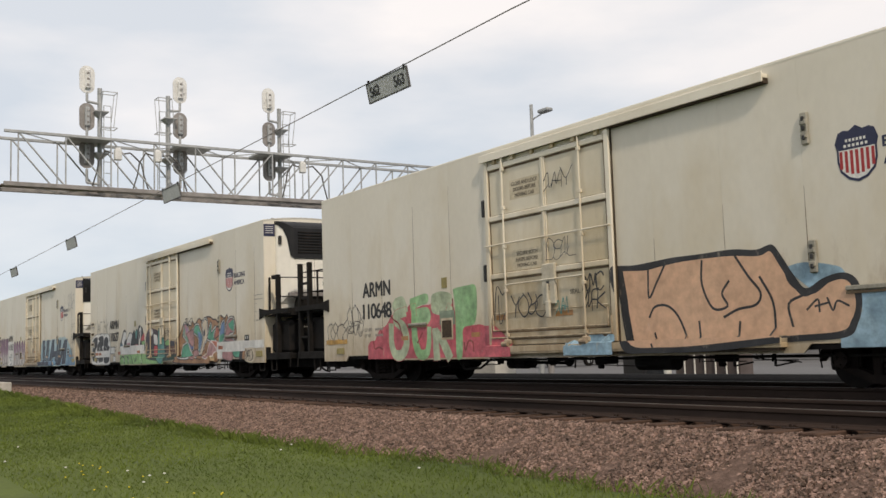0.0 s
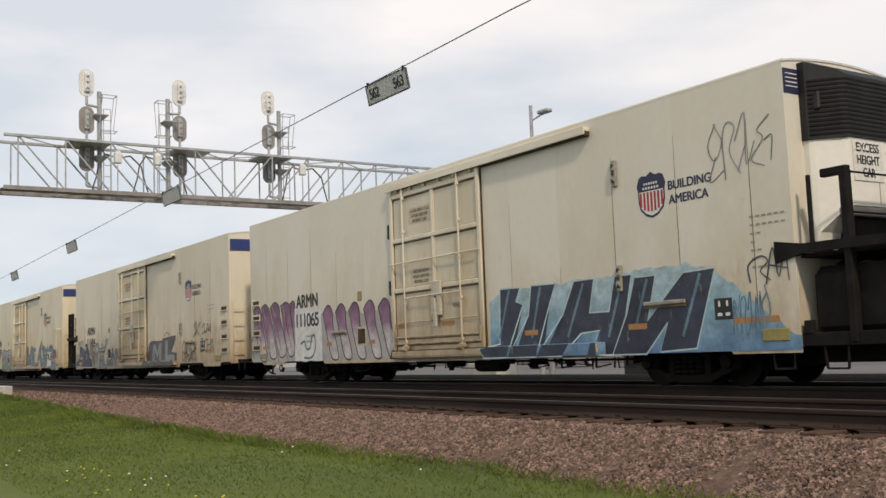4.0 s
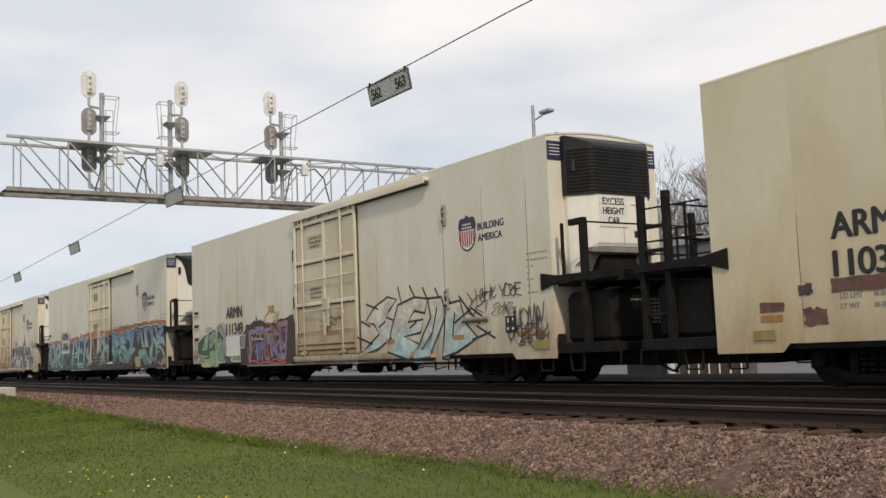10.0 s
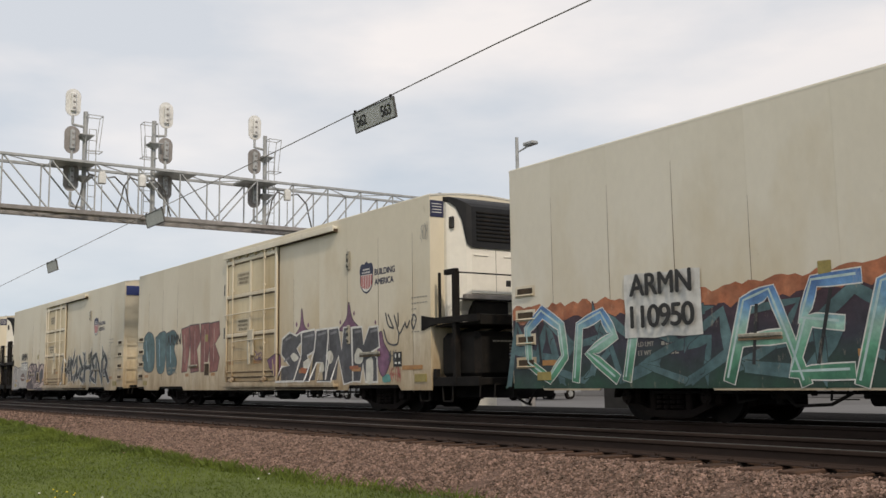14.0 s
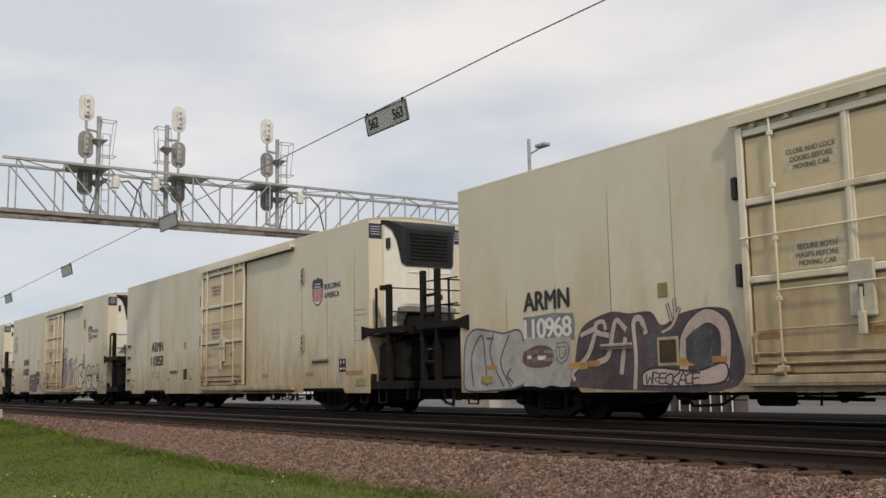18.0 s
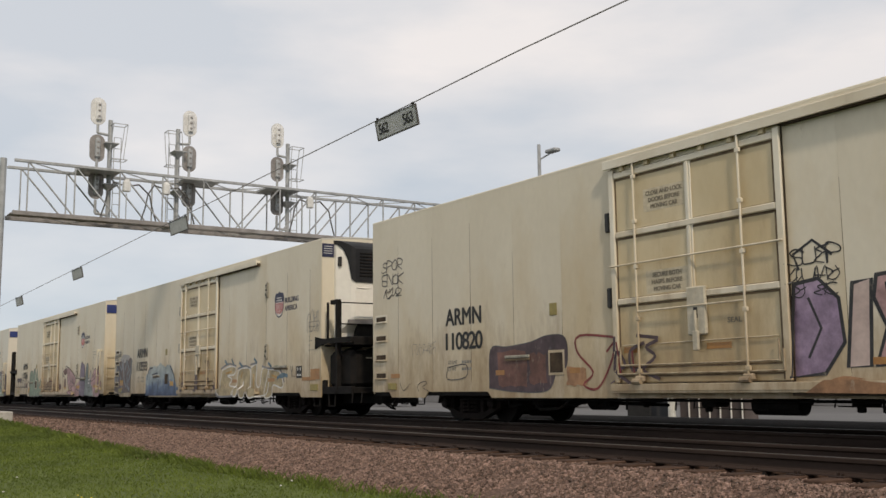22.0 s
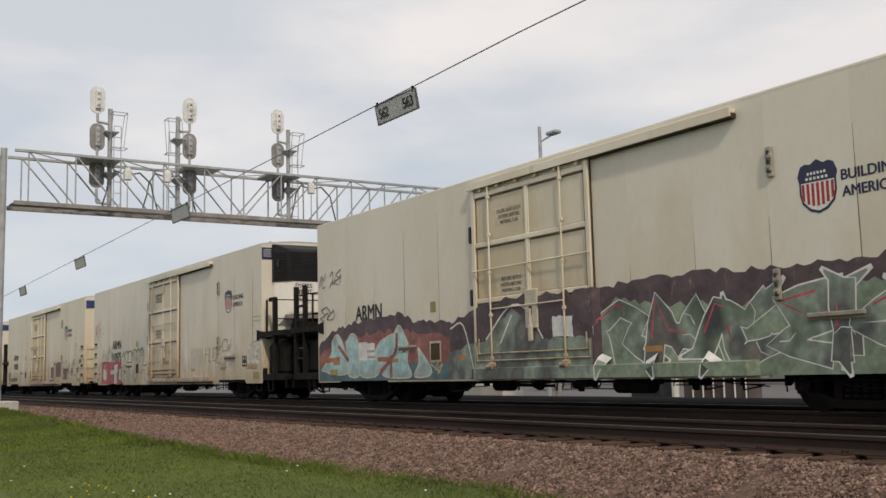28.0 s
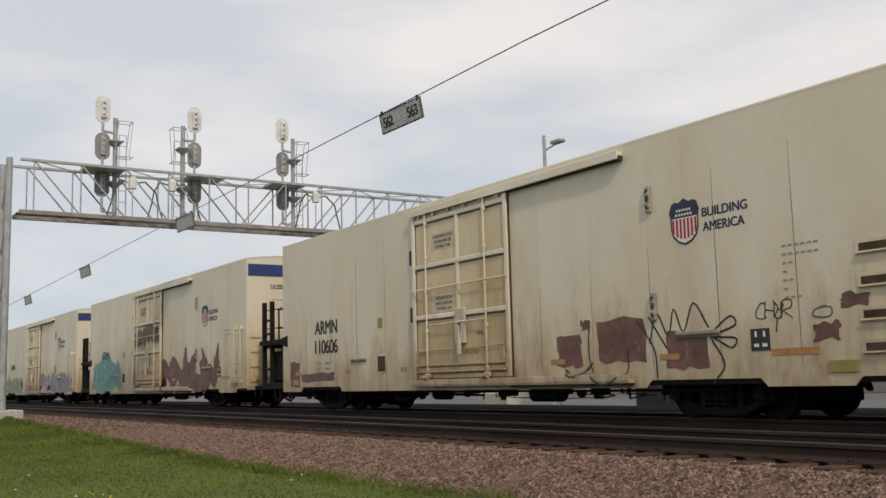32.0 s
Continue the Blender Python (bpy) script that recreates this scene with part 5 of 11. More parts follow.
def small_marks(car, o):
    """Data lines, certification plate, reflectors and hatch that every car carries."""
    y = -HW
    rnd = random.Random(3)
    bm = B()
    for k, n in enumerate((6, 6, 2, 1, 2, 1, 3)):
        for j in range(n):
            x = 19.62 + o - (0.12 if o else 0) + j * 0.115
            z = 2.62 - k * 0.13
            bx(bm, x, x + 0.075, y - 0.006, y - 0.003, z, z + 0.028)
    for k in range(2):
        for j in range(4):
            x = 3.95 + o + j * 0.10
            bx(bm, x, x + 0.075, y - 0.006, y - 0.003, 1.28 - k * 0.15, 1.34 - k * 0.15)
    tagged(part("data_print", bm, M_GREYINK, car), kind="stuff")
    bm = B()
    bx(bm, 18.82 + o, 19.18 + o, y - 0.008, y - 0.003, 1.08, 1.42)
    p = part("inspection_plate", bm, M_INK, car, "black inspection stencil with white squares")
    bm = B()
    for dx in (0.03, 0.19):
        bx(bm, 18.85 + o + dx, 18.94 + o + dx, y - 0.011, y - 0.008, 1.14, 1.19)
        bx(bm, 18.87 + o + dx, 18.91 + o + dx, y - 0.011, y - 0.008, 1.29, 1.38)
    part("stencil_squares", bm, M_WHITE, p)
    for x, w in ((19.2 + o, 0.85), (16.85 + o, 0.45), (13.9 + o, 0.42), (7.55 + o * 0.5, 0.3), (11.2 + o, 0.35), (5.2 + o, 0.3), (0.9, 0.4)):
        bm = B()
        bx(bm, x, x + w, y - 0.008, y - 0.003, 1.00, 1.10)
        part("reflector_strip", bm, M_AMBER, car)
    bm = B()
    bx(bm, 19.74 + o * 0.6, 20.22 + o * 0.6, y - 0.02, y - 0.003, 0.72, 0.90, 0.006)
    part("route_board", bm, M_OLIVE, car, "ochre route card board")
    bm = B()
    bx(bm, 0.75, 1.15, y - 0.02, y - 0.003, 0.72, 0.88, 0.006)
    part("route_board", bm, M_OLIVE, car, "ochre route card board")
    bm = B()
    bx(bm, 17.27 + o, 18.22 + o, y - 0.05, y - 0.003, 1.39, 1.46, 0.012)
    part("hatch_lip", bm, M_LATCH, car)
    bm = B()
    bx(bm, 5.55 + o, 6.35 + o, y - 0.04, y - 0.003, 1.33, 1.39, 0.012)
    part("hatch_lip", bm, M_LATCH, car)
    # brown strip painted as the shade under each hatch lip
    for x0, x1, z in ((17.27, 18.22, 1.375), (5.55, 6.35, 1.315)):
        bm = B()
        bx(bm, x0 + o, x1 + o, y - 0.03, y - 0.003, z - 0.03, z + 0.01)
        part("hatch_slot", bm, M_GRIME_SHADE, car)
    bm = B()
    bx(bm, 6.93 + o, 7.41 + o, y - 0.010, y - 0.003, 0.97, 1.45, 0.004)
    part("hatch_frame", bm, M_RIB, car)
    bm = B()
    bx(bm, 6.98 + o, 7.36 + o, y - 0.014, y - 0.010, 1.02, 1.40, 0.003)
    part("access_hatch", bm, M_DIRT_SHADE, car, "dark square access hatch")
    bm = B()
    bx(bm, 7.0 + o, 7.22 + o, y - 0.012, y - 0.003, 2.12, 2.36, 0.006)
    part("document_holder", bm, M_OLIVE, car)
    d = 8.9 if o == 0 else 7.78
    for z0, z1 in ((3.74, 4.14), (2.31, 2.71)):
        bm = B()
        bx(bm, d + 0.80, d + 1.78, y - 0.052, y - 0.048, z0, z1)
        part("notice_plate", bm, M_NOTICE, car)
    for zz, text, w in ((4.02, "CLOSE AND LOCK", 0.84), (3.90, "DOORS BEFORE", 0.72), (3.78, "MOVING CAR", 0.62), (2.59, "SECURE BOTH", 0.66), (2.47, "HASPS BEFORE", 0.70), (2.35, "MOVING CAR", 0.62)):
        put_words(text, d + 1.29 - w / 2, y - 0.058, zz, w, 0.075, M_SMOKEINK, car)
    put_words("SEAL", d + 2.55, y - 0.058, 1.72, 0.28, 0.08, M_SMOKEINK, car)
    for text, z in (("LD LMT", 1.27), ("LT WT", 1.12)):
        put_words(text, 3.42 + o, y - 0.005, z, 0.36 if text == "LD LMT" else 0.30, 0.08, M_GREYINK, car)
    for x0, x1 in ((d + 0.2, d + 0.55), (d + 2.1, d + 2.6)):
        bm = B()
        bx(bm, x0, x1, y - 0.058, y - 0.052, 1.32, 1.42)
        part("door_reflector", bm, M_AMBER, car)


# kind, paint, dark cowl, reporting number, look of the car
CARS = [
    ("b", "pale", False, "110648"), ("a", "pale", False, "110627"), ("a", "pale", True, "111065"), ("b", "cream", False, "111424"),
    ("b", "straw", False, "110330"), ("a", "pale", True, "111349"), ("a", "pale", False, "110950"), ("a", "cream", False, ""),
    ("b", "cream", False, "110968"), ("a", "cream", False, "110858"), ("a", "cream", False, "110820"), ("a", "cream", False, "110593"),
    ("b", "cream", False, "110266"), ("b", "pale", False, ""), ("a", "pale", True, "110975"), ("b", "cream", False, "110606"),
    ("b", "cream", False, ""), ("b", "cream", False, ""), ("a", "pale", False, ""),
]
HEAD = -26.76                     # rear coupler face of the first car at the start


def car_start(i):
    k = CARS[i][0]
    return HEAD - PITCH * i + (SHORT if k == "a" else LONG)


def recolour(car, paint):
    for ob in car.children_recursive:
        for slot in ob.material_slots:
            for table in (PAINT, DOOR_PAINT):
                if slot.material is table["pale"] and paint != "pale":
                    slot.link = "OBJECT"
                    slot.material = table[paint]


TRAIN = []


def build_train():
    made = {}
    for i, (kind, paint, dark, number) in enumerate(CARS):
        key = (kind, dark)
        if key not in made:
            made[key] = build_car(kind, dark)
        TRAIN.append(copy_thing(made[key], pose(car_start(i), FAR, 0)))
    for key, car in made.items():
        for ob in [*car.children_recursive, car]:
            bpy.data.objects.remove(ob)
    for car, (kind, paint, dark, number) in zip(TRAIN, CARS):
        if number in ("110330", "110266", ""):
            if kind == "b":
                for ob in [o for o in car.children if o.name.startswith("rung") and o.matrix_basis.is_identity]:
                    for sub in list(ob.children):
                        bpy.data.objects.remove(sub)
                    bpy.data.objects.remove(ob)
                stile_ladder(car, L - 0.62)
        if number in ("110627", "111349", "110950"):
            for ob in [o for o in car.children if o.name.startswith(("access_hatch", "hatch_frame"))]:
                bpy.data.objects.remove(ob)
        recolour(car, paint)
        tagged(car, "cream refrigerator car with plug door and painted side")
        o = 0.0 if kind == "a" else -1.1
        lift = {"111349": 0.016, "110968": 0.012, "110950": 0.075, "110627": 0.014}.get(number, 0.008)
        put_words("ARMN", 3.34 + o, -HW - lift, 2.13, 1.36, 0.36, M_INK, car)
        if number:
            put_words(number, 3.34 + o, -HW - lift, 1.585, 1.40, 0.37, M_WHITE if number == "110968" else M_INK, car)


build_train()

# ---- painted pieces on the car sides ----
from mathutils.geometry import tessellate_polygon as tessellate



def mottle(m, k=1.0):
    """Uneven spraying: soft clouds, fine speckle and spots where the car shows through."""
    nt = m.node_tree
    b = nt.nodes["Principled BSDF"]
    col = b.inputs["Base Color"].links[0].from_socket
    co = nt.nodes.new("ShaderNodeTexCoord").outputs["Object"]
    for scale, lo, hi in ((2.6, 1 - 0.38 * k, 1 + 0.28 * k), (9.0, 1 - 0.18 * k, 1 + 0.14 * k)):
        n = noise_of(nt, co, scale, 5, (1, 1, 1), 0.65)
        r = ramp_of(nt, [(0.30, (lo,) * 3), (0.70, (hi,) * 3)])
        nt.links.new(n.outputs[0], r.inputs[0])
        col = blend(nt, 1.0, col, r.outputs[0], "MULTIPLY")
    n = noise_of(nt, co, 5.5, 6, (1, 1, 0.4), 0.75)
    r = ramp_of(nt, [(0.60, (0, 0, 0)), (0.72, (0.5 * k,) * 3)])
    nt.links.new(n.outputs[0], r.inputs[0])
    col = blend(nt, r.outputs[0], col, (0.46, 0.40, 0.30))
    nt.links.new(col, b.inputs["Base Color"])
    return m


def spray(name, a, b, coarse=1.2):
    return mottle(surface("spray_" + name, a, b, rough=0.55, fine=7, coarse=coarse, bump=0.02, stain=tuple(0.6 * v + 0.2 for v in b), stain_at=(0.66, 0.9), stain_scale=1.7), 0.25 if name in ("white", "milk", "cream", "mint", "aqua", "ice", "blush", "haze", "peach", "pewter", "grey") else 1.0)


def spray_bands(name, stops):
    """Sprayed colour that shades with height on the car side."""
    m = surface("spray_" + name, (0.5, 0.5, 0.5), (0.6, 0.6, 0.6), rough=0.55, bump=0.02)
    nt = m.node_tree
    co = nt.nodes.new("ShaderNodeTexCoord").outputs["Object"]
    sep = nt.nodes.new("ShaderNodeSeparateXYZ")
    nt.links.new(co, sep.inputs[0])
    n = noise_of(nt, co, 1.4, 3)
    add = nt.nodes.new("ShaderNodeMath")
    add.operation = "MULTIPLY_ADD"
    nt.links.new(n.outputs[0], add.inputs[0])
    add.inputs[1].default_value = 1.1
    nt.links.new(sep.outputs[2], add.inputs[2])
    div = nt.nodes.new("ShaderNodeMath")
    div.operation = "MULTIPLY"
    nt.links.new(add.outputs[0], div.inputs[0])
    div.inputs[1].default_value = 0.3
    r = ramp_of(nt, [((z + 0.55) * 0.3, c) for z, c in stops])
    nt.links.new(div.outputs[0], r.inputs[0])
    nt.links.new(r.outputs[0], nt.nodes["Principled BSDF"].inputs["Base Color"])
    return mottle(m)


def spray_cells(name, colours, scale=1.3):
    """Patches of several sprayed colours."""
    m = surface("spray_" + name, (0.5, 0.5, 0.5), (0.6, 0.6, 0.6), rough=0.55, bump=0.02)
    nt = m.node_tree
    co = nt.nodes.new("ShaderNodeTexCoord").outputs["Object"]
    n = noise_of(nt, co, scale, 2, (1, 1, 0.8))
    k = len(colours)
    r = ramp_of(nt, [(0.3 + 0.4 * i / (k - 1), c) for i, c in enumerate(colours)])
    nt.links.new(n.outputs[0], r.inputs[0])
    nt.links.new(r.outputs[0], nt.nodes["Principled BSDF"].inputs["Base Color"])
    return mottle(m)


SP = {
    "black": spray("black", (0.012, 0.012, 0.014), (0.035, 0.034, 0.036)),
    "smoke": spray("smoke", (0.05, 0.05, 0.055), (0.11, 0.11, 0.12)),
    "grey": spray("grey", (0.15, 0.15, 0.16), (0.26, 0.26, 0.27)),
    "white": spray("white", (0.62, 0.61, 0.57), (0.74, 0.73, 0.69)),
    "peach": spray("peach", (0.62, 0.37, 0.23), (0.68, 0.43, 0.28), 0.5),
    "red": spray("red", (0.42, 0.05, 0.06), (0.55, 0.11, 0.11)),
    "pink": spray("pink", (0.46, 0.20, 0.24), (0.58, 0.31, 0.33)),
    "green": spray("green", (0.16, 0.36, 0.12), (0.27, 0.47, 0.20)),
    "sage": spray("sage", (0.17, 0.23, 0.16), (0.27, 0.33, 0.23)),
    "sky": spray("sky", (0.20, 0.34, 0.44), (0.33, 0.48, 0.56)),
    "slate": spray("slate", (0.09, 0.16, 0.21), (0.16, 0.25, 0.30)),
    "ice": spray("ice", (0.36, 0.50, 0.50), (0.52, 0.64, 0.62)),
    "teal": spray("teal", (0.06, 0.22, 0.20), (0.12, 0.32, 0.29)),
    "violet": spray("violet", (0.10, 0.06, 0.12), (0.20, 0.12, 0.20)),
    "lilac": spray("lilac", (0.22, 0.15, 0.24), (0.36, 0.27, 0.37)),
    "brown": spray("brown", (0.12, 0.055, 0.04), (0.19, 0.09, 0.07)),
    "rust": spray("rust", (0.34, 0.10, 0.04), (0.46, 0.18, 0.09), 2.5),
    "tan": spray("tan", (0.40, 0.32, 0.18), (0.52, 0.43, 0.27)),
    "dusk": spray("dusk", (0.055, 0.035, 0.04), (0.11, 0.07, 0.075)),
    "sea": spray_bands("sea", [(0.55, (0.03, 0.14, 0.08)), (1.0, (0.10, 0.33, 0.20)), (1.5, (0.30, 0.50, 0.42)), (1.9, (0.12, 0.28, 0.50)), (2.3, (0.05, 0.12, 0.36))]),
    "deep": spray_bands("deep", [(0.5, (0.015, 0.06, 0.035)), (1.3, (0.03, 0.03, 0.045)), (2.2, (0.06, 0.02, 0.03))]),
    "carnival": spray_cells("carnival", [(0.45, 0.20, 0.07), (0.10, 0.40, 0.27), (0.48, 0.22, 0.24), (0.10, 0.17, 0.40), (0.55, 0.42, 0.27), (0.12, 0.36, 0.26)], 1.1),
    "camo": spray_cells("camo", [(0.05, 0.05, 0.05), (0.12, 0.16, 0.11), (0.25, 0.30, 0.24), (0.08, 0.09, 0.08), (0.16, 0.14, 0.12)], 1.0),
    "aqua": spray_bands("aqua", [(0.55, (0.30, 0.33, 0.33)), (1.0, (0.36, 0.55, 0.54)), (1.6, (0.40, 0.60, 0.58)), (2.1, (0.35, 0.16, 0.15))]),
    "fade": spray_bands("fade", [(0.55, (0.10, 0.20, 0.33)), (1.2, (0.24, 0.40, 0.48)), (1.9, (0.40, 0.52, 0.55))]),
    "mulberry": spray_cells("mulberry", [(0.06, 0.08, 0.20), (0.20, 0.08, 0.13), (0.10, 0.06, 0.14), (0.25, 0.10, 0.10)], 1.4),
}

SP.update({
    "cerise": spray("cerise", (0.50, 0.075, 0.10), (0.58, 0.14, 0.16)),
    "pistachio": spray("pistachio", (0.38, 0.45, 0.28), (0.46, 0.53, 0.36)),
    "jade": spray("jade", (0.24, 0.46, 0.20), (0.34, 0.52, 0.29)),
    "panel_white": surface("rolled_white", (0.70, 0.68, 0.61), (0.74, 0.72, 0.65), rough=0.5, fine=9, coarse=0.6, bump=0.02),
    "oxblood": spray("oxblood", (0.032, 0.012, 0.014), (0.065, 0.022, 0.024)),
    "ash": spray("ash", (0.075, 0.068, 0.064), (0.12, 0.11, 0.104)),
    "mint": spray("mint", (0.50, 0.56, 0.40), (0.62, 0.66, 0.52)),
    "umber": spray("umber", (0.30, 0.15, 0.07), (0.42, 0.23, 0.12)),
    "umbra": spray("umbra", (0.13, 0.09, 0.075), (0.20, 0.15, 0.125)),
    "seagreen": spray("seagreen", (0.06, 0.30, 0.19), (0.12, 0.40, 0.27)),
    "mauve": spray("mauve", (0.36, 0.18, 0.18), (0.48, 0.27, 0.26)),
    "azure": spray("azure", (0.10, 0.20, 0.38), (0.20, 0.32, 0.50)),
    "cobalt": spray("cobalt", (0.05, 0.11, 0.32), (0.10, 0.19, 0.44)),
    "coral": spray("coral", (0.45, 0.12, 0.07), (0.56, 0.20, 0.13)),
    "cream": spray("cream", (0.56, 0.47, 0.34), (0.66, 0.58, 0.45)),
    "ochre": spray("ochre", (0.46, 0.25, 0.05), (0.56, 0.33, 0.09)),
    "navy": spray("navy", (0.022, 0.026, 0.045), (0.045, 0.052, 0.08)),
    "pewter": spray("pewter", (0.19, 0.215, 0.21), (0.28, 0.305, 0.30)),
    "haze": spray("haze", (0.34, 0.31, 0.29), (0.46, 0.43, 0.40)),
    "grime": spray("grime", (0.20, 0.16, 0.12), (0.36, 0.30, 0.22)),
    "deepgreen": spray("deepgreen", (0.02, 0.06, 0.03), (0.05, 0.11, 0.06)),
    "leaf": spray("leaf", (0.14, 0.28, 0.12), (0.25, 0.40, 0.21)),
    "plum": spray("plum", (0.15, 0.06, 0.12), (0.23, 0.11, 0.18)),
    "blush": spray("blush", (0.46, 0.34, 0.30), (0.58, 0.46, 0.41)),
    "steel": spray("steel", (0.105, 0.165, 0.195), (0.17, 0.245, 0.275)),
    "rosy": spray("rosy", (0.36, 0.21, 0.21), (0.50, 0.32, 0.31)),
    "slateteal": spray("slateteal", (0.16, 0.195, 0.185), (0.28, 0.31, 0.295)),
    "shade": spray("shade", (0.13, 0.10, 0.145), (0.23, 0.185, 0.235)),
    "maroon": spray("maroon", (0.20, 0.03, 0.03), (0.28, 0.06, 0.05)),
    "milk": spray("milk", (0.58, 0.57, 0.49), (0.68, 0.66, 0.58)),
    "moss": spray("moss", (0.035, 0.085, 0.03), (0.07, 0.14, 0.06)),
    "rosewood": spray("rosewood", (0.22, 0.07, 0.06), (0.32, 0.13, 0.11)),
    "deepteal": spray("deepteal", (0.05, 0.11, 0.12), (0.10, 0.18, 0.19)),
    "grape": spray_bands("grape", [(0.55, (0.56, 0.53, 0.49)), (1.15, (0.50, 0.44, 0.43)), (1.6, (0.28, 0.14, 0.22)), (2.2, (0.19, 0.085, 0.15))]),
    "pool": spray_bands("pool", [(0.55, (0.03, 0.05, 0.11)), (0.9, (0.09, 0.14, 0.23)), (1.15, (0.27, 0.33, 0.36)), (1.9, (0.38, 0.42, 0.40))]),
    "frost": spray_bands("frost", [(0.55, (0.36, 0.52, 0.53)), (1.15, (0.48, 0.58, 0.54)), (1.6, (0.62, 0.58, 0.48)), (2.1, (0.66, 0.60, 0.48))]),
    "mossgrey": spray_bands("mossgrey", [(0.55, (0.12, 0.20, 0.10)), (1.1, (0.20, 0.23, 0.19)), (1.6, (0.30, 0.30, 0.30)), (2.1, (0.40, 0.40, 0.39))]),
})

ALPH = {
    "A": [[(0, 0), (.4, 1), (.6, 1), (1, 0)], [(.2, .35), (.8, .35)]],
    "C": [[(1, .85), (.6, 1), (.1, .8), (0, .5), (.1, .15), (.6, 0), (1, .15)]],
    "D": [[(0, 0), (.05, 1), (.7, .95), (1, .5), (.7, .05), (0, 0)]],
    "E": [[(1, 1), (.1, .95), (0, .5), (.1, .05), (1, 0)], [(.05, .52), (.8, .5)]],
    "F": [[(1, 1), (.1, .95), (.05, 0)], [(.1, .55), (.8, .55)]],
    "G": [[(1, .8), (.6, 1), (.1, .8), (0, .4), (.3, 0), (.9, .1), (.95, .45), (.55, .45)]],
    "H": [[(0, 0), (.05, 1)], [(.95, 0), (1, 1)], [(.05, .5), (.95, .5)]],
    "I": [[(.5, 0), (.5, 1)]],
    "K": [[(0, 0), (.05, 1)], [(1, 1), (.1, .5), (1, 0)]],
    "L": [[(.05, 1), (0, .05), (1, 0)]],
    "M": [[(0, 0), (.1, 1), (.5, .35), (.9, 1), (1, 0)]],
    "N": [[(0, 0), (.05, 1), (.95, 0), (1, 1)]],
    "O": [[(.5, 1), (.08, .75), (.05, .25), (.5, 0), (.95, .25), (.92, .75), (.5, 1)]],
    "P": [[(0, 0), (.05, 1), (.85, .9), (.9, .6), (.1, .45)]],
    "R": [[(0, 0), (.05, 1), (.85, .9), (.85, .6), (.15, .48), (1, 0)]],
    "S": [[(1, .85), (.5, 1), (.05, .78), (.35, .52), (.9, .4), (.85, .1), (.4, 0), (0, .15)]],
    "T": [[(0, 1), (1, .95)], [(.5, 1), (.45, 0)]],
    "U": [[(0, 1), (.05, .2), (.5, 0), (.95, .2), (1, 1)]],
    "V": [[(0, 1), (.45, 0), (1, 1)]],
    "W": [[(0, 1), (.2, 0), (.5, .65), (.8, 0), (1, 1)]],
    "X": [[(0, 0), (1, 1)], [(0, 1), (1, 0)]],
    "Y": [[(0, 1), (.5, .5), (1, 1)], [(.5, .5), (.45, 0)]],
    # shapes that cannot be read: hooks, loops and arrows
    "1": [[(0, .1), (.25, .9), (.6, .6), (.9, 1)], [(.3, .7), (.5, 0), (1, .2)]],
    "2": [[(.1, 0), (0, .7), (.4, 1), (.8, .75), (.5, .4), (1, 0)]],
    "3": [[(0, 1), (.5, .55), (.1, .2), (.6, 0), (1, .4), (.8, 1)], [(.5, .55), (1, .7)]],
    "4": [[(0, .6), (.45, 1), (.55, .1), (1, .5)], [(0, 0), (.5, .4)]],
    "5": [[(.9, 1), (.2, .8), (.6, .5), (0, .2), (.7, 0)], [(.6, .5), (1, .6), (.95, .1)]],
    "6": [[(0, 0), (.2, 1), (.5, .2), (.75, 1), (1, 0)], [(.1, .5), (.9, .35)]],
    "7": [[(.5, 1), (.05, .6), (.5, .3), (.95, .6), (.5, 1)], [(.5, .3), (.2, 0), (1, .05)]],
    "8": [[(0, .9), (.6, .95), (.3, .45), (1, .55), (.6, 0), (0, .1)]],
}


def smooth(pts, n=4):
    p = [Vector((a, b)) for a, b in pts]
    if len(p) < 3:
        return [p[0].lerp(p[-1], k / 3) for k in range(4)]
    q = [p[0] * 2 - p[1]] + p + [p[-1] * 2 - p[-2]]
    out = []
    for i in range(1, len(q) - 2):
        for k in range(n):
            t = k / n
            a, b, c, d = q[i - 1], q[i], q[i + 1], q[i + 2]
            out.append(0.5 * (2 * b + (c - a) * t + (2 * a - 5 * b + 4 * c - d) * t * t + (3 * b - a - 3 * c + d) * t ** 3))
    out.append(p[-1])
    return out


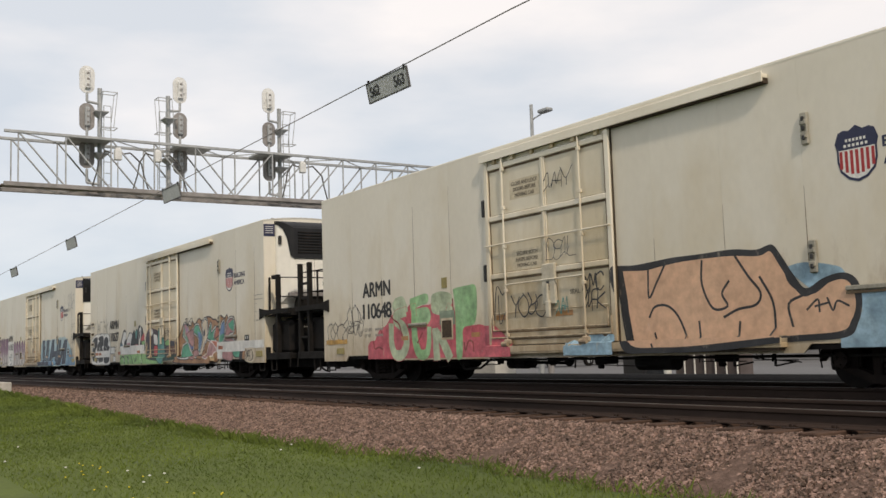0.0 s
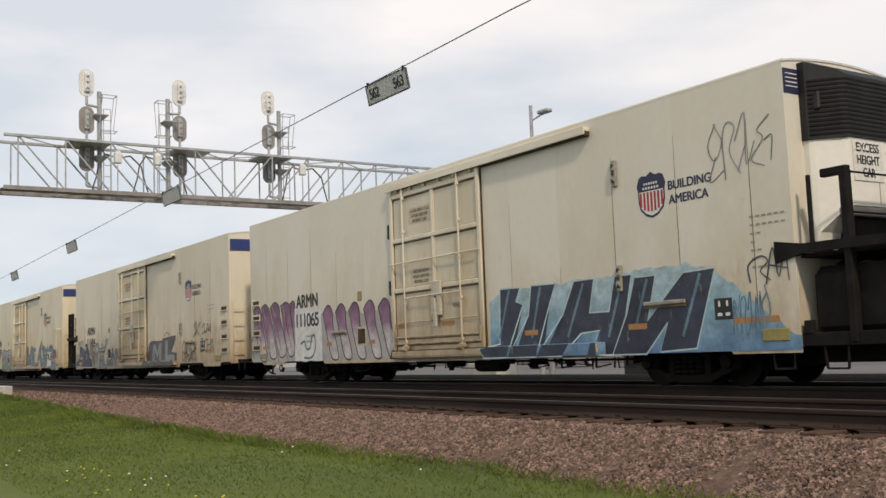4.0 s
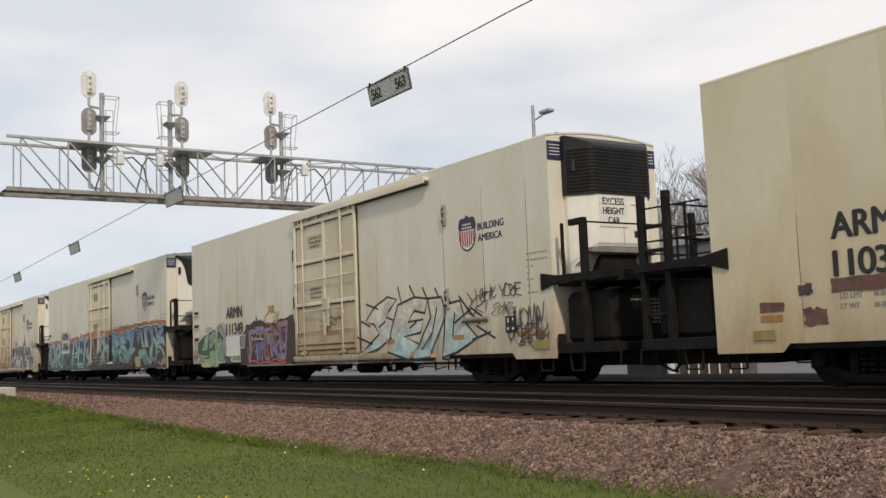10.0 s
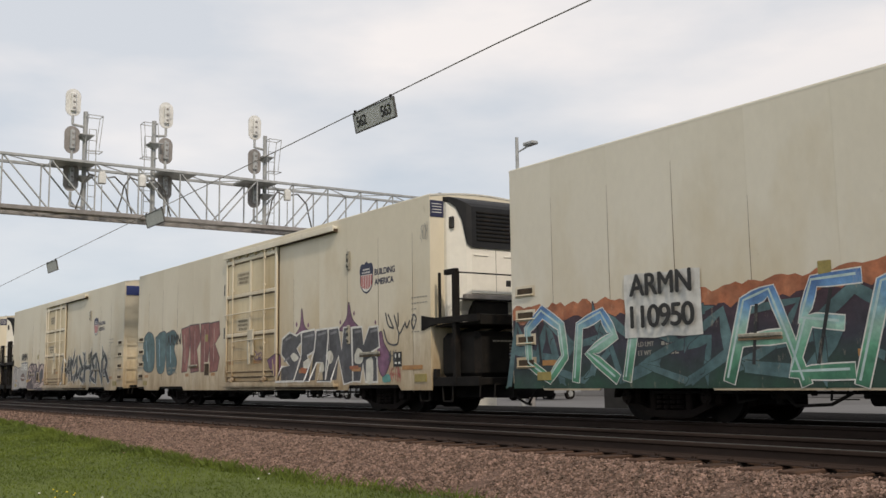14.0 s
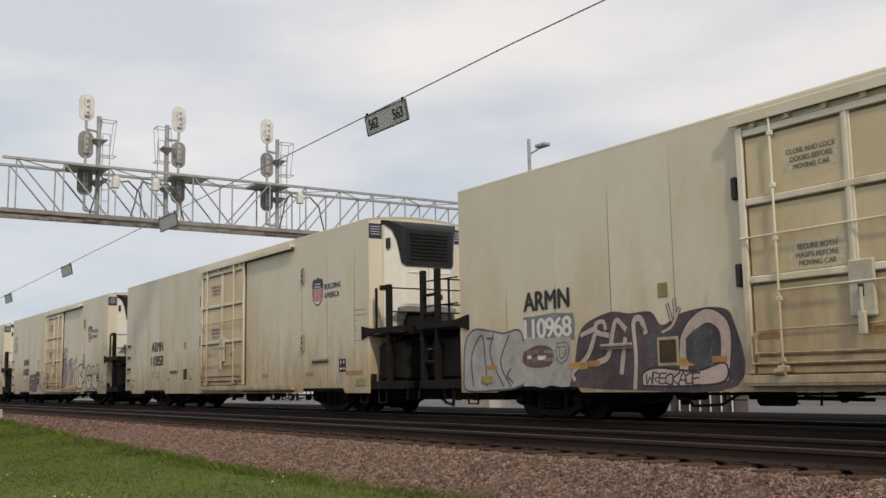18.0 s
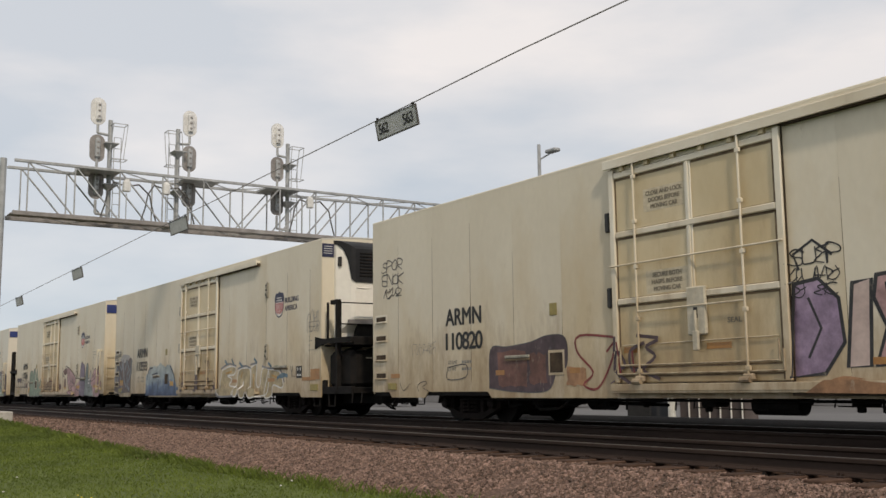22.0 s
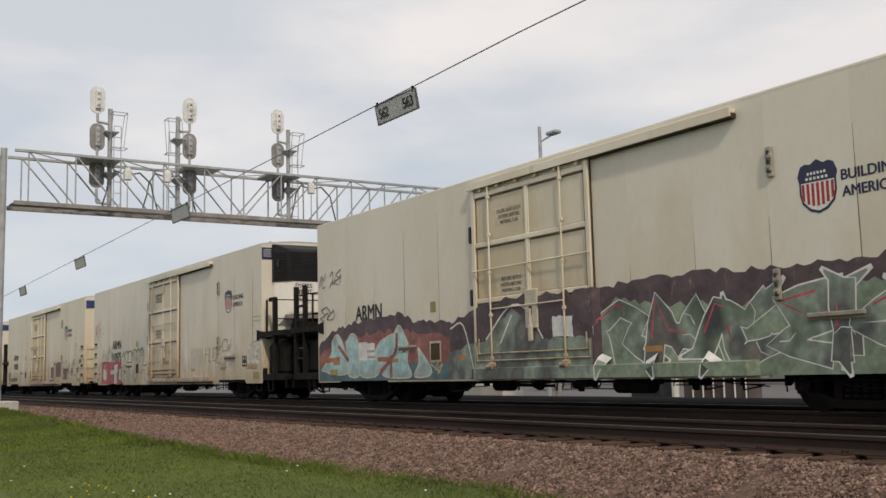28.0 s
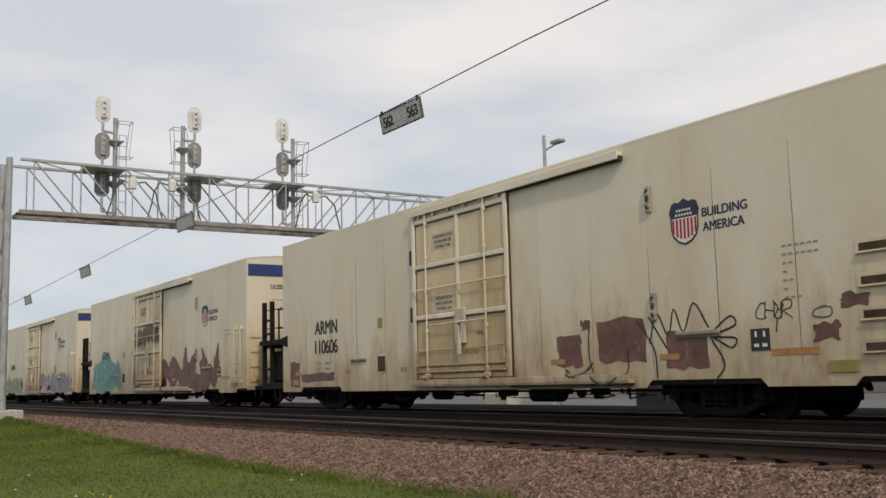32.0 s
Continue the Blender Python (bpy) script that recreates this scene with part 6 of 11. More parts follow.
class Side:
    """Keeps the layers of paint on one car side apart and follows door and rails."""

    def __init__(self, car, kind):
        self.car, self.k = car, 0
        self.d = (8.9, 12.6) if kind == "a" else (7.78, 11.55)

    def y(self, x, z):
        d0, d1 = self.d
        o = 0.0
        if d0 - 0.02 < x < d1 + 0.02:
            o = 0.098
        if z < 0.80 and d0 - 0.1 < x < d1 + 3.6:
            o = 0.172
        return -HW - 0.004 - o - 0.00007 * self.k

    def polygon(self, bm, pts):
        """A filled outline, cut where the door and the lower rail stand proud."""
        self.k += 1
        d0, d1 = self.d

        def cut(poly, axis, at, keep_above):
            out = []
            for a, b in zip(poly, poly[1:] + poly[:1]):
                ia, ib = (a[axis] >= at) == keep_above, (b[axis] >= at) == keep_above
                if ia:
                    out.append(a)
                if ia != ib:
                    t = (at - a[axis]) / (b[axis] - a[axis])
                    out.append((a[0] + t * (b[0] - a[0]), a[1] + t * (b[1] - a[1])))
            return out
        pieces = [list(map(tuple, pts))]
        for axis, at in ((1, 0.80), (0, d0 - 0.02), (0, d1 + 0.02), (0, d1 + 3.55)):
            pieces = [q for p in pieces for q in (cut(p, axis, at, True), cut(p, axis, at, False)) if len(q) > 2]
        for p in pieces:
            p = [q for q, prev in zip(p, p[-1:] + p[:-1]) if math.dist(q, prev) > 1e-4]
            if len(p) < 3:
                continue
            cx, cz = sum(q[0] for q in p) / len(p), sum(q[1] for q in p) / len(p)
            y = self.y(cx, cz)
            vs = [bm.verts.new((q[0], y, q[1])) for q in p]
            for tri in tessellate([[Vector((q[0], q[1], 0)) for q in p]]):
                if len(set(tri)) == 3 and not bm.faces.get([vs[t] for t in tri]):
                    bm.faces.new([vs[t] for t in tri])

    def ribbon(self, bm, pts, w, taper=1.0, flare=None):
        """A sprayed stroke; flare swells and thins it along the way."""
        self.k += 1
        n = len(pts)
        left, right = [], []
        for i, p in enumerate(pts):
            t = (pts[min(i + 1, n - 1)] - pts[max(i - 1, 0)])
            if t.length < 1e-6:
                t = Vector((1, 0))
            t.normalize()
            u = i / max(1, n - 1)
            wide = w * (1 + (taper - 1) * u)
            if flare:
                wide *= 1 + flare[0] * math.sin(flare[1] + 5.5 * u)
            nrm = Vector((-t.y, t.x)) * wide
            e = t * (w * 0.6) * (-1 if i == 0 else 1 if i == n - 1 else 0)
            y = self.y(p.x, p.y) - 4e-6 * i
            left.append(bm.verts.new((p.x + nrm.x + e.x, y, p.y + nrm.y + e.y)))
            right.append(bm.verts.new((p.x - nrm.x + e.x, y, p.y - nrm.y + e.y)))
        for i in range(n - 1):
            bm.faces.new((left[i], right[i], right[i + 1], left[i + 1]))

    def done(self, name, bm, mat, parent=None, label=""):
        me = bpy.data.meshes.new(name)
        bm.to_mesh(me)
        bm.free()
        me.materials.append(SP[mat] if isinstance(mat, str) else mat)
        ob = new(name, me)
        ob.parent = parent or self.car
        return tagged(ob, label) if label else ob

    def field(self, top, z0, mat, rough=0.05, seed=1, step=0.12, label=""):
        """A sprayed area from z0 up to an uneven upper edge."""
        rnd = random.Random(seed)
        self.k += 1
        xs = np.arange(top[0][0], top[-1][0] + step / 2, step)
        zs = np.interp(xs, [p[0] for p in top], [p[1] for p in top]) + np.array([rnd.uniform(-rough, rough) for _ in xs])
        bm = B()
        cols = []
        for x, z in zip(xs, zs):
            z = max(z, z0 + 0.05)
            lev = [z0] + ([0.79, 0.81] if z0 < 0.75 and z > 0.9 else []) + [z]
            if len(lev) == 2:
                lev = [z0, z0 + (z - z0) / 3, z0 + 2 * (z - z0) / 3, z]
            cols.append([bm.verts.new((x, self.y(x, q), q)) for q in lev])
        for a, b in zip(cols, cols[1:]):
            for k in range(3):
                bm.faces.new((a[k], b[k], b[k + 1], a[k + 1]))
        return self.done("paint_field", bm, mat, label=label or "sprayed field of colour on the car side")

    def patch(self, x0, x1, z0, z1, mat, seed=1, jag=0.04, label="rolled patch of cover paint"):
        rnd = random.Random(seed)
        bm = B()
        pts = []
        for a, b in (((x0, z0), (x1, z0)), ((x1, z0), (x1, z1)), ((x1, z1), (x0, z1)), ((x0, z1), (x0, z0))):
            for k in range(5):
                pts.append((a[0] + (b[0] - a[0]) * k / 5 + rnd.uniform(-jag, jag), a[1] + (b[1] - a[1]) * k / 5 + rnd.uniform(-jag, jag)))
        self.polygon(bm, pts)
        return self.done("paint_patch", bm, mat, label=label)

    def shape(self, pts, fill, edge="black", ew=0.05, label="sprayed shape with a dark outline", sharp=False):
        s = [Vector(p) for p in pts] if sharp else smooth(list(pts) + [pts[0]], 5)[:-1]
        bm = B()
        self.polygon(bm, [(p.x, p.y) for p in s])
        f = self.done("painted_shape", bm, fill, label=label)
        if edge:
            bm = B()
            self.ribbon(bm, s + [s[0]], ew)
            self.done("painted_outline", bm, edge, f)
        return f

    def glyph(self, pts, fill, inner="white", w1=0.05, w2=0.016):
        """A letter with a black edge and a thin pale line inside it."""
        f = self.shape(pts, fill, "black", w1)
        bm = B()
        q = smooth(list(pts) + [pts[0]], 5)
        self.ribbon(bm, q, w2)
        self.done("inner_line", bm, inner, f)
        return f

    def stroke(self, paths, fill, edge, w, ew, shine=None, curved=True):
        """Thick sprayed bands with an outline."""
        rnd = random.Random(len(paths))
        bm, bm2, bm3 = B(), B(), B()
        qs = [smooth(q) if curved else [a.lerp(b, k / 3) for a, b in zip(map(Vector, q), map(Vector, q[1:])) for k in range(3)] + [Vector(q[-1])] for q in paths]
        fl = [(rnd.uniform(0.05, 0.2), rnd.uniform(0, 6)) for _ in qs]
        for q, f in zip(qs, fl):
            self.ribbon(bm, q, w / 2 + ew, 1.0, f)
        for q, f in zip(qs, fl):
            self.ribbon(bm2, q, w / 2, 1.0, f)
        ob = self.done("painted_band", bm2, fill, label="thick sprayed bands with dark edges")
        self.done("band_outline", bm, edge, ob)
        if shine:
            for q in qs:
                self.ribbon(bm3, [p + Vector((-w * 0.2, w * 0.15)) for p in q], w * 0.10)
            self.done("band_highlight", bm3, shine, ob)
        else:
            bm3.free()
        return ob

    def lines(self, paths, mat, w=0.03, parent=None, curved=True):
        for p in paths:
            bm = B()
            self.ribbon(bm, smooth(p) if curved else [Vector(q) for q in p], w)
            self.done("painted_line", bm, mat, parent)

    def letters(self, text, x0, x1, z0, z1, seed, overlap=0.1, lean=0.0, jitter=0.05):
        rnd = random.Random(seed)
        n = len(text)
        w = (x1 - x0) / n
        out = []
        for i, ch in enumerate(text):
            if ch == " ":
                continue
            dz0, dz1 = rnd.uniform(0, 0.10) * (z1 - z0), rnd.uniform(0, 0.14) * (z1 - z0)
            a0 = x0 + i * w - overlap * w * 0.5
            for st in ALPH[ch]:
                q = []
                for u, v in st:
                    u += rnd.uniform(-jitter, jitter)
                    v += rnd.uniform(-jitter, jitter)
                    q.append((a0 + u * w * (1 + overlap) * 0.9 + lean * v * w, z0 + dz0 + v * (z1 - z0 - dz0 - dz1)))
                out.append(q)
        return out

    def piece(self, text, x0, x1, z0, z1, fill, edge="black", w=0.13, ew=0.045, seed=1, lean=0.0, shine=None, halo=None, curved=True, overlap=0.25, wild=0.6, detail=None, label="large sprayed letters with dark outlines"):
        m = w + ew
        n = len(text)
        cell = (x1 - x0 - 2 * m) / n
        bm, bm2, bm3, bm4, bm5 = B(), B(), B(), B(), B()
        rnd = random.Random(seed * 7 + 1)
        for i, ch in enumerate(text):
            a0 = x0 + m + i * cell
            strokes = self.letters(ch, a0, a0 + cell, z0 + m, z1 - m, seed * 31 + i, overlap, lean)
            sm = [smooth(q) if curved else [q0.lerp(q1, k / 3) for q0, q1 in zip(map(Vector, q), map(Vector, q[1:])) for k in range(3)] + [Vector(q[-1])] for q in strokes]
            fl = [(rnd.uniform(0.12, 0.34), rnd.uniform(0, 6.3)) for _ in sm]
            # pointed serifs and arrows
            tips = []
            for q in sm:
                for p, back in ((q[0], q[1]), (q[-1], q[-2])):
                    if rnd.random() < wild:
                        d = (p - back).normalized()
                        d = (d + Vector((rnd.uniform(-0.7, 0.7), rnd.uniform(-0.7, 0.7)))).normalized()
                        e = p + d * w * rnd.uniform(1.4, 3.0)
                        e.y = min(max(e.y, z0 + 0.02), z1 + 0.15)
                        tips.append((p, e))
            if halo:
                for q, f in zip(sm, fl):
                    self.ribbon(bm4, q, w + ew * 2.2, 1.0, f)
            for q, f in zip(sm, fl):
                self.ribbon(bm, q, w + ew, 1.0, f)
            for p, e in tips:
                self.ribbon(bm, [p, p.lerp(e, 0.5), e], w * 0.8 + ew, 0.22)
            for q, f in zip(sm, fl):
                self.ribbon(bm2, q, w, 1.0, f)
            for p, e in tips:
                self.ribbon(bm2, [p, p.lerp(e, 0.45), p.lerp(e, 0.85)], w * 0.8, 0.12)
            # inner lines
            for q in sm:
                if wild and len(q) > 3:
                    j = rnd.randrange(1, len(q) - 1)
                    p = q[j]
                    d = Vector((rnd.uniform(-1, 1), rnd.uniform(-1, 1))).normalized() * w
                    self.ribbon(bm5, [p - d * 0.9, p + Vector((d.y, -d.x)) * 0.35, p + d * 0.8], max(0.010, ew * 0.32), 0.4)
            if shine:
                for q in sm:
                    o = [p + Vector((-w * 0.45, w * 0.45)) for p in q[1:max(3, len(q) // 2)]]
                    if len(o) > 1:
                        self.ribbon(bm3, o, w * 0.12, 0.5)
        f = self.done("painted_letters", bm2, fill, label=label)
        self.done("letter_outline", bm, edge, f)
        for b_, name, mat in ((bm3, "letter_highlight", shine), (bm4, "letter_halo", halo), (bm5, "letter_lines", detail or edge)):
            if mat and len(b_.faces):
                tagged(self.done(name, b_, mat, f), kind="stuff")
            else:
                b_.free()
        return f

    def tag(self, text, x0, x1, z0, z1, mat="black", w=0.022, seed=1, lean=0.1):
        bm = B()
        for s in self.letters(text, x0, x1, z0, z1, seed, 0.3, lean, 0.09):
            self.ribbon(bm, smooth(s), w * 0.5, 0.7)
        return self.done("scrawled_tag", bm, mat, label="thin scrawled tag")

    def drips(self, x0, x1, z0, z1, mat, n, seed):
        rnd = random.Random(seed)
        bm = B()
        for _ in range(n):
            x = rnd.uniform(x0, x1)
            z = rnd.uniform((z0 + z1) / 2, z1)
            self.ribbon(bm, [Vector((x, z)), Vector((x + 0.005, (z + z0) / 2)), Vector((x, z0 + rnd.uniform(0, 0.4) * (z1 - z0)))], 0.012, 0.4)
        return self.done("paint_runs", bm, mat)


def paint_cars():
    S = [Side(c, k[0]) for c, k in zip(TRAIN, CARS)]
    s = S[0]
    s.field([(2.44, 0.92), (2.58, 1.01), (2.85, 1.04), (3, 1.3), (3.32, 1.35), (3.63, 1.63), (3.8, 1.59), (4.03, 1.73), (4.24, 1.67), (4.46, 1.83), (4.86, 1.76), (5.45, 1.81), (5.52, 1.59), (6.1, 1.51), (6.34, 1.88), (6.4, 1.56), (6.62, 1.22), (7.12, 1.26), (8, 1.2), (8.6, 0.8)], 0.57, "cerise", 0.015, 1)
    s.shape([(5.49, 2.02), (5.84, 2.06), (6.23, 1.98), (6.26, 1.76), (6.1, 1.54), (5.48, 1.59), (5.43, 1.91)], "pistachio", None, 0.02, "pale green sprayed letters on a pink ground")
    s.shape([(6.32, 2.07), (6.49, 2.1), (6.86, 2.12), (7.21, 2.06), (7.15, 1.33), (6.7, 1.21), (6.65, 0.89), (6.6, 0.57), (6.4, 0.58), (6.39, 1.19), (6.38, 1.75)], "jade", None, 0.02, "green sprayed letters on a pink ground")
    s.shape([(3.83, 2.02), (4.16, 2.05), (4.33, 1.87), (4.4, 1.68), (4.19, 1.69), (4.03, 1.73), (3.8, 1.68), (3.68, 1.86)], "pistachio", None, 0.02)
    s.shape([(4.5, 1.97), (5.23, 2.05), (5.26, 1.83), (4.81, 1.76), (4.84, 1.48), (4.63, 1.42), (4.51, 1.75)], "jade", None, 0.02)
    s.stroke([[(4.24, 1.67), (3.85, 1.61), (3.87, 1.46), (4.21, 1.28), (4.31, 0.94), (4.11, 0.68), (3.78, 0.67), (3.61, 0.93), (3.61, 1.35)]], "pistachio", "cerise", 0.25, 0.01, None, True)
    s.stroke([[(4.66, 1.78), (4.66, 1.37), (4.7, 0.97), (4.87, 0.67), (5.17, 0.68), (5.28, 0.91), (5.31, 1.22)], [(4.74, 1.45), (5.23, 1.46), (5.24, 1.63), (4.85, 1.62)]], "jade", "cerise", 0.22, 0.01, None, True)
    s.stroke([[(5.56, 1.17), (5.6, 0.59)], [(5.64, 1.12), (5.87, 0.92), (6.11, 0.6)], [(6.2, 1.65), (6.04, 1.36)]], "pistachio", "cerise", 0.25, 0.01, None, True)
    s.lines([[(2.73, 1), (2.78, 0.83), (2.99, 0.86), (3.17, 0.81)], [(3.08, 1.29), (3.19, 1.16)], [(3.57, 1.61), (3.74, 1.51), (4, 1.37), (4.13, 1.03)], [(5.01, 1.15), (4.8, 0.93)], [(6.3, 1.86), (6.32, 1.57)], [(6.71, 0.89), (6.74, 0.71), (6.87, 0.92), (7.03, 0.88), (7.05, 0.7)]], "maroon", 0.022)
    s.patch(5.76, 6.36, 1.30, 1.62, "sage", 3, 0.010)
    s.tag("46Y", 9.75, 10.55, 3.75, 4.15, "black", 0.022, 1)
    s.tag("DS4L", 9.77, 10.59, 2.38, 2.85, "smoke", 0.018, 2)
    s.tag("1", 8.04, 8.39, 1.27, 2.11, "black", 0.030, 4)
    s.tag("YO3C", 8.56, 9.64, 1.35, 1.80, "black", 0.034, 5)
    s.tag("1MC", 10.77, 11.29, 1.72, 2.07, "black", 0.034, 6)
    s.tag("4FK", 10.81, 11.31, 1.40, 1.75, "black", 0.034, 7)
    s.tag("46", 9.97, 10.32, 1.36, 1.66, "teal", 0.024, 8)
    s.tag("27C5", 0.30, 1.38, 1.05, 1.60, "navy", 0.022, 9)
    s.tag("7O3", 1.36, 2.24, 1.2, 2.00, "navy", 0.020, 10)
    s.tag("3F1", 1.5, 2.2, 1.25, 1.6, "navy", 0.016, 11)
    s.patch(0.15, 1.35, 0.98, 1.1, "ochre", 12, 0.015)
    s.field([(10.2, 0.85), (11.5, 0.95)], 0.57, "sky", 0.08, 4)
    s.shape([(15.12, 1.8), (15.48, 1.85), (15.99, 1.76), (16.16, 1.63), (16.51, 1.1), (16.13, 0.68), (15.72, 1.3)], "sky", None, 0.02)
    s.field([(16.0, 1.1), (16.8, 1.5), (17.2, 1.5), (17.7, 1.3), (18.2, 0.9)], 0.6, "sky", 0.07, 5)
    s.shape([(11.47, 2.03), (11.56, 2.13), (11.99, 2.11), (12.56, 2.14), (12.93, 2.16), (13.53, 2.16), (14.16, 2.17), (14.63, 2.12), (14.92, 2.17), (15.07, 2.01), (15.31, 1.65), (15.49, 1.47), (15.79, 1.6), (16.12, 1.65), (16.33, 1.52), (16.38, 1.22), (16.29, 0.93), (16.08, 0.74), (15.19, 0.7), (14.13, 0.61), (13.31, 0.58), (12.42, 0.58), (11.83, 0.62), (11.67, 1.04), (11.6, 1.54), (11.48, 1.87)], "black", None, 0.02, "black ground of the outlined letters")
    s.shape([(11.7, 2.04), (12.26, 2.01), (12.58, 2.04), (13.05, 2.08), (13.55, 2.09), (14.15, 2.08), (14.67, 2.03), (14.89, 2.08), (15.03, 1.89), (15.25, 1.56), (15.46, 1.36), (15.79, 1.51), (16.09, 1.57), (16.24, 1.46), (16.29, 1.2), (16.2, 0.97), (16.01, 0.82), (15.19, 0.78), (14.25, 0.72), (13.44, 0.67), (12.69, 0.66), (12.0, 0.71), (11.84, 1.13), (11.78, 1.58)], "peach", "black", 0.012, "peach sprayed letters with a thick black outline")
    s.lines([[(12.33, 2.0), (12.32, 1.52), (12.51, 1.76), (12.72, 2.05)], [(12.31, 1.19), (12.45, 1.36), (12.74, 1.36), (12.98, 1.16), (13.18, 0.74)], [(13.54, 2.05), (13.52, 1.66), (13.72, 1.27), (14.02, 1.29), (13.92, 1.49), (14.07, 1.68)], [(14.22, 2.06), (14.46, 1.72), (14.67, 1.46), (14.57, 1.28), (14.23, 1.23), (13.94, 1.12)], [(14.67, 1.7), (14.89, 1.3), (14.91, 0.79)], [(15.12, 1.84), (15.22, 1.56), (15.55, 1.39), (15.89, 1.56)], [(15.44, 1.38), (15.17, 1.26), (15.22, 0.93)], [(12.42, 0.91), (12.51, 0.66)], [(13.42, 1.07), (13.44, 0.7)], [(14.25, 1.03), (14.2, 0.72)]], "black", 0.021)
    s.lines([[(15.48, 1.16), (15.67, 1.3), (15.69, 1.12)], [(15.62, 1.2), (15.83, 1.24)], [(15.83, 1.31), (15.91, 1.13), (15.99, 1.26), (16.17, 1.18)]], "black", 0.016)
    s.tag("125", 17.4, 18.2, 0.75, 1.1, "black", 0.025, 6)

    s = S[1]
    s.shape([(0.3, 1.76), (0.76, 1.92), (1.56, 1.98), (2.4, 1.96), (3.13, 1.9), (3.41, 1.57), (3.4, 0.85), (3.21, 0.57), (1.77, 0.57), (1.01, 0.57), (0.26, 0.66), (0.24, 1.23)], "white", "smoke", 0.012, "black bubble letters on a white sprayed ground")
    s.shape([(0.42, 1.66), (0.81, 1.8), (1.27, 1.8), (1.21, 1.43), (0.89, 1.2), (1.36, 1.08), (1.22, 0.7), (0.93, 0.7), (0.78, 0.9), (0.66, 0.74), (0.39, 0.84)], "black", "smoke", 0.008)
    s.shape([(1.21, 1.43), (1.53, 1.62), (1.87, 1.51), (1.99, 1.09), (1.78, 0.69), (1.47, 0.74), (1.21, 1.04)], "black", "smoke", 0.008)
    s.shape([(1.38, 1.76), (1.76, 1.86), (2.23, 1.83), (2.28, 1.47), (2.04, 1.37), (2.27, 1.07), (2.12, 0.71), (1.81, 0.77), (1.92, 1.16), (1.74, 1.57)], "black", "smoke", 0.008)
    s.shape([(2.38, 1.7), (2.79, 1.82), (3.08, 1.65), (3.03, 1.43), (3.29, 1.34), (3.12, 1.16), (3.29, 0.92), (3.08, 0.68), (2.42, 0.67), (2.28, 1.15)], "black", "smoke", 0.008)
    s.lines([[(0.49, 1.36), (0.84, 1.38)], [(1.49, 1.11), (1.67, 1.37), (1.7, 1.04)], [(2.56, 1.39), (2.84, 1.28), (2.74, 1.19)], [(0.82, 1.14), (0.91, 0.79)]], "white", 0.014)
    s.patch(0.94, 3.40, 0.90, 1.19, "white", 2, 0.008)
    s.tag("4K IMC TFK", 0.34, 3.03, 1.88, 2.55, "black", 0.024, 3)
    s.patch(3.43, 4.11, 1.02, 1.35, "smoke", 4, 0.004)
    s.patch(3.46, 4.08, 1.05, 1.32, "white", 5, 0.004)
    s.patch(3.84, 4.23, 0.67, 0.95, "smoke", 6, 0.004)
    s.patch(3.86, 4.21, 0.70, 0.92, "white", 7, 0.004)
    s.shape([(4.89, 1.24), (5.1, 1.61), (5.52, 2.02), (5.85, 1.92), (5.9, 1.58), (6.32, 1.9), (6.69, 1.82), (7.0, 1.99), (7.18, 1.75), (7.42, 1.96), (7.68, 2.15), (7.97, 2.08), (8.12, 2.04), (8.32, 1.7), (8.43, 1.11), (7.29, 1.15), (5.94, 1.19)], "black", None, 0.010, "crowded black, white and red sprayed shapes")
    s.shape([(5.18, 1.54), (5.52, 1.95), (5.81, 1.89), (5.83, 1.67), (5.6, 1.52), (5.39, 1.25), (4.92, 1.27)], "white", "black", 0.012)
    s.shape([(4.93, 1.47), (5.21, 1.48), (5.35, 1.33), (5.19, 1.23), (4.91, 1.24)], "slate", "black", 0.012)
    s.shape([(5.88, 1.52), (6.32, 1.86), (6.72, 1.79), (6.56, 1.51), (6.37, 1.25), (5.95, 1.3)], "white", "black", 0.015)
    s.shape([(6.0, 1.46), (6.39, 1.46), (6.3, 1.28), (5.73, 1.28)], "pink", None, 0.030)
    s.shape([(7.13, 1.86), (7.28, 2.0), (7.42, 1.88), (7.36, 1.63), (7.17, 1.62)], "teal", "black", 0.012)
    s.shape([(7.67, 2.01), (7.89, 2.09), (7.96, 1.93), (7.87, 1.56), (7.71, 1.26), (7.62, 1.41)], "white", "black", 0.014)
    s.shape([(7.73, 1.9), (7.85, 1.92), (7.79, 1.62), (7.7, 1.63)], "black", None, 0.030)
    s.shape([(7.88, 1.59), (8.35, 1.8), (8.33, 1.41), (8.01, 1.48)], "red", None, 0.030)
    s.shape([(7.95, 1.48), (8.41, 1.5), (8.34, 1.31), (8.11, 1.35)], "green", "black", 0.010)
    s.shape([(5.5, 1.3), (6.27, 1.32), (6.23, 1.2), (5.42, 1.2)], "red", None, 0.030)
    s.shape([(6.89, 1.35), (7.49, 1.36), (7.51, 1.18), (6.84, 1.2)], "red", None, 0.030)
    s.field([(4.95, 0.95), (8.0, 0.98), (11.2, 0.95)], 0.57, "green", 0.03, 6)
    s.lines([[(4.96, 0.8), (5.4, 0.9), (5.67, 0.57)], [(5.95, 0.89), (6.19, 0.77), (6.14, 0.57)], [(6.51, 0.92), (6.79, 0.59)], [(7.0, 0.8), (7.09, 0.66), (7.26, 0.84)], [(8.02, 0.96), (7.91, 0.67), (8.02, 0.57)]], "black", 0.030)
    s.lines([[(5.31, 0.85), (5.6, 0.67)], [(6.05, 0.83), (6.25, 0.6)], [(7.81, 0.87), (7.99, 0.59)]], "white", 0.012)
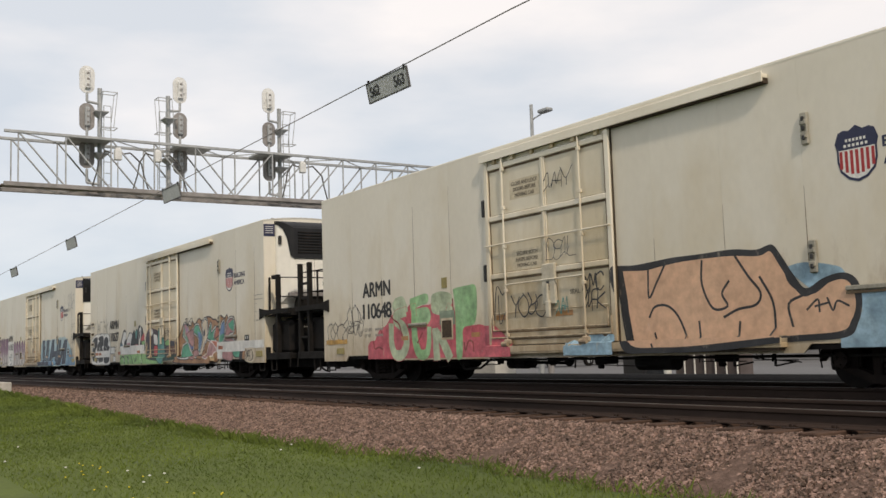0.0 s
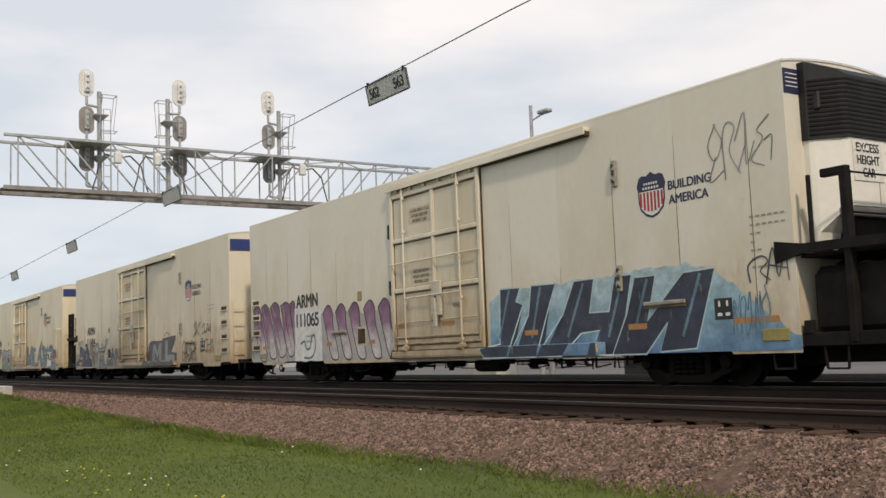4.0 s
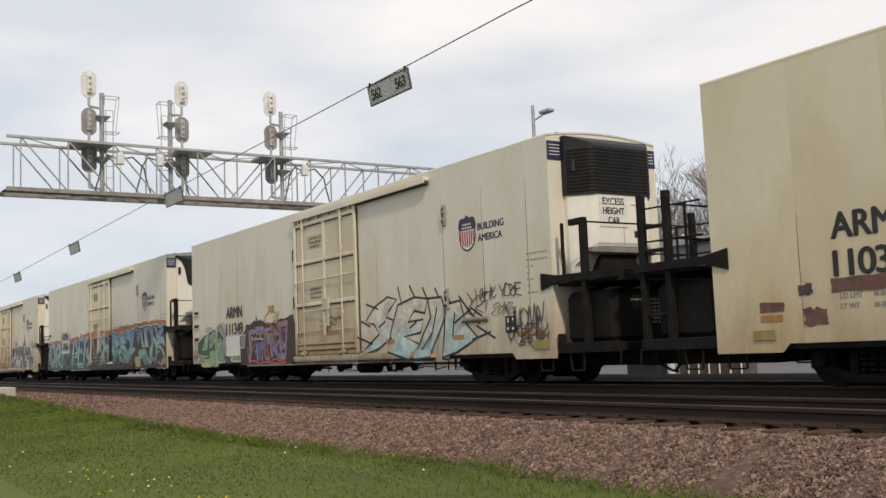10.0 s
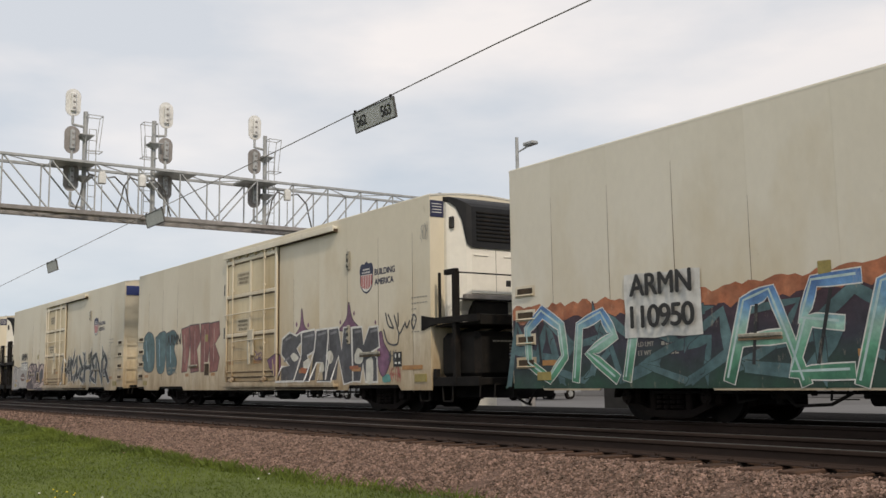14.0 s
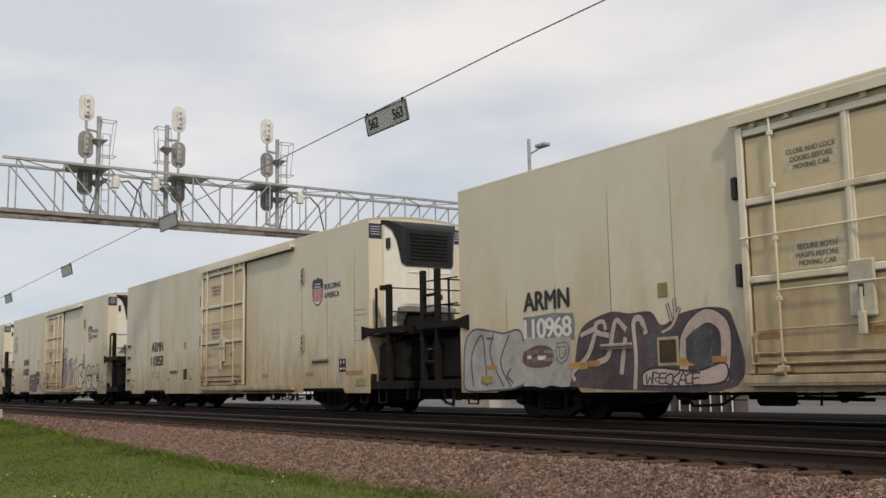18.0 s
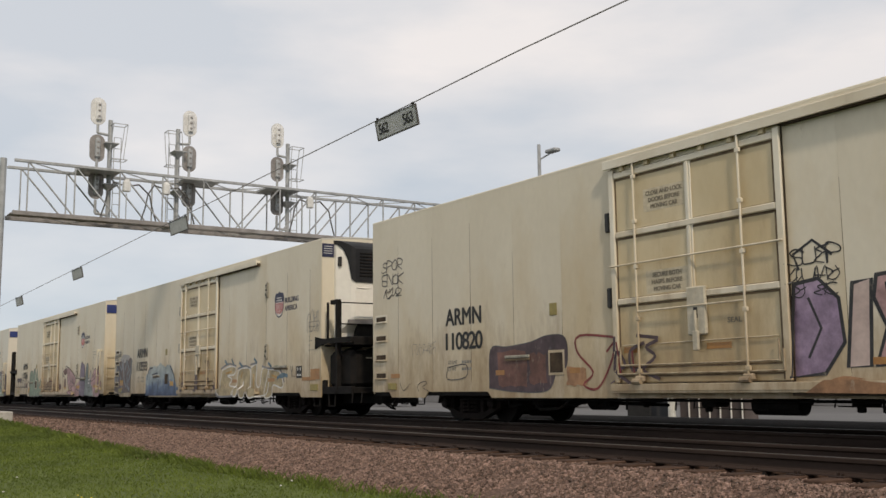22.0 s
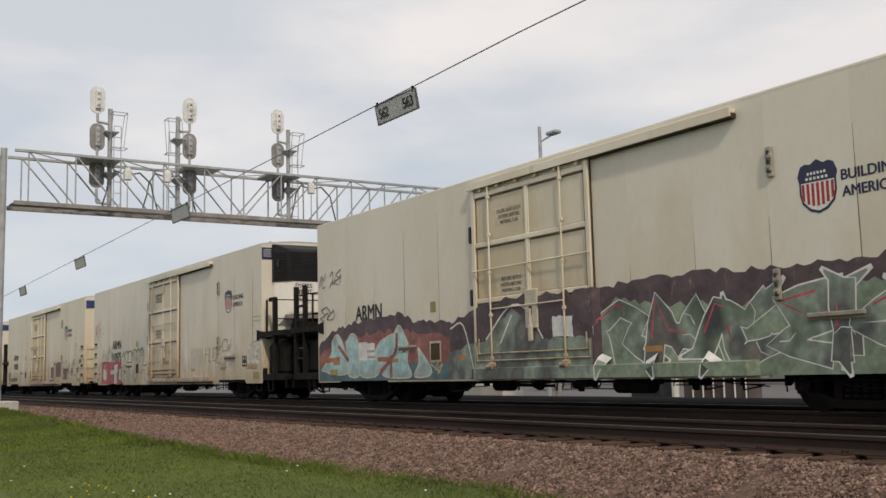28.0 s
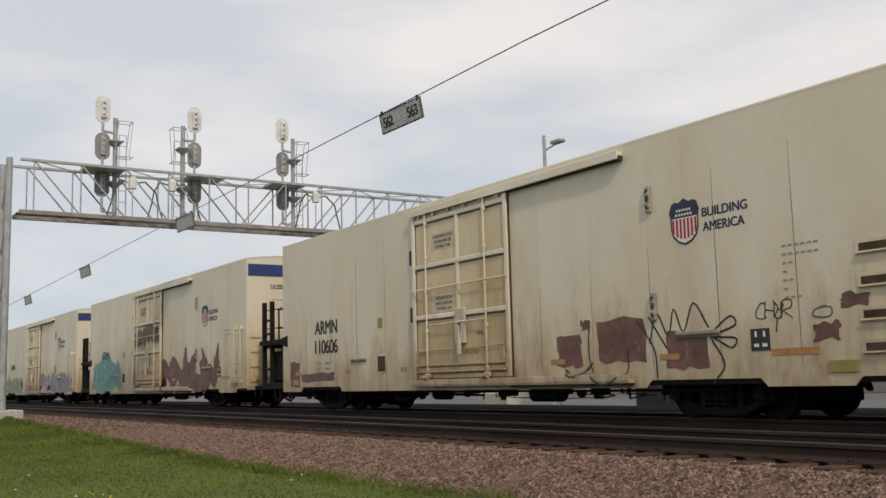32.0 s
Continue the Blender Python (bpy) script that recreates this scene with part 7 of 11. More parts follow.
    s.patch(4.92, 8.37, 0.99, 1.34, "white", 8, 0.008)
    s.patch(4.60, 5.01, 0.99, 1.11, "rust", 9, 0.006)
    s.patch(7.38, 7.78, 1.01, 1.12, "rust", 10, 0.006)
    s.patch(1.03, 1.44, 0.99, 1.12, "rust", 11, 0.006)
    s.patch(1.53, 1.96, 0.99, 1.10, "rust", 12, 0.006)
    s.shape([(8.86, 1.61), (9.23, 1.93), (10.03, 1.91), (10.59, 1.77), (11.18, 1.45), (12.62, 1.33), (12.62, 0.73), (9.08, 0.79)], "deep", None, 0.010, "dark teal sprayed shapes across the door")
    s.shape([(10.48, 1.92), (10.99, 1.81), (11.23, 0.92), (10.99, 0.57), (10.4, 0.8)], "teal", "black", 0.015)
    s.shape([(9.89, 1.74), (10.33, 1.64), (10.37, 1.31), (9.95, 1.36)], "white", "black", 0.012)
    s.shape([(9.95, 1.25), (10.33, 1.25), (10.32, 0.91), (9.95, 0.92)], "red", None, 0.030)
    s.shape([(11.27, 1.4), (11.64, 1.47), (11.84, 1.37), (11.74, 1.25), (11.34, 1.25)], "green", "black", 0.014)
    s.shape([(11.45, 1.19), (12.77, 1.2), (12.71, 0.91), (11.49, 0.95)], "brown", None, 0.030)
    s.shape([(9.3, 1.89), (9.57, 1.98), (9.83, 1.82), (9.62, 1.64)], "white", "black", 0.012)
    s.tag("65 41", 11.15, 11.76, 1.56, 1.91, "black", 0.020, 13)
    s.shape([(12.57, 0.73), (12.61, 1.48), (12.88, 1.79), (13.21, 2.03), (13.86, 1.9), (14.01, 2.06), (14.28, 1.94), (14.7, 2.12), (15.0, 2.04), (15.47, 2.14), (15.83, 2.12), (16.06, 2.04), (16.32, 2.02), (16.61, 1.91), (16.76, 2.13), (17.12, 2.03), (17.35, 2.13), (17.47, 1.99), (17.79, 2.05), (18.01, 1.94), (18.04, 1.22), (16.47, 1.14), (16.36, 0.57), (12.67, 0.58)], "umber", "black", 0.025, "tangled teal, pink and orange letters with black edges")
    s.glyph([(13.0, 1.57), (13.18, 1.99), (13.48, 1.94), (13.76, 1.62), (14.08, 1.77), (14.17, 1.14), (13.93, 0.96), (14.05, 0.74), (12.87, 0.79), (13.04, 1.19), (13.43, 1.32)], "carnival", "white", 0.050, 0.016)
    s.shape([(13.02, 1.22), (13.53, 1.3), (13.79, 1.03), (14.05, 0.77), (12.89, 0.8)], "seagreen", "white", 0.012)
    s.shape([(13.37, 1.6), (14.08, 1.74), (14.16, 1.2), (13.81, 1.22)], "mauve", "black", 0.012)
    s.glyph([(14.16, 1.61), (14.25, 1.88), (14.6, 1.93), (14.78, 1.78), (15.02, 1.51), (14.99, 1.17), (14.76, 0.86), (14.62, 1.06), (14.64, 1.41), (14.39, 1.55)], "seagreen", "white", 0.050, 0.016)
    s.shape([(14.58, 1.67), (14.92, 1.56), (14.96, 1.2), (14.76, 0.93), (14.68, 1.3)], "azure", None, 0.030)
    s.glyph([(14.95, 1.94), (15.31, 2.1), (15.55, 1.95), (15.5, 1.38), (15.24, 1.2), (14.96, 0.8), (14.7, 0.8), (14.97, 1.21), (15.11, 1.58)], "cream", "white", 0.050, 0.016)
    s.shape([(15.14, 1.63), (15.29, 1.74), (15.3, 1.53), (15.17, 1.48)], "smoke", None, 0.030)
    s.glyph([(15.49, 1.36), (15.77, 1.87), (15.93, 1.87), (15.91, 1.63), (16.32, 1.78), (16.14, 1.44), (16.49, 1.21), (16.34, 1.1), (15.88, 1.28)], "seagreen", "white", 0.050, 0.016)
    s.shape([(16.27, 1.56), (16.38, 1.77), (16.61, 1.7), (16.59, 1.48), (16.21, 1.38)], "coral", "black", 0.020)
    s.shape([(15.88, 1.32), (16.48, 1.26), (16.38, 1.07), (15.95, 1.17)], "coral", "white", 0.010)
    s.glyph([(16.7, 1.65), (16.9, 1.91), (17.14, 1.92), (17.12, 1.5), (16.91, 1.23), (16.63, 1.25)], "azure", "white", 0.050, 0.016)
    s.shape([(16.67, 1.47), (17.07, 1.5), (16.91, 1.24), (16.63, 1.25)], "seagreen", None, 0.030)
    s.glyph([(17.14, 1.48), (17.38, 1.91), (17.66, 2.03), (17.95, 1.95), (17.94, 1.54), (17.56, 1.47), (17.96, 1.28), (17.92, 1.2), (17.12, 1.25)], "mauve", "white", 0.050, 0.016)
    s.shape([(17.44, 1.82), (17.91, 1.94), (17.91, 1.6), (17.63, 1.67)], "seagreen", None, 0.030)
    s.shape([(15.4, 0.77), (15.8, 1.27), (16.39, 0.99), (16.08, 0.88), (15.83, 0.7)], "mauve", "white", 0.014)
    s.shape([(14.16, 1.02), (14.61, 1.0), (14.59, 0.7), (14.14, 0.74)], "mauve", "black", 0.014)
    s.shape([(14.85, 0.72), (15.21, 1.04), (15.39, 0.71)], "umber", "black", 0.014)
    s.lines([[(13.49, 2.14), (13.53, 1.94), (13.73, 2.08), (13.87, 1.98)], [(13.3, 2.15), (13.5, 2.17), (13.38, 2.01), (13.67, 1.86)], [(13.83, 2.14), (14.02, 2.15), (13.96, 2.0)]], "black", 0.018)
    s.shape([(16.96, 0.95), (17.71, 0.96), (17.76, 0.62), (16.94, 0.7)], "mauve", "black", 0.014)
    s.shape([(17.83, 0.97), (18.5, 0.98), (18.43, 0.74), (17.93, 0.75)], "seagreen", "black", 0.014)
    s.shape([(18.45, 0.97), (18.69, 0.97), (18.6, 0.66), (18.36, 0.68)], "black", None, 0.030)
    s.shape([(18.69, 0.96), (18.92, 0.97), (18.87, 0.69), (18.63, 0.69)], "umber", None, 0.030)
    s.patch(16.42, 18.84, 0.91, 1.25, "white", 14, 0.008)
    s.patch(16.46, 16.90, 0.69, 0.99, "white", 15, 0.008)
    s.patch(16.54, 16.95, 1.00, 1.12, "rust", 16, 0.006)
    s.patch(18.95, 19.35, 1.05, 1.16, "rust", 17, 0.006)
    s.patch(19.50, 19.86, 1.05, 1.16, "rust", 18, 0.006)
    s.patch(18.7, 20.35, 1.0, 1.24, "white", 19, 0.01)
    s.shape([(18.86, 0.96), (19.56, 0.98), (19.55, 0.6), (18.89, 0.6)], "cream", None, 0.030)
    s.tag("268C4", 18.88, 19.53, 0.60, 0.98, "black", 0.034, 20)

    s = S[2]
    s.field([(0.1, 1.75), (2, 1.85), (4.8, 1.8), (8.8, 1.85)], 0.62, "haze", 0.10, 1)
    s.shape([(0.2, 2.25), (0.54, 2.34), (0.8, 2.15), (0.9, 1.76), (1.06, 1.28), (1.18, 0.7), (0.76, 0.68), (0.58, 1.07), (0.31, 1.61)], "grape", "black", 0.02, "purple letters that pale towards the foot")
    s.shape([(0.82, 2.29), (1.13, 2.37), (1.43, 2.18), (1.59, 1.8), (1.74, 1.33), (1.9, 0.79), (1.5, 0.74), (1.27, 1.16), (1.04, 1.65)], "grape", "black", 0.02, "purple letters that pale towards the foot")
    s.shape([(1.49, 2.26), (1.83, 2.39), (2.14, 2.24), (2.2, 1.88), (2.42, 1.45), (2.61, 0.89), (2.14, 0.76), (1.89, 1.21), (1.72, 1.69)], "grape", "black", 0.02, "purple letters that pale towards the foot")
    s.shape([(2.25, 2.27), (2.63, 2.35), (2.87, 2.2), (2.94, 1.84), (3.11, 1.4), (3.21, 0.93), (2.83, 0.76), (2.55, 1.2), (2.4, 1.73)], "grape", "black", 0.02, "purple letters that pale towards the foot")
    s.shape([(2.88, 2.29), (3.17, 2.34), (3.26, 1.99), (3.29, 1.65), (3.43, 1.06), (3.17, 0.99), (3.03, 1.67)], "grape", "black", 0.02, "purple letters that pale towards the foot")
    s.lines([[(0.32, 2.1), (0.61, 1.59), (0.82, 0.91)], [(0.47, 1.89), (0.72, 2.06)], [(0.99, 2.22), (1.2, 1.73), (1.44, 0.98)], [(1.24, 1.55), (1.46, 1.9)], [(1.72, 2.24), (1.91, 1.68), (2.24, 0.95)], [(2.01, 1.49), (1.99, 1.94)], [(2.46, 2.25), (2.63, 1.71), (2.93, 1.01)], [(2.67, 1.53), (2.61, 2.06)], [(0.21, 1.52), (-0.03, 1.14), (0.21, 0.74)], [(1.25, 0.9), (1.1, 0.58)], [(1.95, 0.87), (2.04, 0.61)], [(2.66, 0.8), (2.71, 0.57)]], "dusk", 0.016)
    s.lines([[(0.4, 2.21), (0.66, 1.73)], [(0.93, 2.28), (1.11, 1.93)], [(1.61, 2.3), (1.84, 1.96)], [(2.39, 2.27), (2.53, 1.93)]], "blush", 0.014)
    s.patch(3.2, 4.9, 0.62, 2.12, "white", 3, 0.03)
    s.lines([[(3.58, 1.1), (3.82, 1.17), (3.94, 0.96), (4.17, 0.99), (4.28, 1.26), (4.46, 1.32), (4.48, 0.93), (4.23, 0.71), (3.78, 0.71)]], "deepteal", 0.03)
    s.shape([(5.00, 1.9), (5.30, 2.1), (5.55, 1.95), (5.60, 1.5), (5.80, 1.0), (5.85, 0.66), (5.50, 0.68), (5.30, 1.1)], "grape", "black", 0.02, "purple letters that pale towards the foot")
    s.shape([(5.75, 1.9), (6.05, 2.1), (6.30, 1.95), (6.35, 1.5), (6.55, 1.0), (6.60, 0.66), (6.25, 0.68), (6.05, 1.1)], "grape", "black", 0.02, "purple letters that pale towards the foot")
    s.shape([(6.50, 1.9), (6.80, 2.1), (7.05, 1.95), (7.10, 1.5), (7.30, 1.0), (7.35, 0.66), (7.00, 0.68), (6.80, 1.1)], "grape", "black", 0.02, "purple letters that pale towards the foot")
    s.shape([(7.30, 1.9), (7.60, 2.1), (7.85, 1.95), (7.90, 1.5), (8.10, 1.0), (8.15, 0.66), (7.80, 0.68), (7.60, 1.1)], "grape", "black", 0.02, "purple letters that pale towards the foot")
    s.shape([(8.05, 1.9), (8.35, 2.1), (8.60, 1.95), (8.65, 1.5), (8.85, 1.0), (8.90, 0.66), (8.55, 0.68), (8.35, 1.1)], "grape", "black", 0.02, "purple letters that pale towards the foot")
    s.field([(12.75, 1.75), (13.2, 1.95), (15, 1.95), (18.3, 2.05), (18.8, 1.9), (19.4, 1.5), (20.38, 0.75)], 0.58, "fade", 0.04, 4)
    s.shape([(13.13, 1.98), (13.79, 1.97), (13.65, 1.69), (13.88, 1.61), (13.49, 0.57), (12.7, 0.57), (12.56, 0.76), (13.06, 0.85)], "navy", "ice", 0.016, "dark slanted block letters on pale blue", sharp=True)
    s.shape([(14.16, 1.98), (14.91, 1.97), (14.73, 1.61), (14.44, 0.57), (13.52, 0.57), (14.04, 1.39)], "navy", "ice", 0.016, "dark slanted block letters on pale blue", sharp=True)
    s.shape([(15.45, 1.97), (16.01, 1.97), (15.85, 1.35), (16.37, 1.35), (16.56, 1.97), (16.99, 1.96), (16.77, 1.15), (16.46, 0.57), (15.92, 0.57), (16.1, 1.02), (15.59, 0.98), (15.2, 0.57), (14.44, 0.57), (15.09, 1.35)], "navy", "ice", 0.016, "dark slanted block letters on pale blue", sharp=True)
    s.shape([(17.05, 1.91), (17.56, 1.9), (17.32, 1.13), (17.85, 1.61), (18.19, 1.9), (18.87, 1.92), (18.74, 1.54), (18.4, 0.64), (17.58, 0.6), (17.79, 1.09), (17.26, 0.57), (16.41, 0.57), (16.82, 1.28)], "navy", "ice", 0.016, "dark slanted block letters on pale blue", sharp=True)
    s.lines([[(13.43, 1.92), (13.07, 0.99)], [(14.44, 1.91), (14.13, 0.96)], [(15.7, 1.89), (15.22, 0.94)], [(16.74, 1.9), (16.34, 0.91)], [(17.35, 1.84), (17.02, 1.02)], [(18.55, 1.84), (18.12, 0.86)]], "slate", 0.03)
    s.tag("12467", 19.2, 19.9, 0.75, 1.5, "slate", 0.03, 6)
    s.tag("7245", 18.9, 20.1, 3.3, 4.3, "grey", 0.024, 7)
    s.tag("26", 19.6, 20.3, 1.6, 2.1, "smoke", 0.030, 8)

    s = S[3]
    s.field([(0.05, 1.2), (1.5, 1.5), (3, 1.4), (4.0, 1.35), (4.6, 0.9)], 0.58, "grime", 0.14, 1)
    s.tag("26153", 0.53, 1.54, 1.56, 1.94, "black", 0.030, 2)
    s.tag("624681", 2.67, 3.59, 0.66, 1.77, "black", 0.035, 3)
    s.shape([(0.03, 0.67), (0.03, 0.88), (0.51, 1.04), (0.78, 1.2), (0.75, 1.55), (1.16, 1.66), (1.4, 1.56), (1.56, 1.56), (1.81, 1.42), (2.0, 1.57), (2.36, 1.61), (2.56, 1.37), (2.77, 1.27), (2.59, 1.12), (2.95, 1.04), (3.07, 0.85), (2.99, 0.61)], "navy", "cream", 0.018, "dark navy letters with a thin pale outline")
    s.lines([[(1.4, 1.56), (1.41, 0.91), (1.32, 0.71)], [(1.91, 0.99), (1.99, 1.21), (2.15, 1.2), (2.1, 0.98)], [(1.04, 1.36), (1.07, 1.12)]], "cream", 0.014)
    s.shape([(1.81, 1.68), (1.97, 1.76), (2.19, 1.7), (2.14, 1.59), (1.86, 1.58)], "black", None, 0.030)
    s.stroke([[(3.75, 1.21), (3.75, 1.57), (4.08, 1.65), (4.26, 1.39), (3.97, 1.16), (4.26, 0.81), (4.32, 0.61)], [(4.6, 1.42), (4.46, 1.03), (4.53, 0.62), (4.84, 1.13), (4.95, 0.61)], [(5.4, 1.54), (5.05, 1.09), (5.25, 0.64), (5.69, 0.7), (6.07, 0.83)], [(4.35, 1.38), (4.93, 1.4), (5.33, 1.48)], [(4.82, 1.63), (4.84, 1.44)]], "pewter", "black", 0.130, 0.025, "sage", True)
    s.lines([[(3.91, 1.41), (4.0, 1.52), (4.09, 1.37)], [(4.18, 1.1), (4.18, 0.7)], [(5.43, 1.15), (5.54, 0.98), (5.4, 0.77)]], "ice", 0.030)
    s.tag("MCK", 5.43, 5.93, 1.60, 1.87, "grey", 0.030, 4)
    s.patch(3.77, 4.02, 0.97, 1.06, "rust", 5, 0.008)
    s.piece("53N8", 5.6, 7.6, 0.6, 1.5, "grey", "black", 0.05, 0.03, 13, shine="ice")
    s.shape([(11.35, 0.6), (11.9, 1.5), (12.1, 1.56), (13.4, 1.54), (13.5, 1.62), (15.0, 1.70), (15.02, 1.62), (14.5, 1.1), (15.1, 1.05), (15.15, 0.62)], "ash", "dusk", 0.02, "flat grey block letters with a dark side", sharp=True)
    s.shape([(12.1, 0.72), (12.35, 1.45), (12.62, 1.46), (12.85, 1.1), (13.1, 1.48), (13.38, 1.48), (13.3, 0.74), (13.02, 0.74), (13.08, 1.12), (12.85, 0.84), (12.6, 1.1), (12.4, 0.72)], "pewter", "dusk", 0.012, "flat grey block letters with a dark side", sharp=True)
    s.shape([(13.75, 0.74), (13.85, 1.55), (14.15, 1.56), (14.08, 1.02), (14.9, 1.02), (14.85, 0.74)], "pewter", "dusk", 0.012, "flat grey block letters with a dark side", sharp=True)
    s.lines([[(13.7, 1.74), (14.0, 1.86), (14.3, 1.76)]], "dusk", 0.014)
    s.tag("268R1", 15.8, 17.3, 0.75, 1.45, "black", 0.032, 4)
    s.tag("5362", 15.9, 17.2, 0.7, 1.1, "black", 0.024, 14)
    s.tag("4K", 17.0, 17.6, 1.6, 2.15, "smoke", 0.035, 5)
    s.tag("46", 17.9, 18.7, 1.6, 2.1, "smoke", 0.035, 6)
    s.tag("DCH4", 17.7, 19.0, 1.05, 1.5, "black", 0.028, 7)

    s = S[4]
    s.shape([(11.67, 1.82), (11.8, 1.96), (12.06, 1.8), (12.14, 1.44), (12.44, 1.45), (12.62, 1.74), (12.83, 1.94), (13.12, 1.92), (13.29, 1.74), (13.35, 1.33), (13.41, 0.96), (12.81, 0.86), (12.12, 0.84), (11.61, 0.92), (11.67, 1.36)], "steel", "black", 0.016, "large blue-grey sprayed letters with thin dark outlines")
    s.shape([(13.07, 1.71), (13.73, 1.83), (14.11, 1.67), (13.73, 1.6), (13.63, 1.46), (13.94, 1.39), (13.7, 1.26), (13.71, 0.99), (14.38, 0.93), (14.45, 0.81), (13.5, 0.81), (13.14, 1.08)], "steel", "black", 0.016, "large blue-grey sprayed letters with thin dark outlines")
    s.shape([(14.37, 0.81), (14.63, 1.36), (14.9, 1.72), (15.23, 1.95), (15.42, 1.71), (15.53, 1.26), (15.87, 1.06), (15.83, 0.77), (15.37, 0.8), (15.09, 1.17), (14.87, 0.97), (14.67, 0.78)], "steel", "black", 0.016, "large blue-grey sprayed letters with thin dark outlines")
    s.shape([(15.68, 1.85), (15.92, 1.93), (16.24, 1.8), (16.51, 1.79), (16.76, 1.61), (16.97, 1.79), (17.14, 1.82), (17.25, 1.59), (17.19, 1.34), (17.36, 0.99), (17.36, 0.72), (16.84, 0.8), (16.4, 0.72), (15.99, 0.76), (15.87, 1.24)], "steel", "black", 0.016, "large blue-grey sprayed letters with thin dark outlines")
    s.shape([(17.32, 1.67), (17.55, 1.83), (17.95, 1.87), (18.37, 1.71), (18.51, 1.49), (18.47, 1.24), (18.72, 1.09), (18.92, 0.85), (18.84, 0.57), (17.88, 0.57), (17.46, 0.72), (17.4, 1.16)], "steel", "black", 0.016, "large blue-grey sprayed letters with thin dark outlines")
    s.lines([[(11.86, 1.79), (11.88, 1.24), (12.34, 1.0), (12.92, 1.19)], [(12.45, 1.45), (12.78, 1.41)], [(13.26, 1.59), (13.38, 1.17), (13.89, 1.05)], [(14.95, 1.48), (15.19, 1.75), (15.25, 1.27)], [(15.07, 1.38), (14.87, 1.3)], [(16.08, 1.73), (16.1, 1.23), (16.41, 0.86)], [(16.43, 1.74), (16.57, 1.38), (16.95, 1.44)], [(16.15, 1.14), (16.5, 1.21), (16.76, 1.02)], [(17.6, 1.73), (18.03, 1.73), (18.34, 1.51)], [(17.62, 1.4), (18.06, 0.96), (18.59, 0.86)], [(17.76, 0.81), (18.32, 0.75)]], "dusk", 0.016)
    s.lines([[(13.69, 1.31), (14.07, 1.54), (14.33, 1.32)], [(14.67, 1.31), (15.02, 1.57)], [(14.02, 0.89), (14.72, 1.11)]], "white", 0.012)
    s.patch(18.3, 19.3, 1.15, 1.62, "brown", 3)
    s.patch(16.9, 17.85, 0.75, 1.50, "white", 4, 0.01)
    s.patch(17.05, 17.4, 1.10, 1.42, "smoke", 14, 0.01)
    s.patch(17.5, 17.68, 1.05, 1.2, "red", 15, 0.01)
    s.shape([(3.82, 0.57), (3.76, 1.38), (4.09, 1.83), (4.88, 1.86), (5.42, 1.76), (6.1, 1.87), (6.76, 1.77), (7.11, 1.43), (6.94, 0.57)], "mossgrey", "dusk", 0.035, "grey block of letters that fades to green")
    s.lines([[(4.25, 1.7), (4.34, 1.21), (4.17, 0.64)], [(5.0, 1.73), (4.86, 1.19), (5.07, 0.57)], [(5.38, 1.26), (5.57, 0.71)], [(5.94, 1.77), (5.7, 1.48)], [(6.37, 1.67), (6.54, 1.21), (6.35, 0.57)], [(4.52, 1.4), (5.29, 1.41)], [(4.55, 1.78), (4.73, 1.53)], [(6.77, 1.55), (6.82, 0.68)]], "dusk", 0.032)
    s.lines([[(5.18, 1.65), (5.03, 0.72)], [(6.57, 1.57), (6.73, 1.29), (6.56, 0.6)], [(4.38, 1.74), (4.53, 1.45)], [(5.57, 0.8), (6.0, 0.57)]], "white", 0.012)
    s.patch(5.72, 6.24, 1.10, 1.54, "brown", 8, 0.010)
    s.patch(2.17, 3.28, 1.36, 1.57, "brown", 9, 0.012)
    s.patch(1.61, 1.84, 1.36, 1.52, "dusk", 10, 0.020)
    s.patch(0.89, 1.34, 1.14, 1.29, "brown", 11, 0.010)
    s.patch(1.69, 2.09, 0.91, 1.16, "brown", 12, 0.030)
    s.patch(7.13, 7.43, 0.62, 0.97, "brown", 13, 0.030)

    s = S[5]
    s.shape([(13.39, 1.93), (14.04, 2.14), (14.47, 2.05), (14.11, 1.81), (13.94, 1.65), (14.45, 1.51), (14.2, 1.14), (13.53, 0.88), (12.84, 0.7), (13.08, 1.01), (13.57, 1.24), (13.34, 1.49), (12.89, 1.59)], "frost", "black", 0.03, "pale blue arrowed letters with black outlines", sharp=True)
    s.shape([(14.52, 1.91), (15.29, 2.05), (15.87, 1.98), (15.73, 1.65), (15.27, 1.73), (14.97, 1.48), (15.65, 1.51), (15.52, 1.21), (14.77, 1.14), (15.43, 0.95), (15.22, 0.59), (14.24, 0.79), (14.15, 1.29)], "frost", "black", 0.03, "pale blue arrowed letters with black outlines", sharp=True)
    s.shape([(15.87, 1.98), (16.45, 1.98), (16.62, 1.58), (16.32, 1.19), (16.11, 0.63), (15.45, 0.59), (15.58, 1.11), (15.97, 1.53)], "frost", "black", 0.03, "pale blue arrowed letters with black outlines", sharp=True)
    s.shape([(16.6, 1.8), (17.19, 1.85), (17.38, 1.35), (17.82, 1.02), (17.42, 0.87), (17.0, 0.72), (16.41, 0.62), (16.52, 1.18)], "frost", "black", 0.03, "pale blue arrowed letters with black outlines", sharp=True)
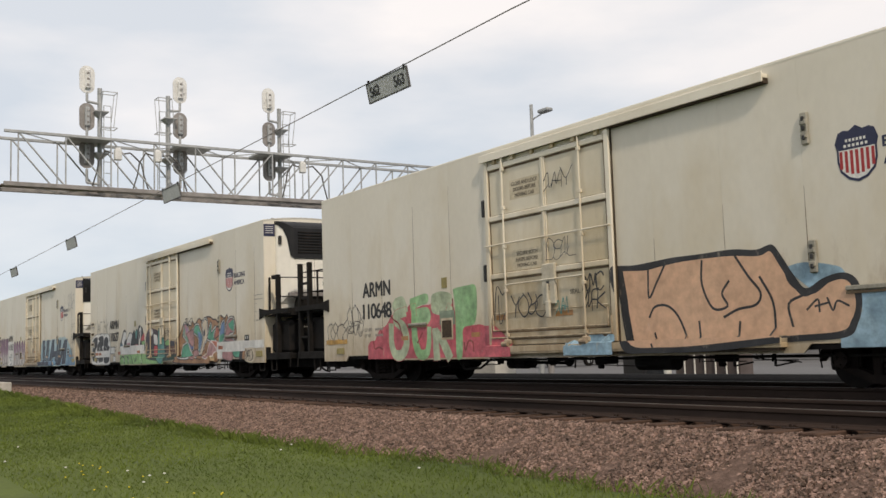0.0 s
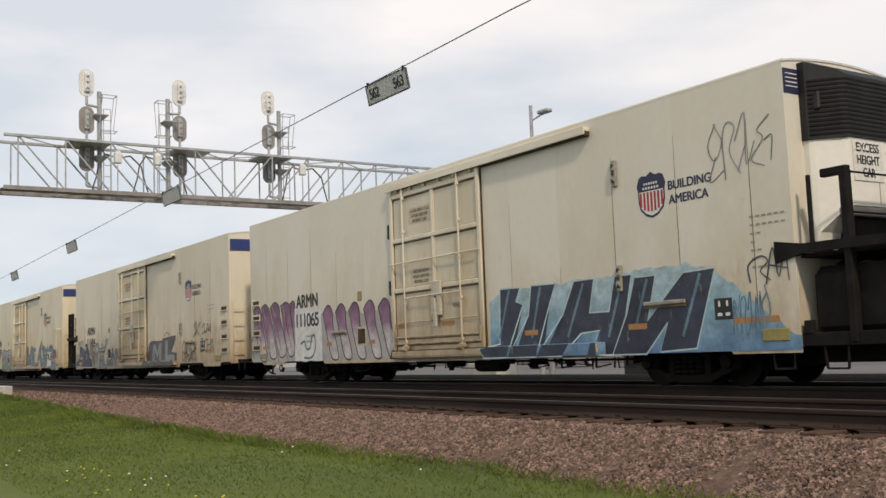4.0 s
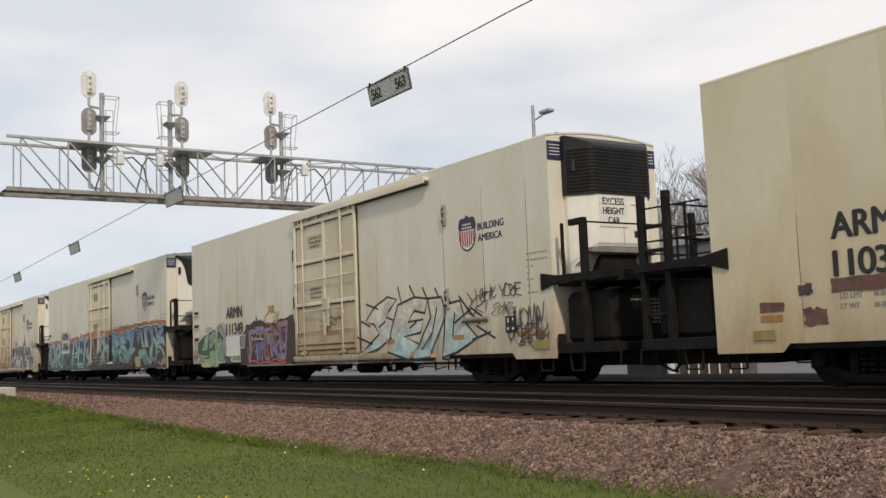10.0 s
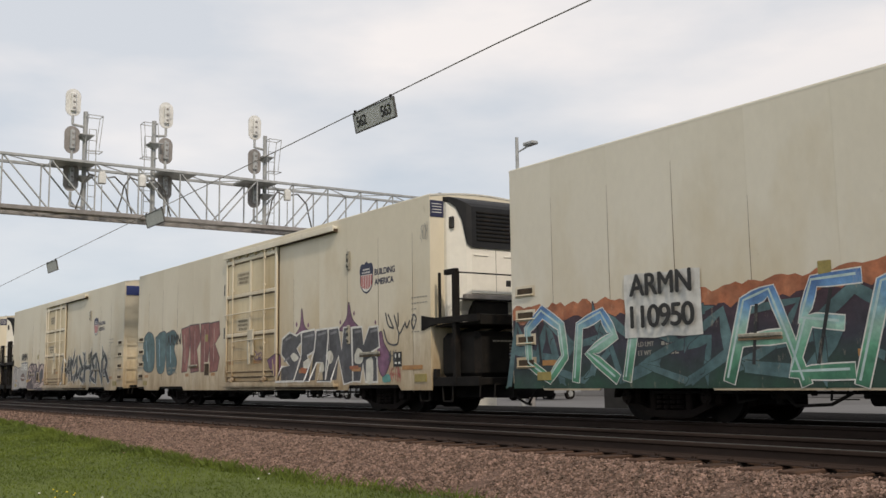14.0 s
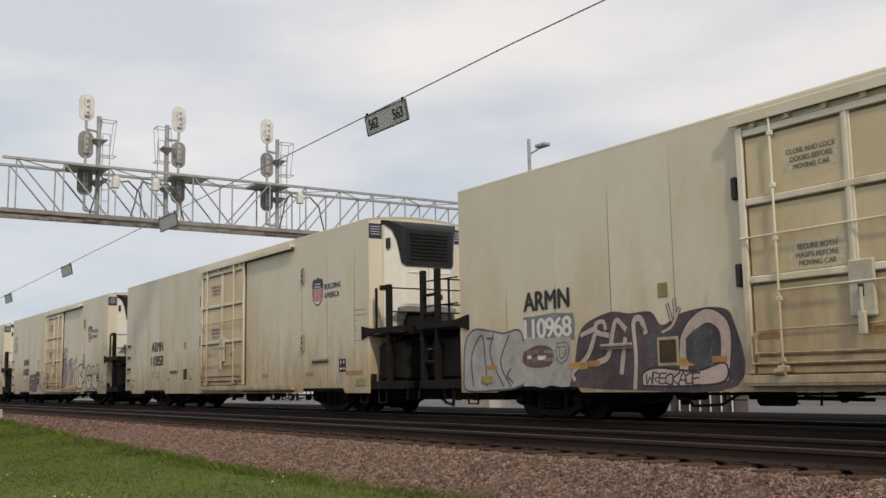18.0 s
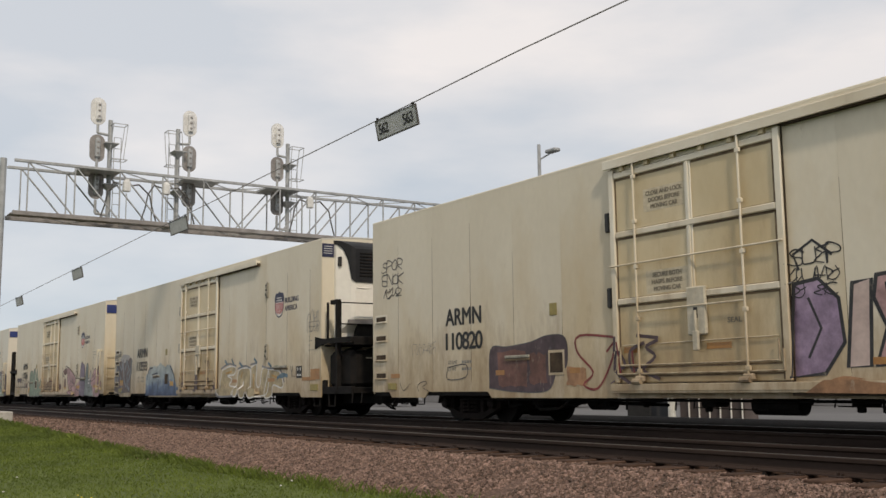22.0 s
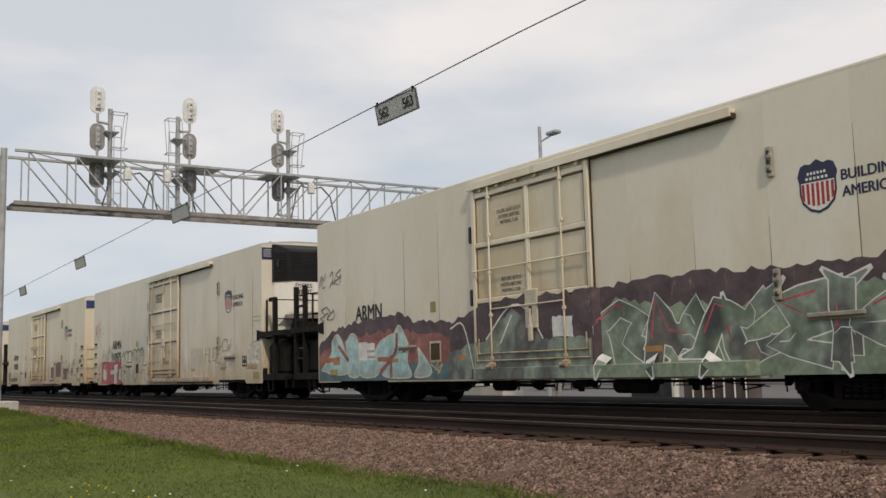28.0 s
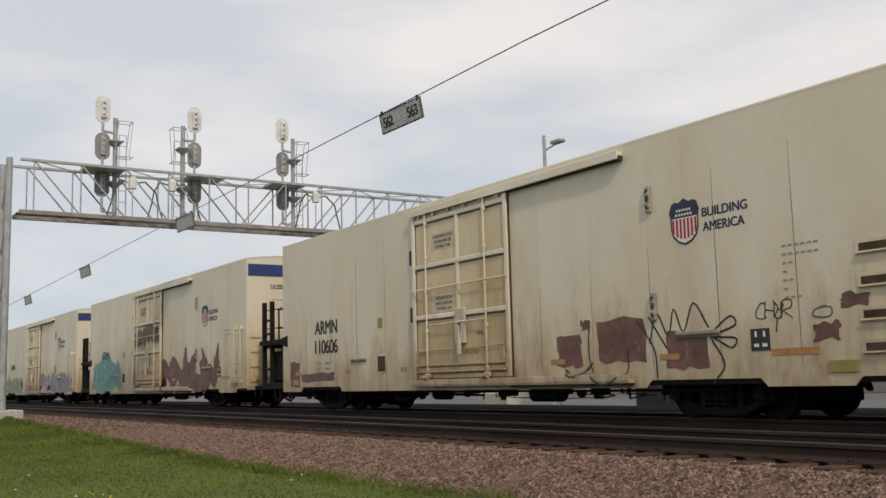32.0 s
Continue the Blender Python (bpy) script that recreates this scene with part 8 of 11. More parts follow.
    s.lines([[(12.96, 2.02), (13.54, 1.87)], [(14.55, 2.34), (14.71, 1.89)], [(15.09, 2.34), (15.33, 2.03)], [(15.67, 2.25), (15.86, 1.96)], [(16.2, 2.2), (16.35, 1.96)], [(16.61, 2.12), (16.79, 1.85)], [(17.16, 1.95), (17.48, 1.65), (17.9, 1.32)], [(17.79, 1.27), (18.44, 0.99)], [(17.62, 0.98), (18.29, 1.12)], [(12.68, 1.6), (13.12, 1.45)], [(12.61, 1.2), (13.21, 1.01)], [(13.36, 0.61), (13.92, 0.58)], [(16.96, 1.37), (17.63, 1.66), (18.06, 1.43)], [(14.63, 0.8), (14.41, 0.57)], [(15.54, 0.61), (15.71, 0.57)], [(16.41, 0.59), (16.64, 0.57)], [(13.89, 1.54), (13.57, 1.41)], [(15.34, 1.46), (15.05, 1.34)], [(16.25, 1.74), (16.03, 1.2), (15.77, 0.77)], [(16.97, 1.58), (16.85, 1.06)]], "black", 0.026, curved=False)
    s.lines([[(13.54, 1.92), (14.13, 2.05)], [(14.71, 1.86), (15.65, 1.93)], [(16.0, 1.92), (16.41, 1.92)], [(16.7, 1.75), (17.12, 1.78)]], "white", 0.012, curved=False)
    s.field([(4.96, 1.82), (5.32, 1.85), (5.52, 1.86), (5.72, 1.93), (6.1, 1.94), (6.48, 1.92), (6.5, 1.83), (7.03, 1.85), (7.35, 1.79), (7.43, 1.91), (7.8, 1.92), (8.13, 1.93), (8.6, 2.02), (8.8, 1.3)], 0.57, "oxblood", 0.02, 31)
    s.field([(4.5, 1.55), (4.85, 1.58), (4.96, 1.8)], 0.57, "oxblood", 0.01, 33)
    s.lines([[(4.96, 1.8), (5.11, 1.83), (5.41, 1.81), (5.64, 1.9), (6.01, 1.91), (6.2, 1.95)], [(5.42, 1.86), (5.57, 1.89), (5.72, 1.95)], [(5.8, 2.06), (5.92, 1.95)], [(4.78, 1.65), (4.94, 1.51)]], "black", 0.03)
    s.shape([(5.22, 1.62), (5.27, 1.65), (5.7, 1.66), (5.69, 1.57), (5.39, 1.55), (5.29, 1.51)], "cobalt", "coral", 0.022, "blue and coral wiry letters")
    s.shape([(5.8, 1.73), (6.32, 1.73), (6.38, 1.68), (6.34, 1.52), (5.83, 1.53)], "cobalt", "coral", 0.022, "blue and coral wiry letters")
    s.shape([(6.45, 1.66), (6.89, 1.68), (7.02, 1.74), (7.45, 1.53), (7.51, 1.47), (7.37, 1.45), (7.13, 1.57), (6.97, 1.62), (6.66, 1.59), (6.5, 1.45)], "cobalt", "coral", 0.022, "blue and coral wiry letters")
    s.shape([(7.41, 1.67), (7.46, 1.79), (7.75, 1.82), (8.12, 1.83), (8.11, 1.72), (7.7, 1.7), (7.57, 1.68)], "cobalt", "coral", 0.022, "blue and coral wiry letters")
    s.stroke([[(5.24, 1.52), (5.31, 1.1), (5.26, 0.78), (5.32, 0.66)], [(5.48, 1.44), (5.36, 1.1), (5.28, 0.82)], [(5.78, 1.42), (5.84, 1.07), (5.89, 0.73)], [(6.16, 1.44), (5.84, 1.02)], [(6.29, 1.35), (6.13, 1.1), (6, 0.72)], [(6.49, 1.42), (6.49, 1.04), (6.53, 0.75), (6.77, 0.78)], [(6.49, 1.42), (6.3, 1.02), (6.23, 0.72)], [(6.91, 1.5), (6.97, 1.13), (7.03, 0.84)], [(7.12, 1.48), (7.15, 1.12), (7.24, 0.94), (7.51, 0.82)], [(7.62, 1.62), (7.63, 1.24), (7.68, 0.92), (7.86, 0.81)], [(8.11, 1.68), (8.03, 1.08), (7.98, 0.88), (7.74, 0.78), (7.4, 0.86), (7.33, 1.04), (7.43, 1.21), (7.59, 1.24)], [(7.81, 1.19), (7.95, 1.05)], [(7.33, 1.01), (7.4, 0.9), (7.63, 0.79)]], "cobalt", "coral", 0.085, 0.022, "azure", True)
    s.lines([[(5.38, 1.41), (5.53, 1.44), (5.47, 1.21), (5.39, 0.86), (5.2, 0.71)], [(5.03, 1.15), (5.22, 0.67)], [(5.55, 1.09), (5.72, 1.27), (5.78, 1.42)], [(6.06, 1.41), (6.03, 1.06), (5.83, 0.92), (5.69, 1)], [(6.62, 1.55), (6.65, 1.15), (6.73, 0.78), (6.53, 0.75)], [(6.71, 1.59), (6.63, 1.18)], [(7.46, 1.6), (7.62, 1.66), (7.53, 1.28), (7.43, 1.21)], [(7.85, 1.57), (8.02, 1.57), (7.96, 1.11), (7.78, 1.19), (7.81, 1.54)], [(5.22, 0.67), (5.62, 0.7), (5.99, 0.61), (6.36, 0.64), (6.93, 0.65)], [(7.02, 0.7), (7.35, 0.74), (7.54, 0.68), (8.03, 0.74)], [(6.71, 0.63), (7.53, 0.6), (7.99, 0.64)], [(6.97, 1.6), (6.89, 1.21), (6.94, 0.77)], [(7.21, 1.55), (7.31, 1.29), (7.21, 1.01)]], "coral", 0.022)
    s.lines([[(5.4, 1.59), (5.69, 1.6)], [(5.89, 1.67), (6.31, 1.67), (6.3, 1.56)], [(6.53, 1.56), (6.62, 1.63), (7.01, 1.67)], [(7.47, 1.76), (7.79, 1.76), (8.12, 1.77)], [(5.87, 1.34), (5.92, 0.8)], [(6.33, 1.31), (6.21, 1.02)], [(6.08, 1.06), (6.4, 1.09)], [(7.12, 1.41), (7.13, 1.02)], [(7.7, 1.61), (7.68, 0.99)], [(5.83, 0.84), (6.01, 0.8)], [(7.51, 0.79), (7.86, 0.79)]], "azure", 0.028)
    s.field([(6.7, 1.51), (7.23, 1.51)], 1.18, "slateteal", 0.01, 34)
    s.lines([[(6.55, 1.86), (6.54, 2.01), (6.8, 2.15), (7.14, 2.17), (7.38, 2.07), (7.45, 1.95)], [(6.55, 1.86), (6.81, 1.8), (7.24, 1.85), (7.4, 1.89)], [(7.38, 2.14), (7.41, 2.03), (7.45, 1.92)], [(7.61, 2.15), (7.49, 2.02), (7.45, 1.92)], [(7.16, 1.95), (7.27, 2.01), (7.39, 1.96), (7.36, 1.89), (7.2, 1.89), (7.16, 1.95)]], "umber", 0.014)
    s.patch(6.78, 6.98, 2.15, 2.35, "ochre", 15, 0.01)
    s.shape([(0.06, 0.73), (0.09, 1.24), (0.6, 1.46), (1.22, 1.71), (1.48, 1.94), (1.88, 1.91), (2.33, 1.76), (2.86, 2.02), (3.15, 2.01), (3.07, 0.73), (1.87, 0.73)], "haze", None, 0.010, "green arrowed letters on a grey cloud", sharp=True)
    s.shape([(0.53, 1.4), (1.3, 1.66), (2.27, 1.84), (2.43, 1.03), (3.09, 0.97), (4.26, 0.73), (0.56, 0.81)], "deepgreen", "white", 0.012, sharp=True)
    s.shape([(1.01, 1.14), (1.38, 1.58), (1.64, 1.69), (1.44, 1.17)], "leaf", "white", 0.012, sharp=True)
    s.shape([(1.76, 1.16), (1.74, 1.56), (2.19, 1.76), (2.24, 1.42), (1.84, 1.21)], "leaf", "white", 0.012, sharp=True)
    s.shape([(2.26, 1.36), (2.49, 1.9), (2.94, 1.65), (2.67, 1.28), (2.84, 0.73), (2.26, 0.85)], "leaf", "white", 0.012, sharp=True)
    s.shape([(0.64, 0.97), (1.58, 0.91), (0.56, 0.82)], "leaf", "white", 0.012, sharp=True)
    s.shape([(3.45, 0.78), (3.72, 0.98), (4.27, 0.86), (4.08, 0.74)], "leaf", "white", 0.012, sharp=True)
    s.shape([(1.71, 1.08), (2.2, 1.06), (2.18, 0.58), (1.71, 0.64)], "green", "smoke", 0.012)
    s.shape([(0.13, 1.12), (0.58, 1.1), (0.47, 0.83), (0.11, 0.81)], "mauve", None, 0.030)
    s.shape([(2.41, 1.87), (3.13, 1.97), (3.11, 1.54), (2.68, 1.62)], "pewter", "smoke", 0.012, sharp=True)
    s.shape([(1.84, 1.44), (2.0, 1.47), (2.01, 1.33), (1.85, 1.31)], "coral", None, 0.030)
    s.shape([(4.36, 1.53), (4.96, 1.54), (4.84, 1.12), (4.49, 1.13), (4.34, 1.35)], "pewter", "white", 0.014, sharp=True)
    s.shape([(4.41, 1.47), (4.52, 1.48), (4.61, 1.17), (4.37, 1.31)], "dusk", None, 0.014, sharp=True)
    s.shape([(2.48, 1.32), (2.74, 1.21), (3.07, 0.93), (3.08, 0.71), (2.44, 0.73)], "leaf", "white", 0.014, "faded green letters on a dark ground")
    s.shape([(3.07, 0.96), (3.41, 0.88), (3.64, 0.79), (3.75, 0.66), (3.39, 0.64), (3.15, 0.71)], "dusk", None, 0.014)
    s.shape([(3.35, 1), (3.95, 1.01), (3.58, 0.83)], "leaf", "smoke", 0.012)
    s.shape([(3.69, 0.7), (3.95, 0.99), (4.48, 1.01), (4.53, 0.71), (3.81, 0.72)], "leaf", "white", 0.014, sharp=True)
    s.shape([(2.52, 1.81), (2.66, 1.96), (3.1, 1.77), (3.28, 1.63), (3.3, 1.1), (3.1, 0.95), (2.74, 1.21), (2.88, 1.43), (2.49, 1.41)], "pewter", "smoke", 0.014)
    s.shape([(2.65, 1.8), (2.9, 1.61), (3.11, 1.5), (2.87, 1.3), (2.76, 1.48), (2.49, 1.43), (2.51, 1.72)], "deepgreen", "white", 0.012, sharp=True)
    s.shape([(2.92, 1.94), (3.09, 2.02), (3.33, 1.84), (3.31, 1.65), (3.13, 1.72)], "haze", None, 0.014)
    s.patch(3.28, 4.5, 0.88, 1.52, "panel_white", 12, 0.012)
    s.tag("46R3", 10.6, 11.5, 1.55, 1.8, "black", 0.03, 16)
    s.tag("35", 17.5, 18.2, 1.5, 2.05, "smoke", 0.03, 7)
    s.tag("4H1 YD3E", 18.0, 19.4, 1.82, 2.1, "black", 0.030, 8)
    s.tag("5368", 18.4, 19.2, 1.45, 1.75, "smoke", 0.016, 18)
    s.tag("36261", 18.9, 20.1, 0.9, 1.65, "black", 0.030, 9)
    s.tag("27153", 19.0, 20.2, 0.8, 1.35, "black", 0.022, 19)
    s.tag("5O3", 19.3, 20.2, 0.75, 1.2, "brown", 0.03, 10)

    s = S[6]
    top = [(0.02, 2.15), (5, 2.12), (8.4, 2.32), (12.4, 2.30), (14.8, 2.42), (18, 2.46), (20.36, 2.42)]
    s.field(top, 1.7, "rust", 0.055, 1)
    s.field([(x, z - 0.3) for x, z in top], 0.57, "deep", 0.06, 2)
    s.piece("63154827", 0.1, 9.6, 0.58, 2.05, "deepteal", "deep", 0.08, 0.014, 24, wild=1.0, curved=False, overlap=0.5)
    s.stroke([[(0.93, 2.02), (0.48, 1.7), (0.52, 1.04), (1.11, 0.74), (1.55, 1.15), (1.46, 1.72), (0.93, 2.02)], [(1.84, 0.74), (1.97, 1.7), (2.56, 1.89), (2.86, 1.48), (2.19, 1.19), (2.88, 0.75)], [(3.15, 0.75), (3.32, 1.47)], [(5.35, 0.71), (5.71, 1.87), (6.18, 2.01), (6.45, 1.35), (6.7, 0.66)], [(5.58, 1.28), (6.38, 1.33)], [(7.62, 2.1), (6.92, 2.08), (6.71, 1.55), (7.32, 1.47)], [(6.79, 1.55), (6.49, 0.78), (7.44, 0.8)], [(7.6, 0.65), (8.0, 1.97), (8.51, 2.09), (8.78, 1.75), (8.22, 1.29), (9.05, 0.69)], [(9.13, 0.78), (9.45, 1.61), (9.59, 1.97)]], "sea", "white", 0.19, 0.018, "ice", False)
    s.lines([[(0.78, 1.75), (0.87, 1.03)], [(5.91, 1.81), (5.81, 0.94)], [(7.19, 1.94), (6.93, 0.92)], [(8.2, 1.88), (7.96, 0.91)], [(8.47, 1.86), (8.58, 1.47)]], "black", 0.03, curved=False)
    s.stroke([[(11.25, 1.93), (11.12, 1.52), (11.7, 1.33), (12.18, 1.46)], [(12.29, 1.77), (12.67, 2.06), (12.93, 1.89), (12.98, 1.5), (12.61, 1.36)], [(12.44, 1.3), (12.87, 1.12), (12.56, 0.67), (11.95, 0.84)]], "sea", "white", 0.22, 0.02, "ice", True)
    s.piece("V", 9.8, 11.2, 1.0, 1.95, "brown", "white", 0.14, 0.02, 14)
    s.field([(11.3, 2.0), (12.6, 2.05), (13.6, 2.0), (15.0, 2.05), (20.36, 2.2)], 0.57, "oxblood", 0.04, 26)
    for q in (
        [(11.25, 1.83), (11.32, 2.04), (11.54, 2.15), (11.8, 2.07), (11.93, 1.87), (12.22, 1.68), (12.21, 1.57), (11.76, 1.6), (11.51, 1.72), (11.35, 1.69)],
        [(11.66, 1.6), (12.31, 1.67), (12.55, 1.63), (12.79, 1.5), (12.98, 1.37), (12.79, 1.23), (12.71, 1), (12.95, 0.91), (12.73, 0.96), (12.43, 1.33), (12.32, 1.05), (12.24, 0.68), (12.15, 0.68), (12.21, 1.3), (11.85, 1.36), (11.63, 1.2)],
        [(11.15, 1.08), (11.54, 1.42), (11.75, 1.38), (11.7, 1.11), (11.51, 0.94), (11.2, 0.95)],
        [(11.19, 0.86), (11.51, 0.94), (11.8, 0.68), (11.5, 0.71), (11.17, 0.6), (11.04, 0.6)],
        [(12.41, 1.74), (12.49, 2), (12.7, 2.13), (13.04, 2.16), (13.33, 2.05), (13.51, 1.83), (13.52, 1.62), (13.33, 1.5), (13.19, 1.56), (13.09, 1.65), (12.71, 1.65)],
        [(12.31, 1.43), (12.71, 1.6), (13.12, 1.58), (13.25, 1.36), (13.61, 1.45), (14.12, 1.38), (14.34, 1.32), (14.11, 1.24), (13.78, 1.33), (13.58, 1.24), (13.35, 0.97), (13.15, 0.86), (12.85, 0.88), (12.98, 1.09), (12.77, 1.25), (12.55, 1.23), (12.4, 0.88), (12.21, 0.88), (12.27, 1.23)],
        [(13.57, 1.38), (13.88, 1.33), (14.19, 1), (14.16, 0.82), (13.98, 0.86), (13.77, 1.15), (13.55, 1.25)],
        [(13.43, 1.93), (13.69, 1.94), (13.75, 1.72), (13.59, 1.46), (13.44, 1.51), (13.51, 1.71)],
        [(13.76, 1.62), (13.91, 1.87), (14.16, 2.04), (14.42, 2.1), (14.67, 1.97), (14.82, 1.67), (14.49, 1.6), (14.2, 1.67), (14.03, 1.57)],
        [(14.13, 1.59), (14.39, 1.63), (14.76, 1.56), (14.97, 1.42), (15.23, 1.28), (15.19, 1.18), (14.74, 1.24), (14.47, 1.39), (14.31, 1.34), (14.02, 1.49)],
        [(14.31, 1.31), (14.68, 1.24), (15.1, 1.17), (15.14, 0.83), (15.02, 0.81), (14.8, 0.94), (14.6, 0.88), (14.59, 1), (14.43, 1.17)],
        [(13.77, 1.16), (14.23, 1.05), (14.67, 0.83), (14.18, 0.82)],
        [(14.84, 1.83), (15.01, 2.1), (15.29, 2.17), (15.51, 2.08), (15.59, 1.93), (15.71, 1.7), (15.9, 1.54), (15.48, 1.15), (15.37, 0.91), (15.28, 0.82), (15.13, 0.84), (15.12, 1.04), (15.28, 1.28), (15.65, 1.58), (15.32, 1.8), (15.12, 1.86), (14.98, 1.64), (14.9, 1.7)],
        [(15.43, 0.93), (15.56, 1.27), (15.91, 1.43), (16.32, 1.4), (16.11, 1.27), (15.81, 1.2), (15.64, 1.05), (15.56, 0.9)],
        [(15.58, 1.88), (15.71, 2.16), (15.83, 2.22), (16.02, 2.15), (16.26, 2.23), (16.11, 1.96), (16, 1.56), (15.87, 1.57), (15.71, 1.72)],
        [(16.75, 2.18), (16.95, 2.22), (17.08, 2.06), (16.86, 1.75), (16.72, 1.56)],
        [(16.92, 2.15), (17.22, 2.19), (17.33, 1.76), (17.49, 1.48), (17.25, 1.47), (17.07, 1.83)],
        [(17.41, 2.2), (17.83, 2.19), (18.01, 2.26), (17.97, 2.09), (17.87, 1.89), (18.01, 1.63), (17.97, 1.46), (17.66, 1.47), (17.59, 1.89)],
        [(18.28, 2.18), (18.63, 2.18), (18.67, 1.9), (18.55, 1.82), (18.7, 1.51), (18.63, 1.21), (18.5, 0.97), (18.22, 1.09), (18.29, 1.31), (18.53, 1.56), (18.44, 1.87)],
        [(18.88, 2.21), (19.11, 2.22), (19.2, 1.99), (19.37, 1.75), (19.21, 1.65), (19, 1.41), (18.77, 1.63), (18.67, 1.86), (18.88, 1.76), (19.13, 1.66), (19.11, 1.91)],
        [(19.4, 1.81), (19.7, 1.99), (19.93, 2.09), (20.11, 2.08), (19.74, 1.87), (19.58, 1.77)],
        [(19.39, 1.98), (19.7, 2.06), (19.99, 2.24), (20.08, 2.13), (19.85, 2.04), (19.58, 1.82), (20.03, 1.72), (20.16, 1.41), (19.82, 1.51), (19.41, 1.45), (19.24, 1.27), (19.55, 1.21), (19.2, 1.1), (19.08, 0.89), (19.01, 1.11), (19.06, 1.4), (19.27, 1.77)],
        [(19.3, 1.39), (19.66, 1.42), (20, 1.24), (20.22, 0.97), (20.25, 0.57), (19.91, 0.57), (19.88, 0.88), (20.08, 0.99), (19.8, 1.25)],
        [(16.7, 1.23), (17.11, 1.35), (17.6, 0.92), (17.9, 0.74), (17.95, 0.6), (17.65, 0.65), (17.28, 1), (16.95, 0.94)],
        [(17.17, 1.31), (17.68, 1.31), (17.97, 1.03), (18.26, 0.91), (18.43, 0.73), (18.37, 0.68), (17.96, 0.78), (17.67, 1.06), (17.29, 1.12)],
        [(18.06, 0.91), (18.27, 0.98), (18.5, 0.93), (18.73, 0.97), (19, 0.9), (19.01, 0.73), (18.83, 0.86), (18.55, 0.86), (18.4, 0.78)],
    ):
        s.shape(q, "sea", "black", 0.030, "green and blue curved letters with pale edges")
        s.lines([q + q[:1]], "ice", 0.011)
    s.lines([[(12.66, 2.02), (13.04, 2.06), (13.36, 1.91), (13.45, 1.68)], [(14.08, 1.86), (14.41, 1.98), (14.62, 1.8)], [(15.1, 2.04), (15.37, 2.09), (15.52, 1.86)], [(15.15, 1.91), (15.43, 1.77), (15.64, 1.56)], [(12.62, 1.39), (12.93, 1.38), (13.07, 1.26)], [(14.39, 1.52), (14.82, 1.43), (15.05, 1.29)], [(15.63, 1.29), (15.96, 1.37), (16.17, 1.36)], [(19.02, 2.16), (19.14, 1.87), (19.37, 1.79)], [(19.47, 1.72), (19.88, 1.69), (20.07, 1.52)], [(19.4, 1.37), (19.8, 1.25), (20.04, 1.03)], [(17.54, 2.12), (17.64, 1.75), (17.69, 1.51)], [(19.31, 0.81), (19.62, 0.72), (19.91, 0.57)], [(19.75, 0.78), (19.91, 0.57)], [(17.76, 0.99), (18.46, 0.73)]], "ice", 0.018)
    s.lines([[(11.35, 1.98), (11.57, 2.12), (11.94, 2.08), (12.26, 1.99), (12.47, 2.08), (12.7, 2.17), (13.05, 2.2), (13.37, 2.08), (13.61, 1.96), (13.82, 1.96), (14.16, 2.09), (14.42, 2.14), (14.67, 2.02), (14.78, 1.91), (15.02, 2.14), (15.29, 2.19), (15.54, 2.1), (15.72, 2.19), (15.83, 2.25), (16.05, 2.19), (16.29, 2.27), (16.5, 2.31), (17.02, 2.23), (17.45, 2.26), (17.98, 2.29), (18.57, 2.23), (18.75, 2.29), (19.4, 2.23), (19.45, 2.14), (19.86, 2.19), (19.99, 2.26), (20.21, 2.16)]], "ice", 0.028)
    s.lines([[(11.35, 1.94), (11.57, 2.08), (11.94, 2.04), (12.26, 1.96), (12.47, 2.04), (12.7, 2.13), (13.05, 2.16), (13.37, 2.04), (13.61, 1.92), (13.82, 1.92), (14.16, 2.05), (14.42, 2.1), (14.67, 1.98), (14.78, 1.88), (15.02, 2.1), (15.29, 2.15), (15.54, 2.06), (15.72, 2.15), (15.83, 2.22), (16.05, 2.15), (16.29, 2.24), (16.5, 2.28), (17.02, 2.19), (17.45, 2.22), (17.98, 2.26), (18.57, 2.19), (18.75, 2.26), (19.4, 2.19), (19.45, 2.1), (19.86, 2.15), (19.99, 2.22), (20.21, 2.12)]], "black", 0.022)
    s.field([(9.2, 0.80), (13, 0.76), (16.4, 0.74), (20.36, 0.66)], 0.57, "oxblood", 0.05, 27)
    s.patch(16.3, 17.0, 0.62, 1.05, "tan", 6, 0.01)
    s.patch(3.15, 4.85, 1.42, 2.5, "white", 3, 0.02)
    s.tag("17 64 23", 13, 17, 2.2, 2.45, "brown", 0.02, 7)

    s = S[7]
    s.shape([(0.69, 2.48), (1.19, 2.7), (1.79, 2.55), (1.99, 1.99), (1.87, 1.32), (1.17, 1.21), (0.62, 1.5)], "deepteal", "smoke", 0.02, "blue-grey worn letters")
    s.shape([(2.05, 2.46), (2.56, 2.62), (3.15, 2.61), (3.23, 2.06), (3.02, 1.23), (2.33, 1.21), (2.14, 1.85)], "deepteal", "smoke", 0.02, "blue-grey worn letters")
    s.shape([(3.24, 2.57), (3.99, 2.64), (4.38, 2.36), (4.06, 2.01), (4.36, 1.5), (4.04, 1.14), (3.31, 1.21)], "deepteal", "smoke", 0.02, "blue-grey worn letters")
    s.shape([(4.74, 2.65), (5.49, 2.71), (5.63, 2.16), (5.36, 1.17), (4.82, 1.14), (4.93, 1.96)], "rosewood", "dusk", 0.02, "brown letters with dark red edges", sharp=True)
    s.shape([(5.53, 2.74), (6.43, 2.74), (6.6, 2.21), (6.25, 1.89), (6.48, 1.17), (5.71, 1.12), (5.66, 1.92)], "rosewood", "dusk", 0.02, "brown letters with dark red edges", sharp=True)
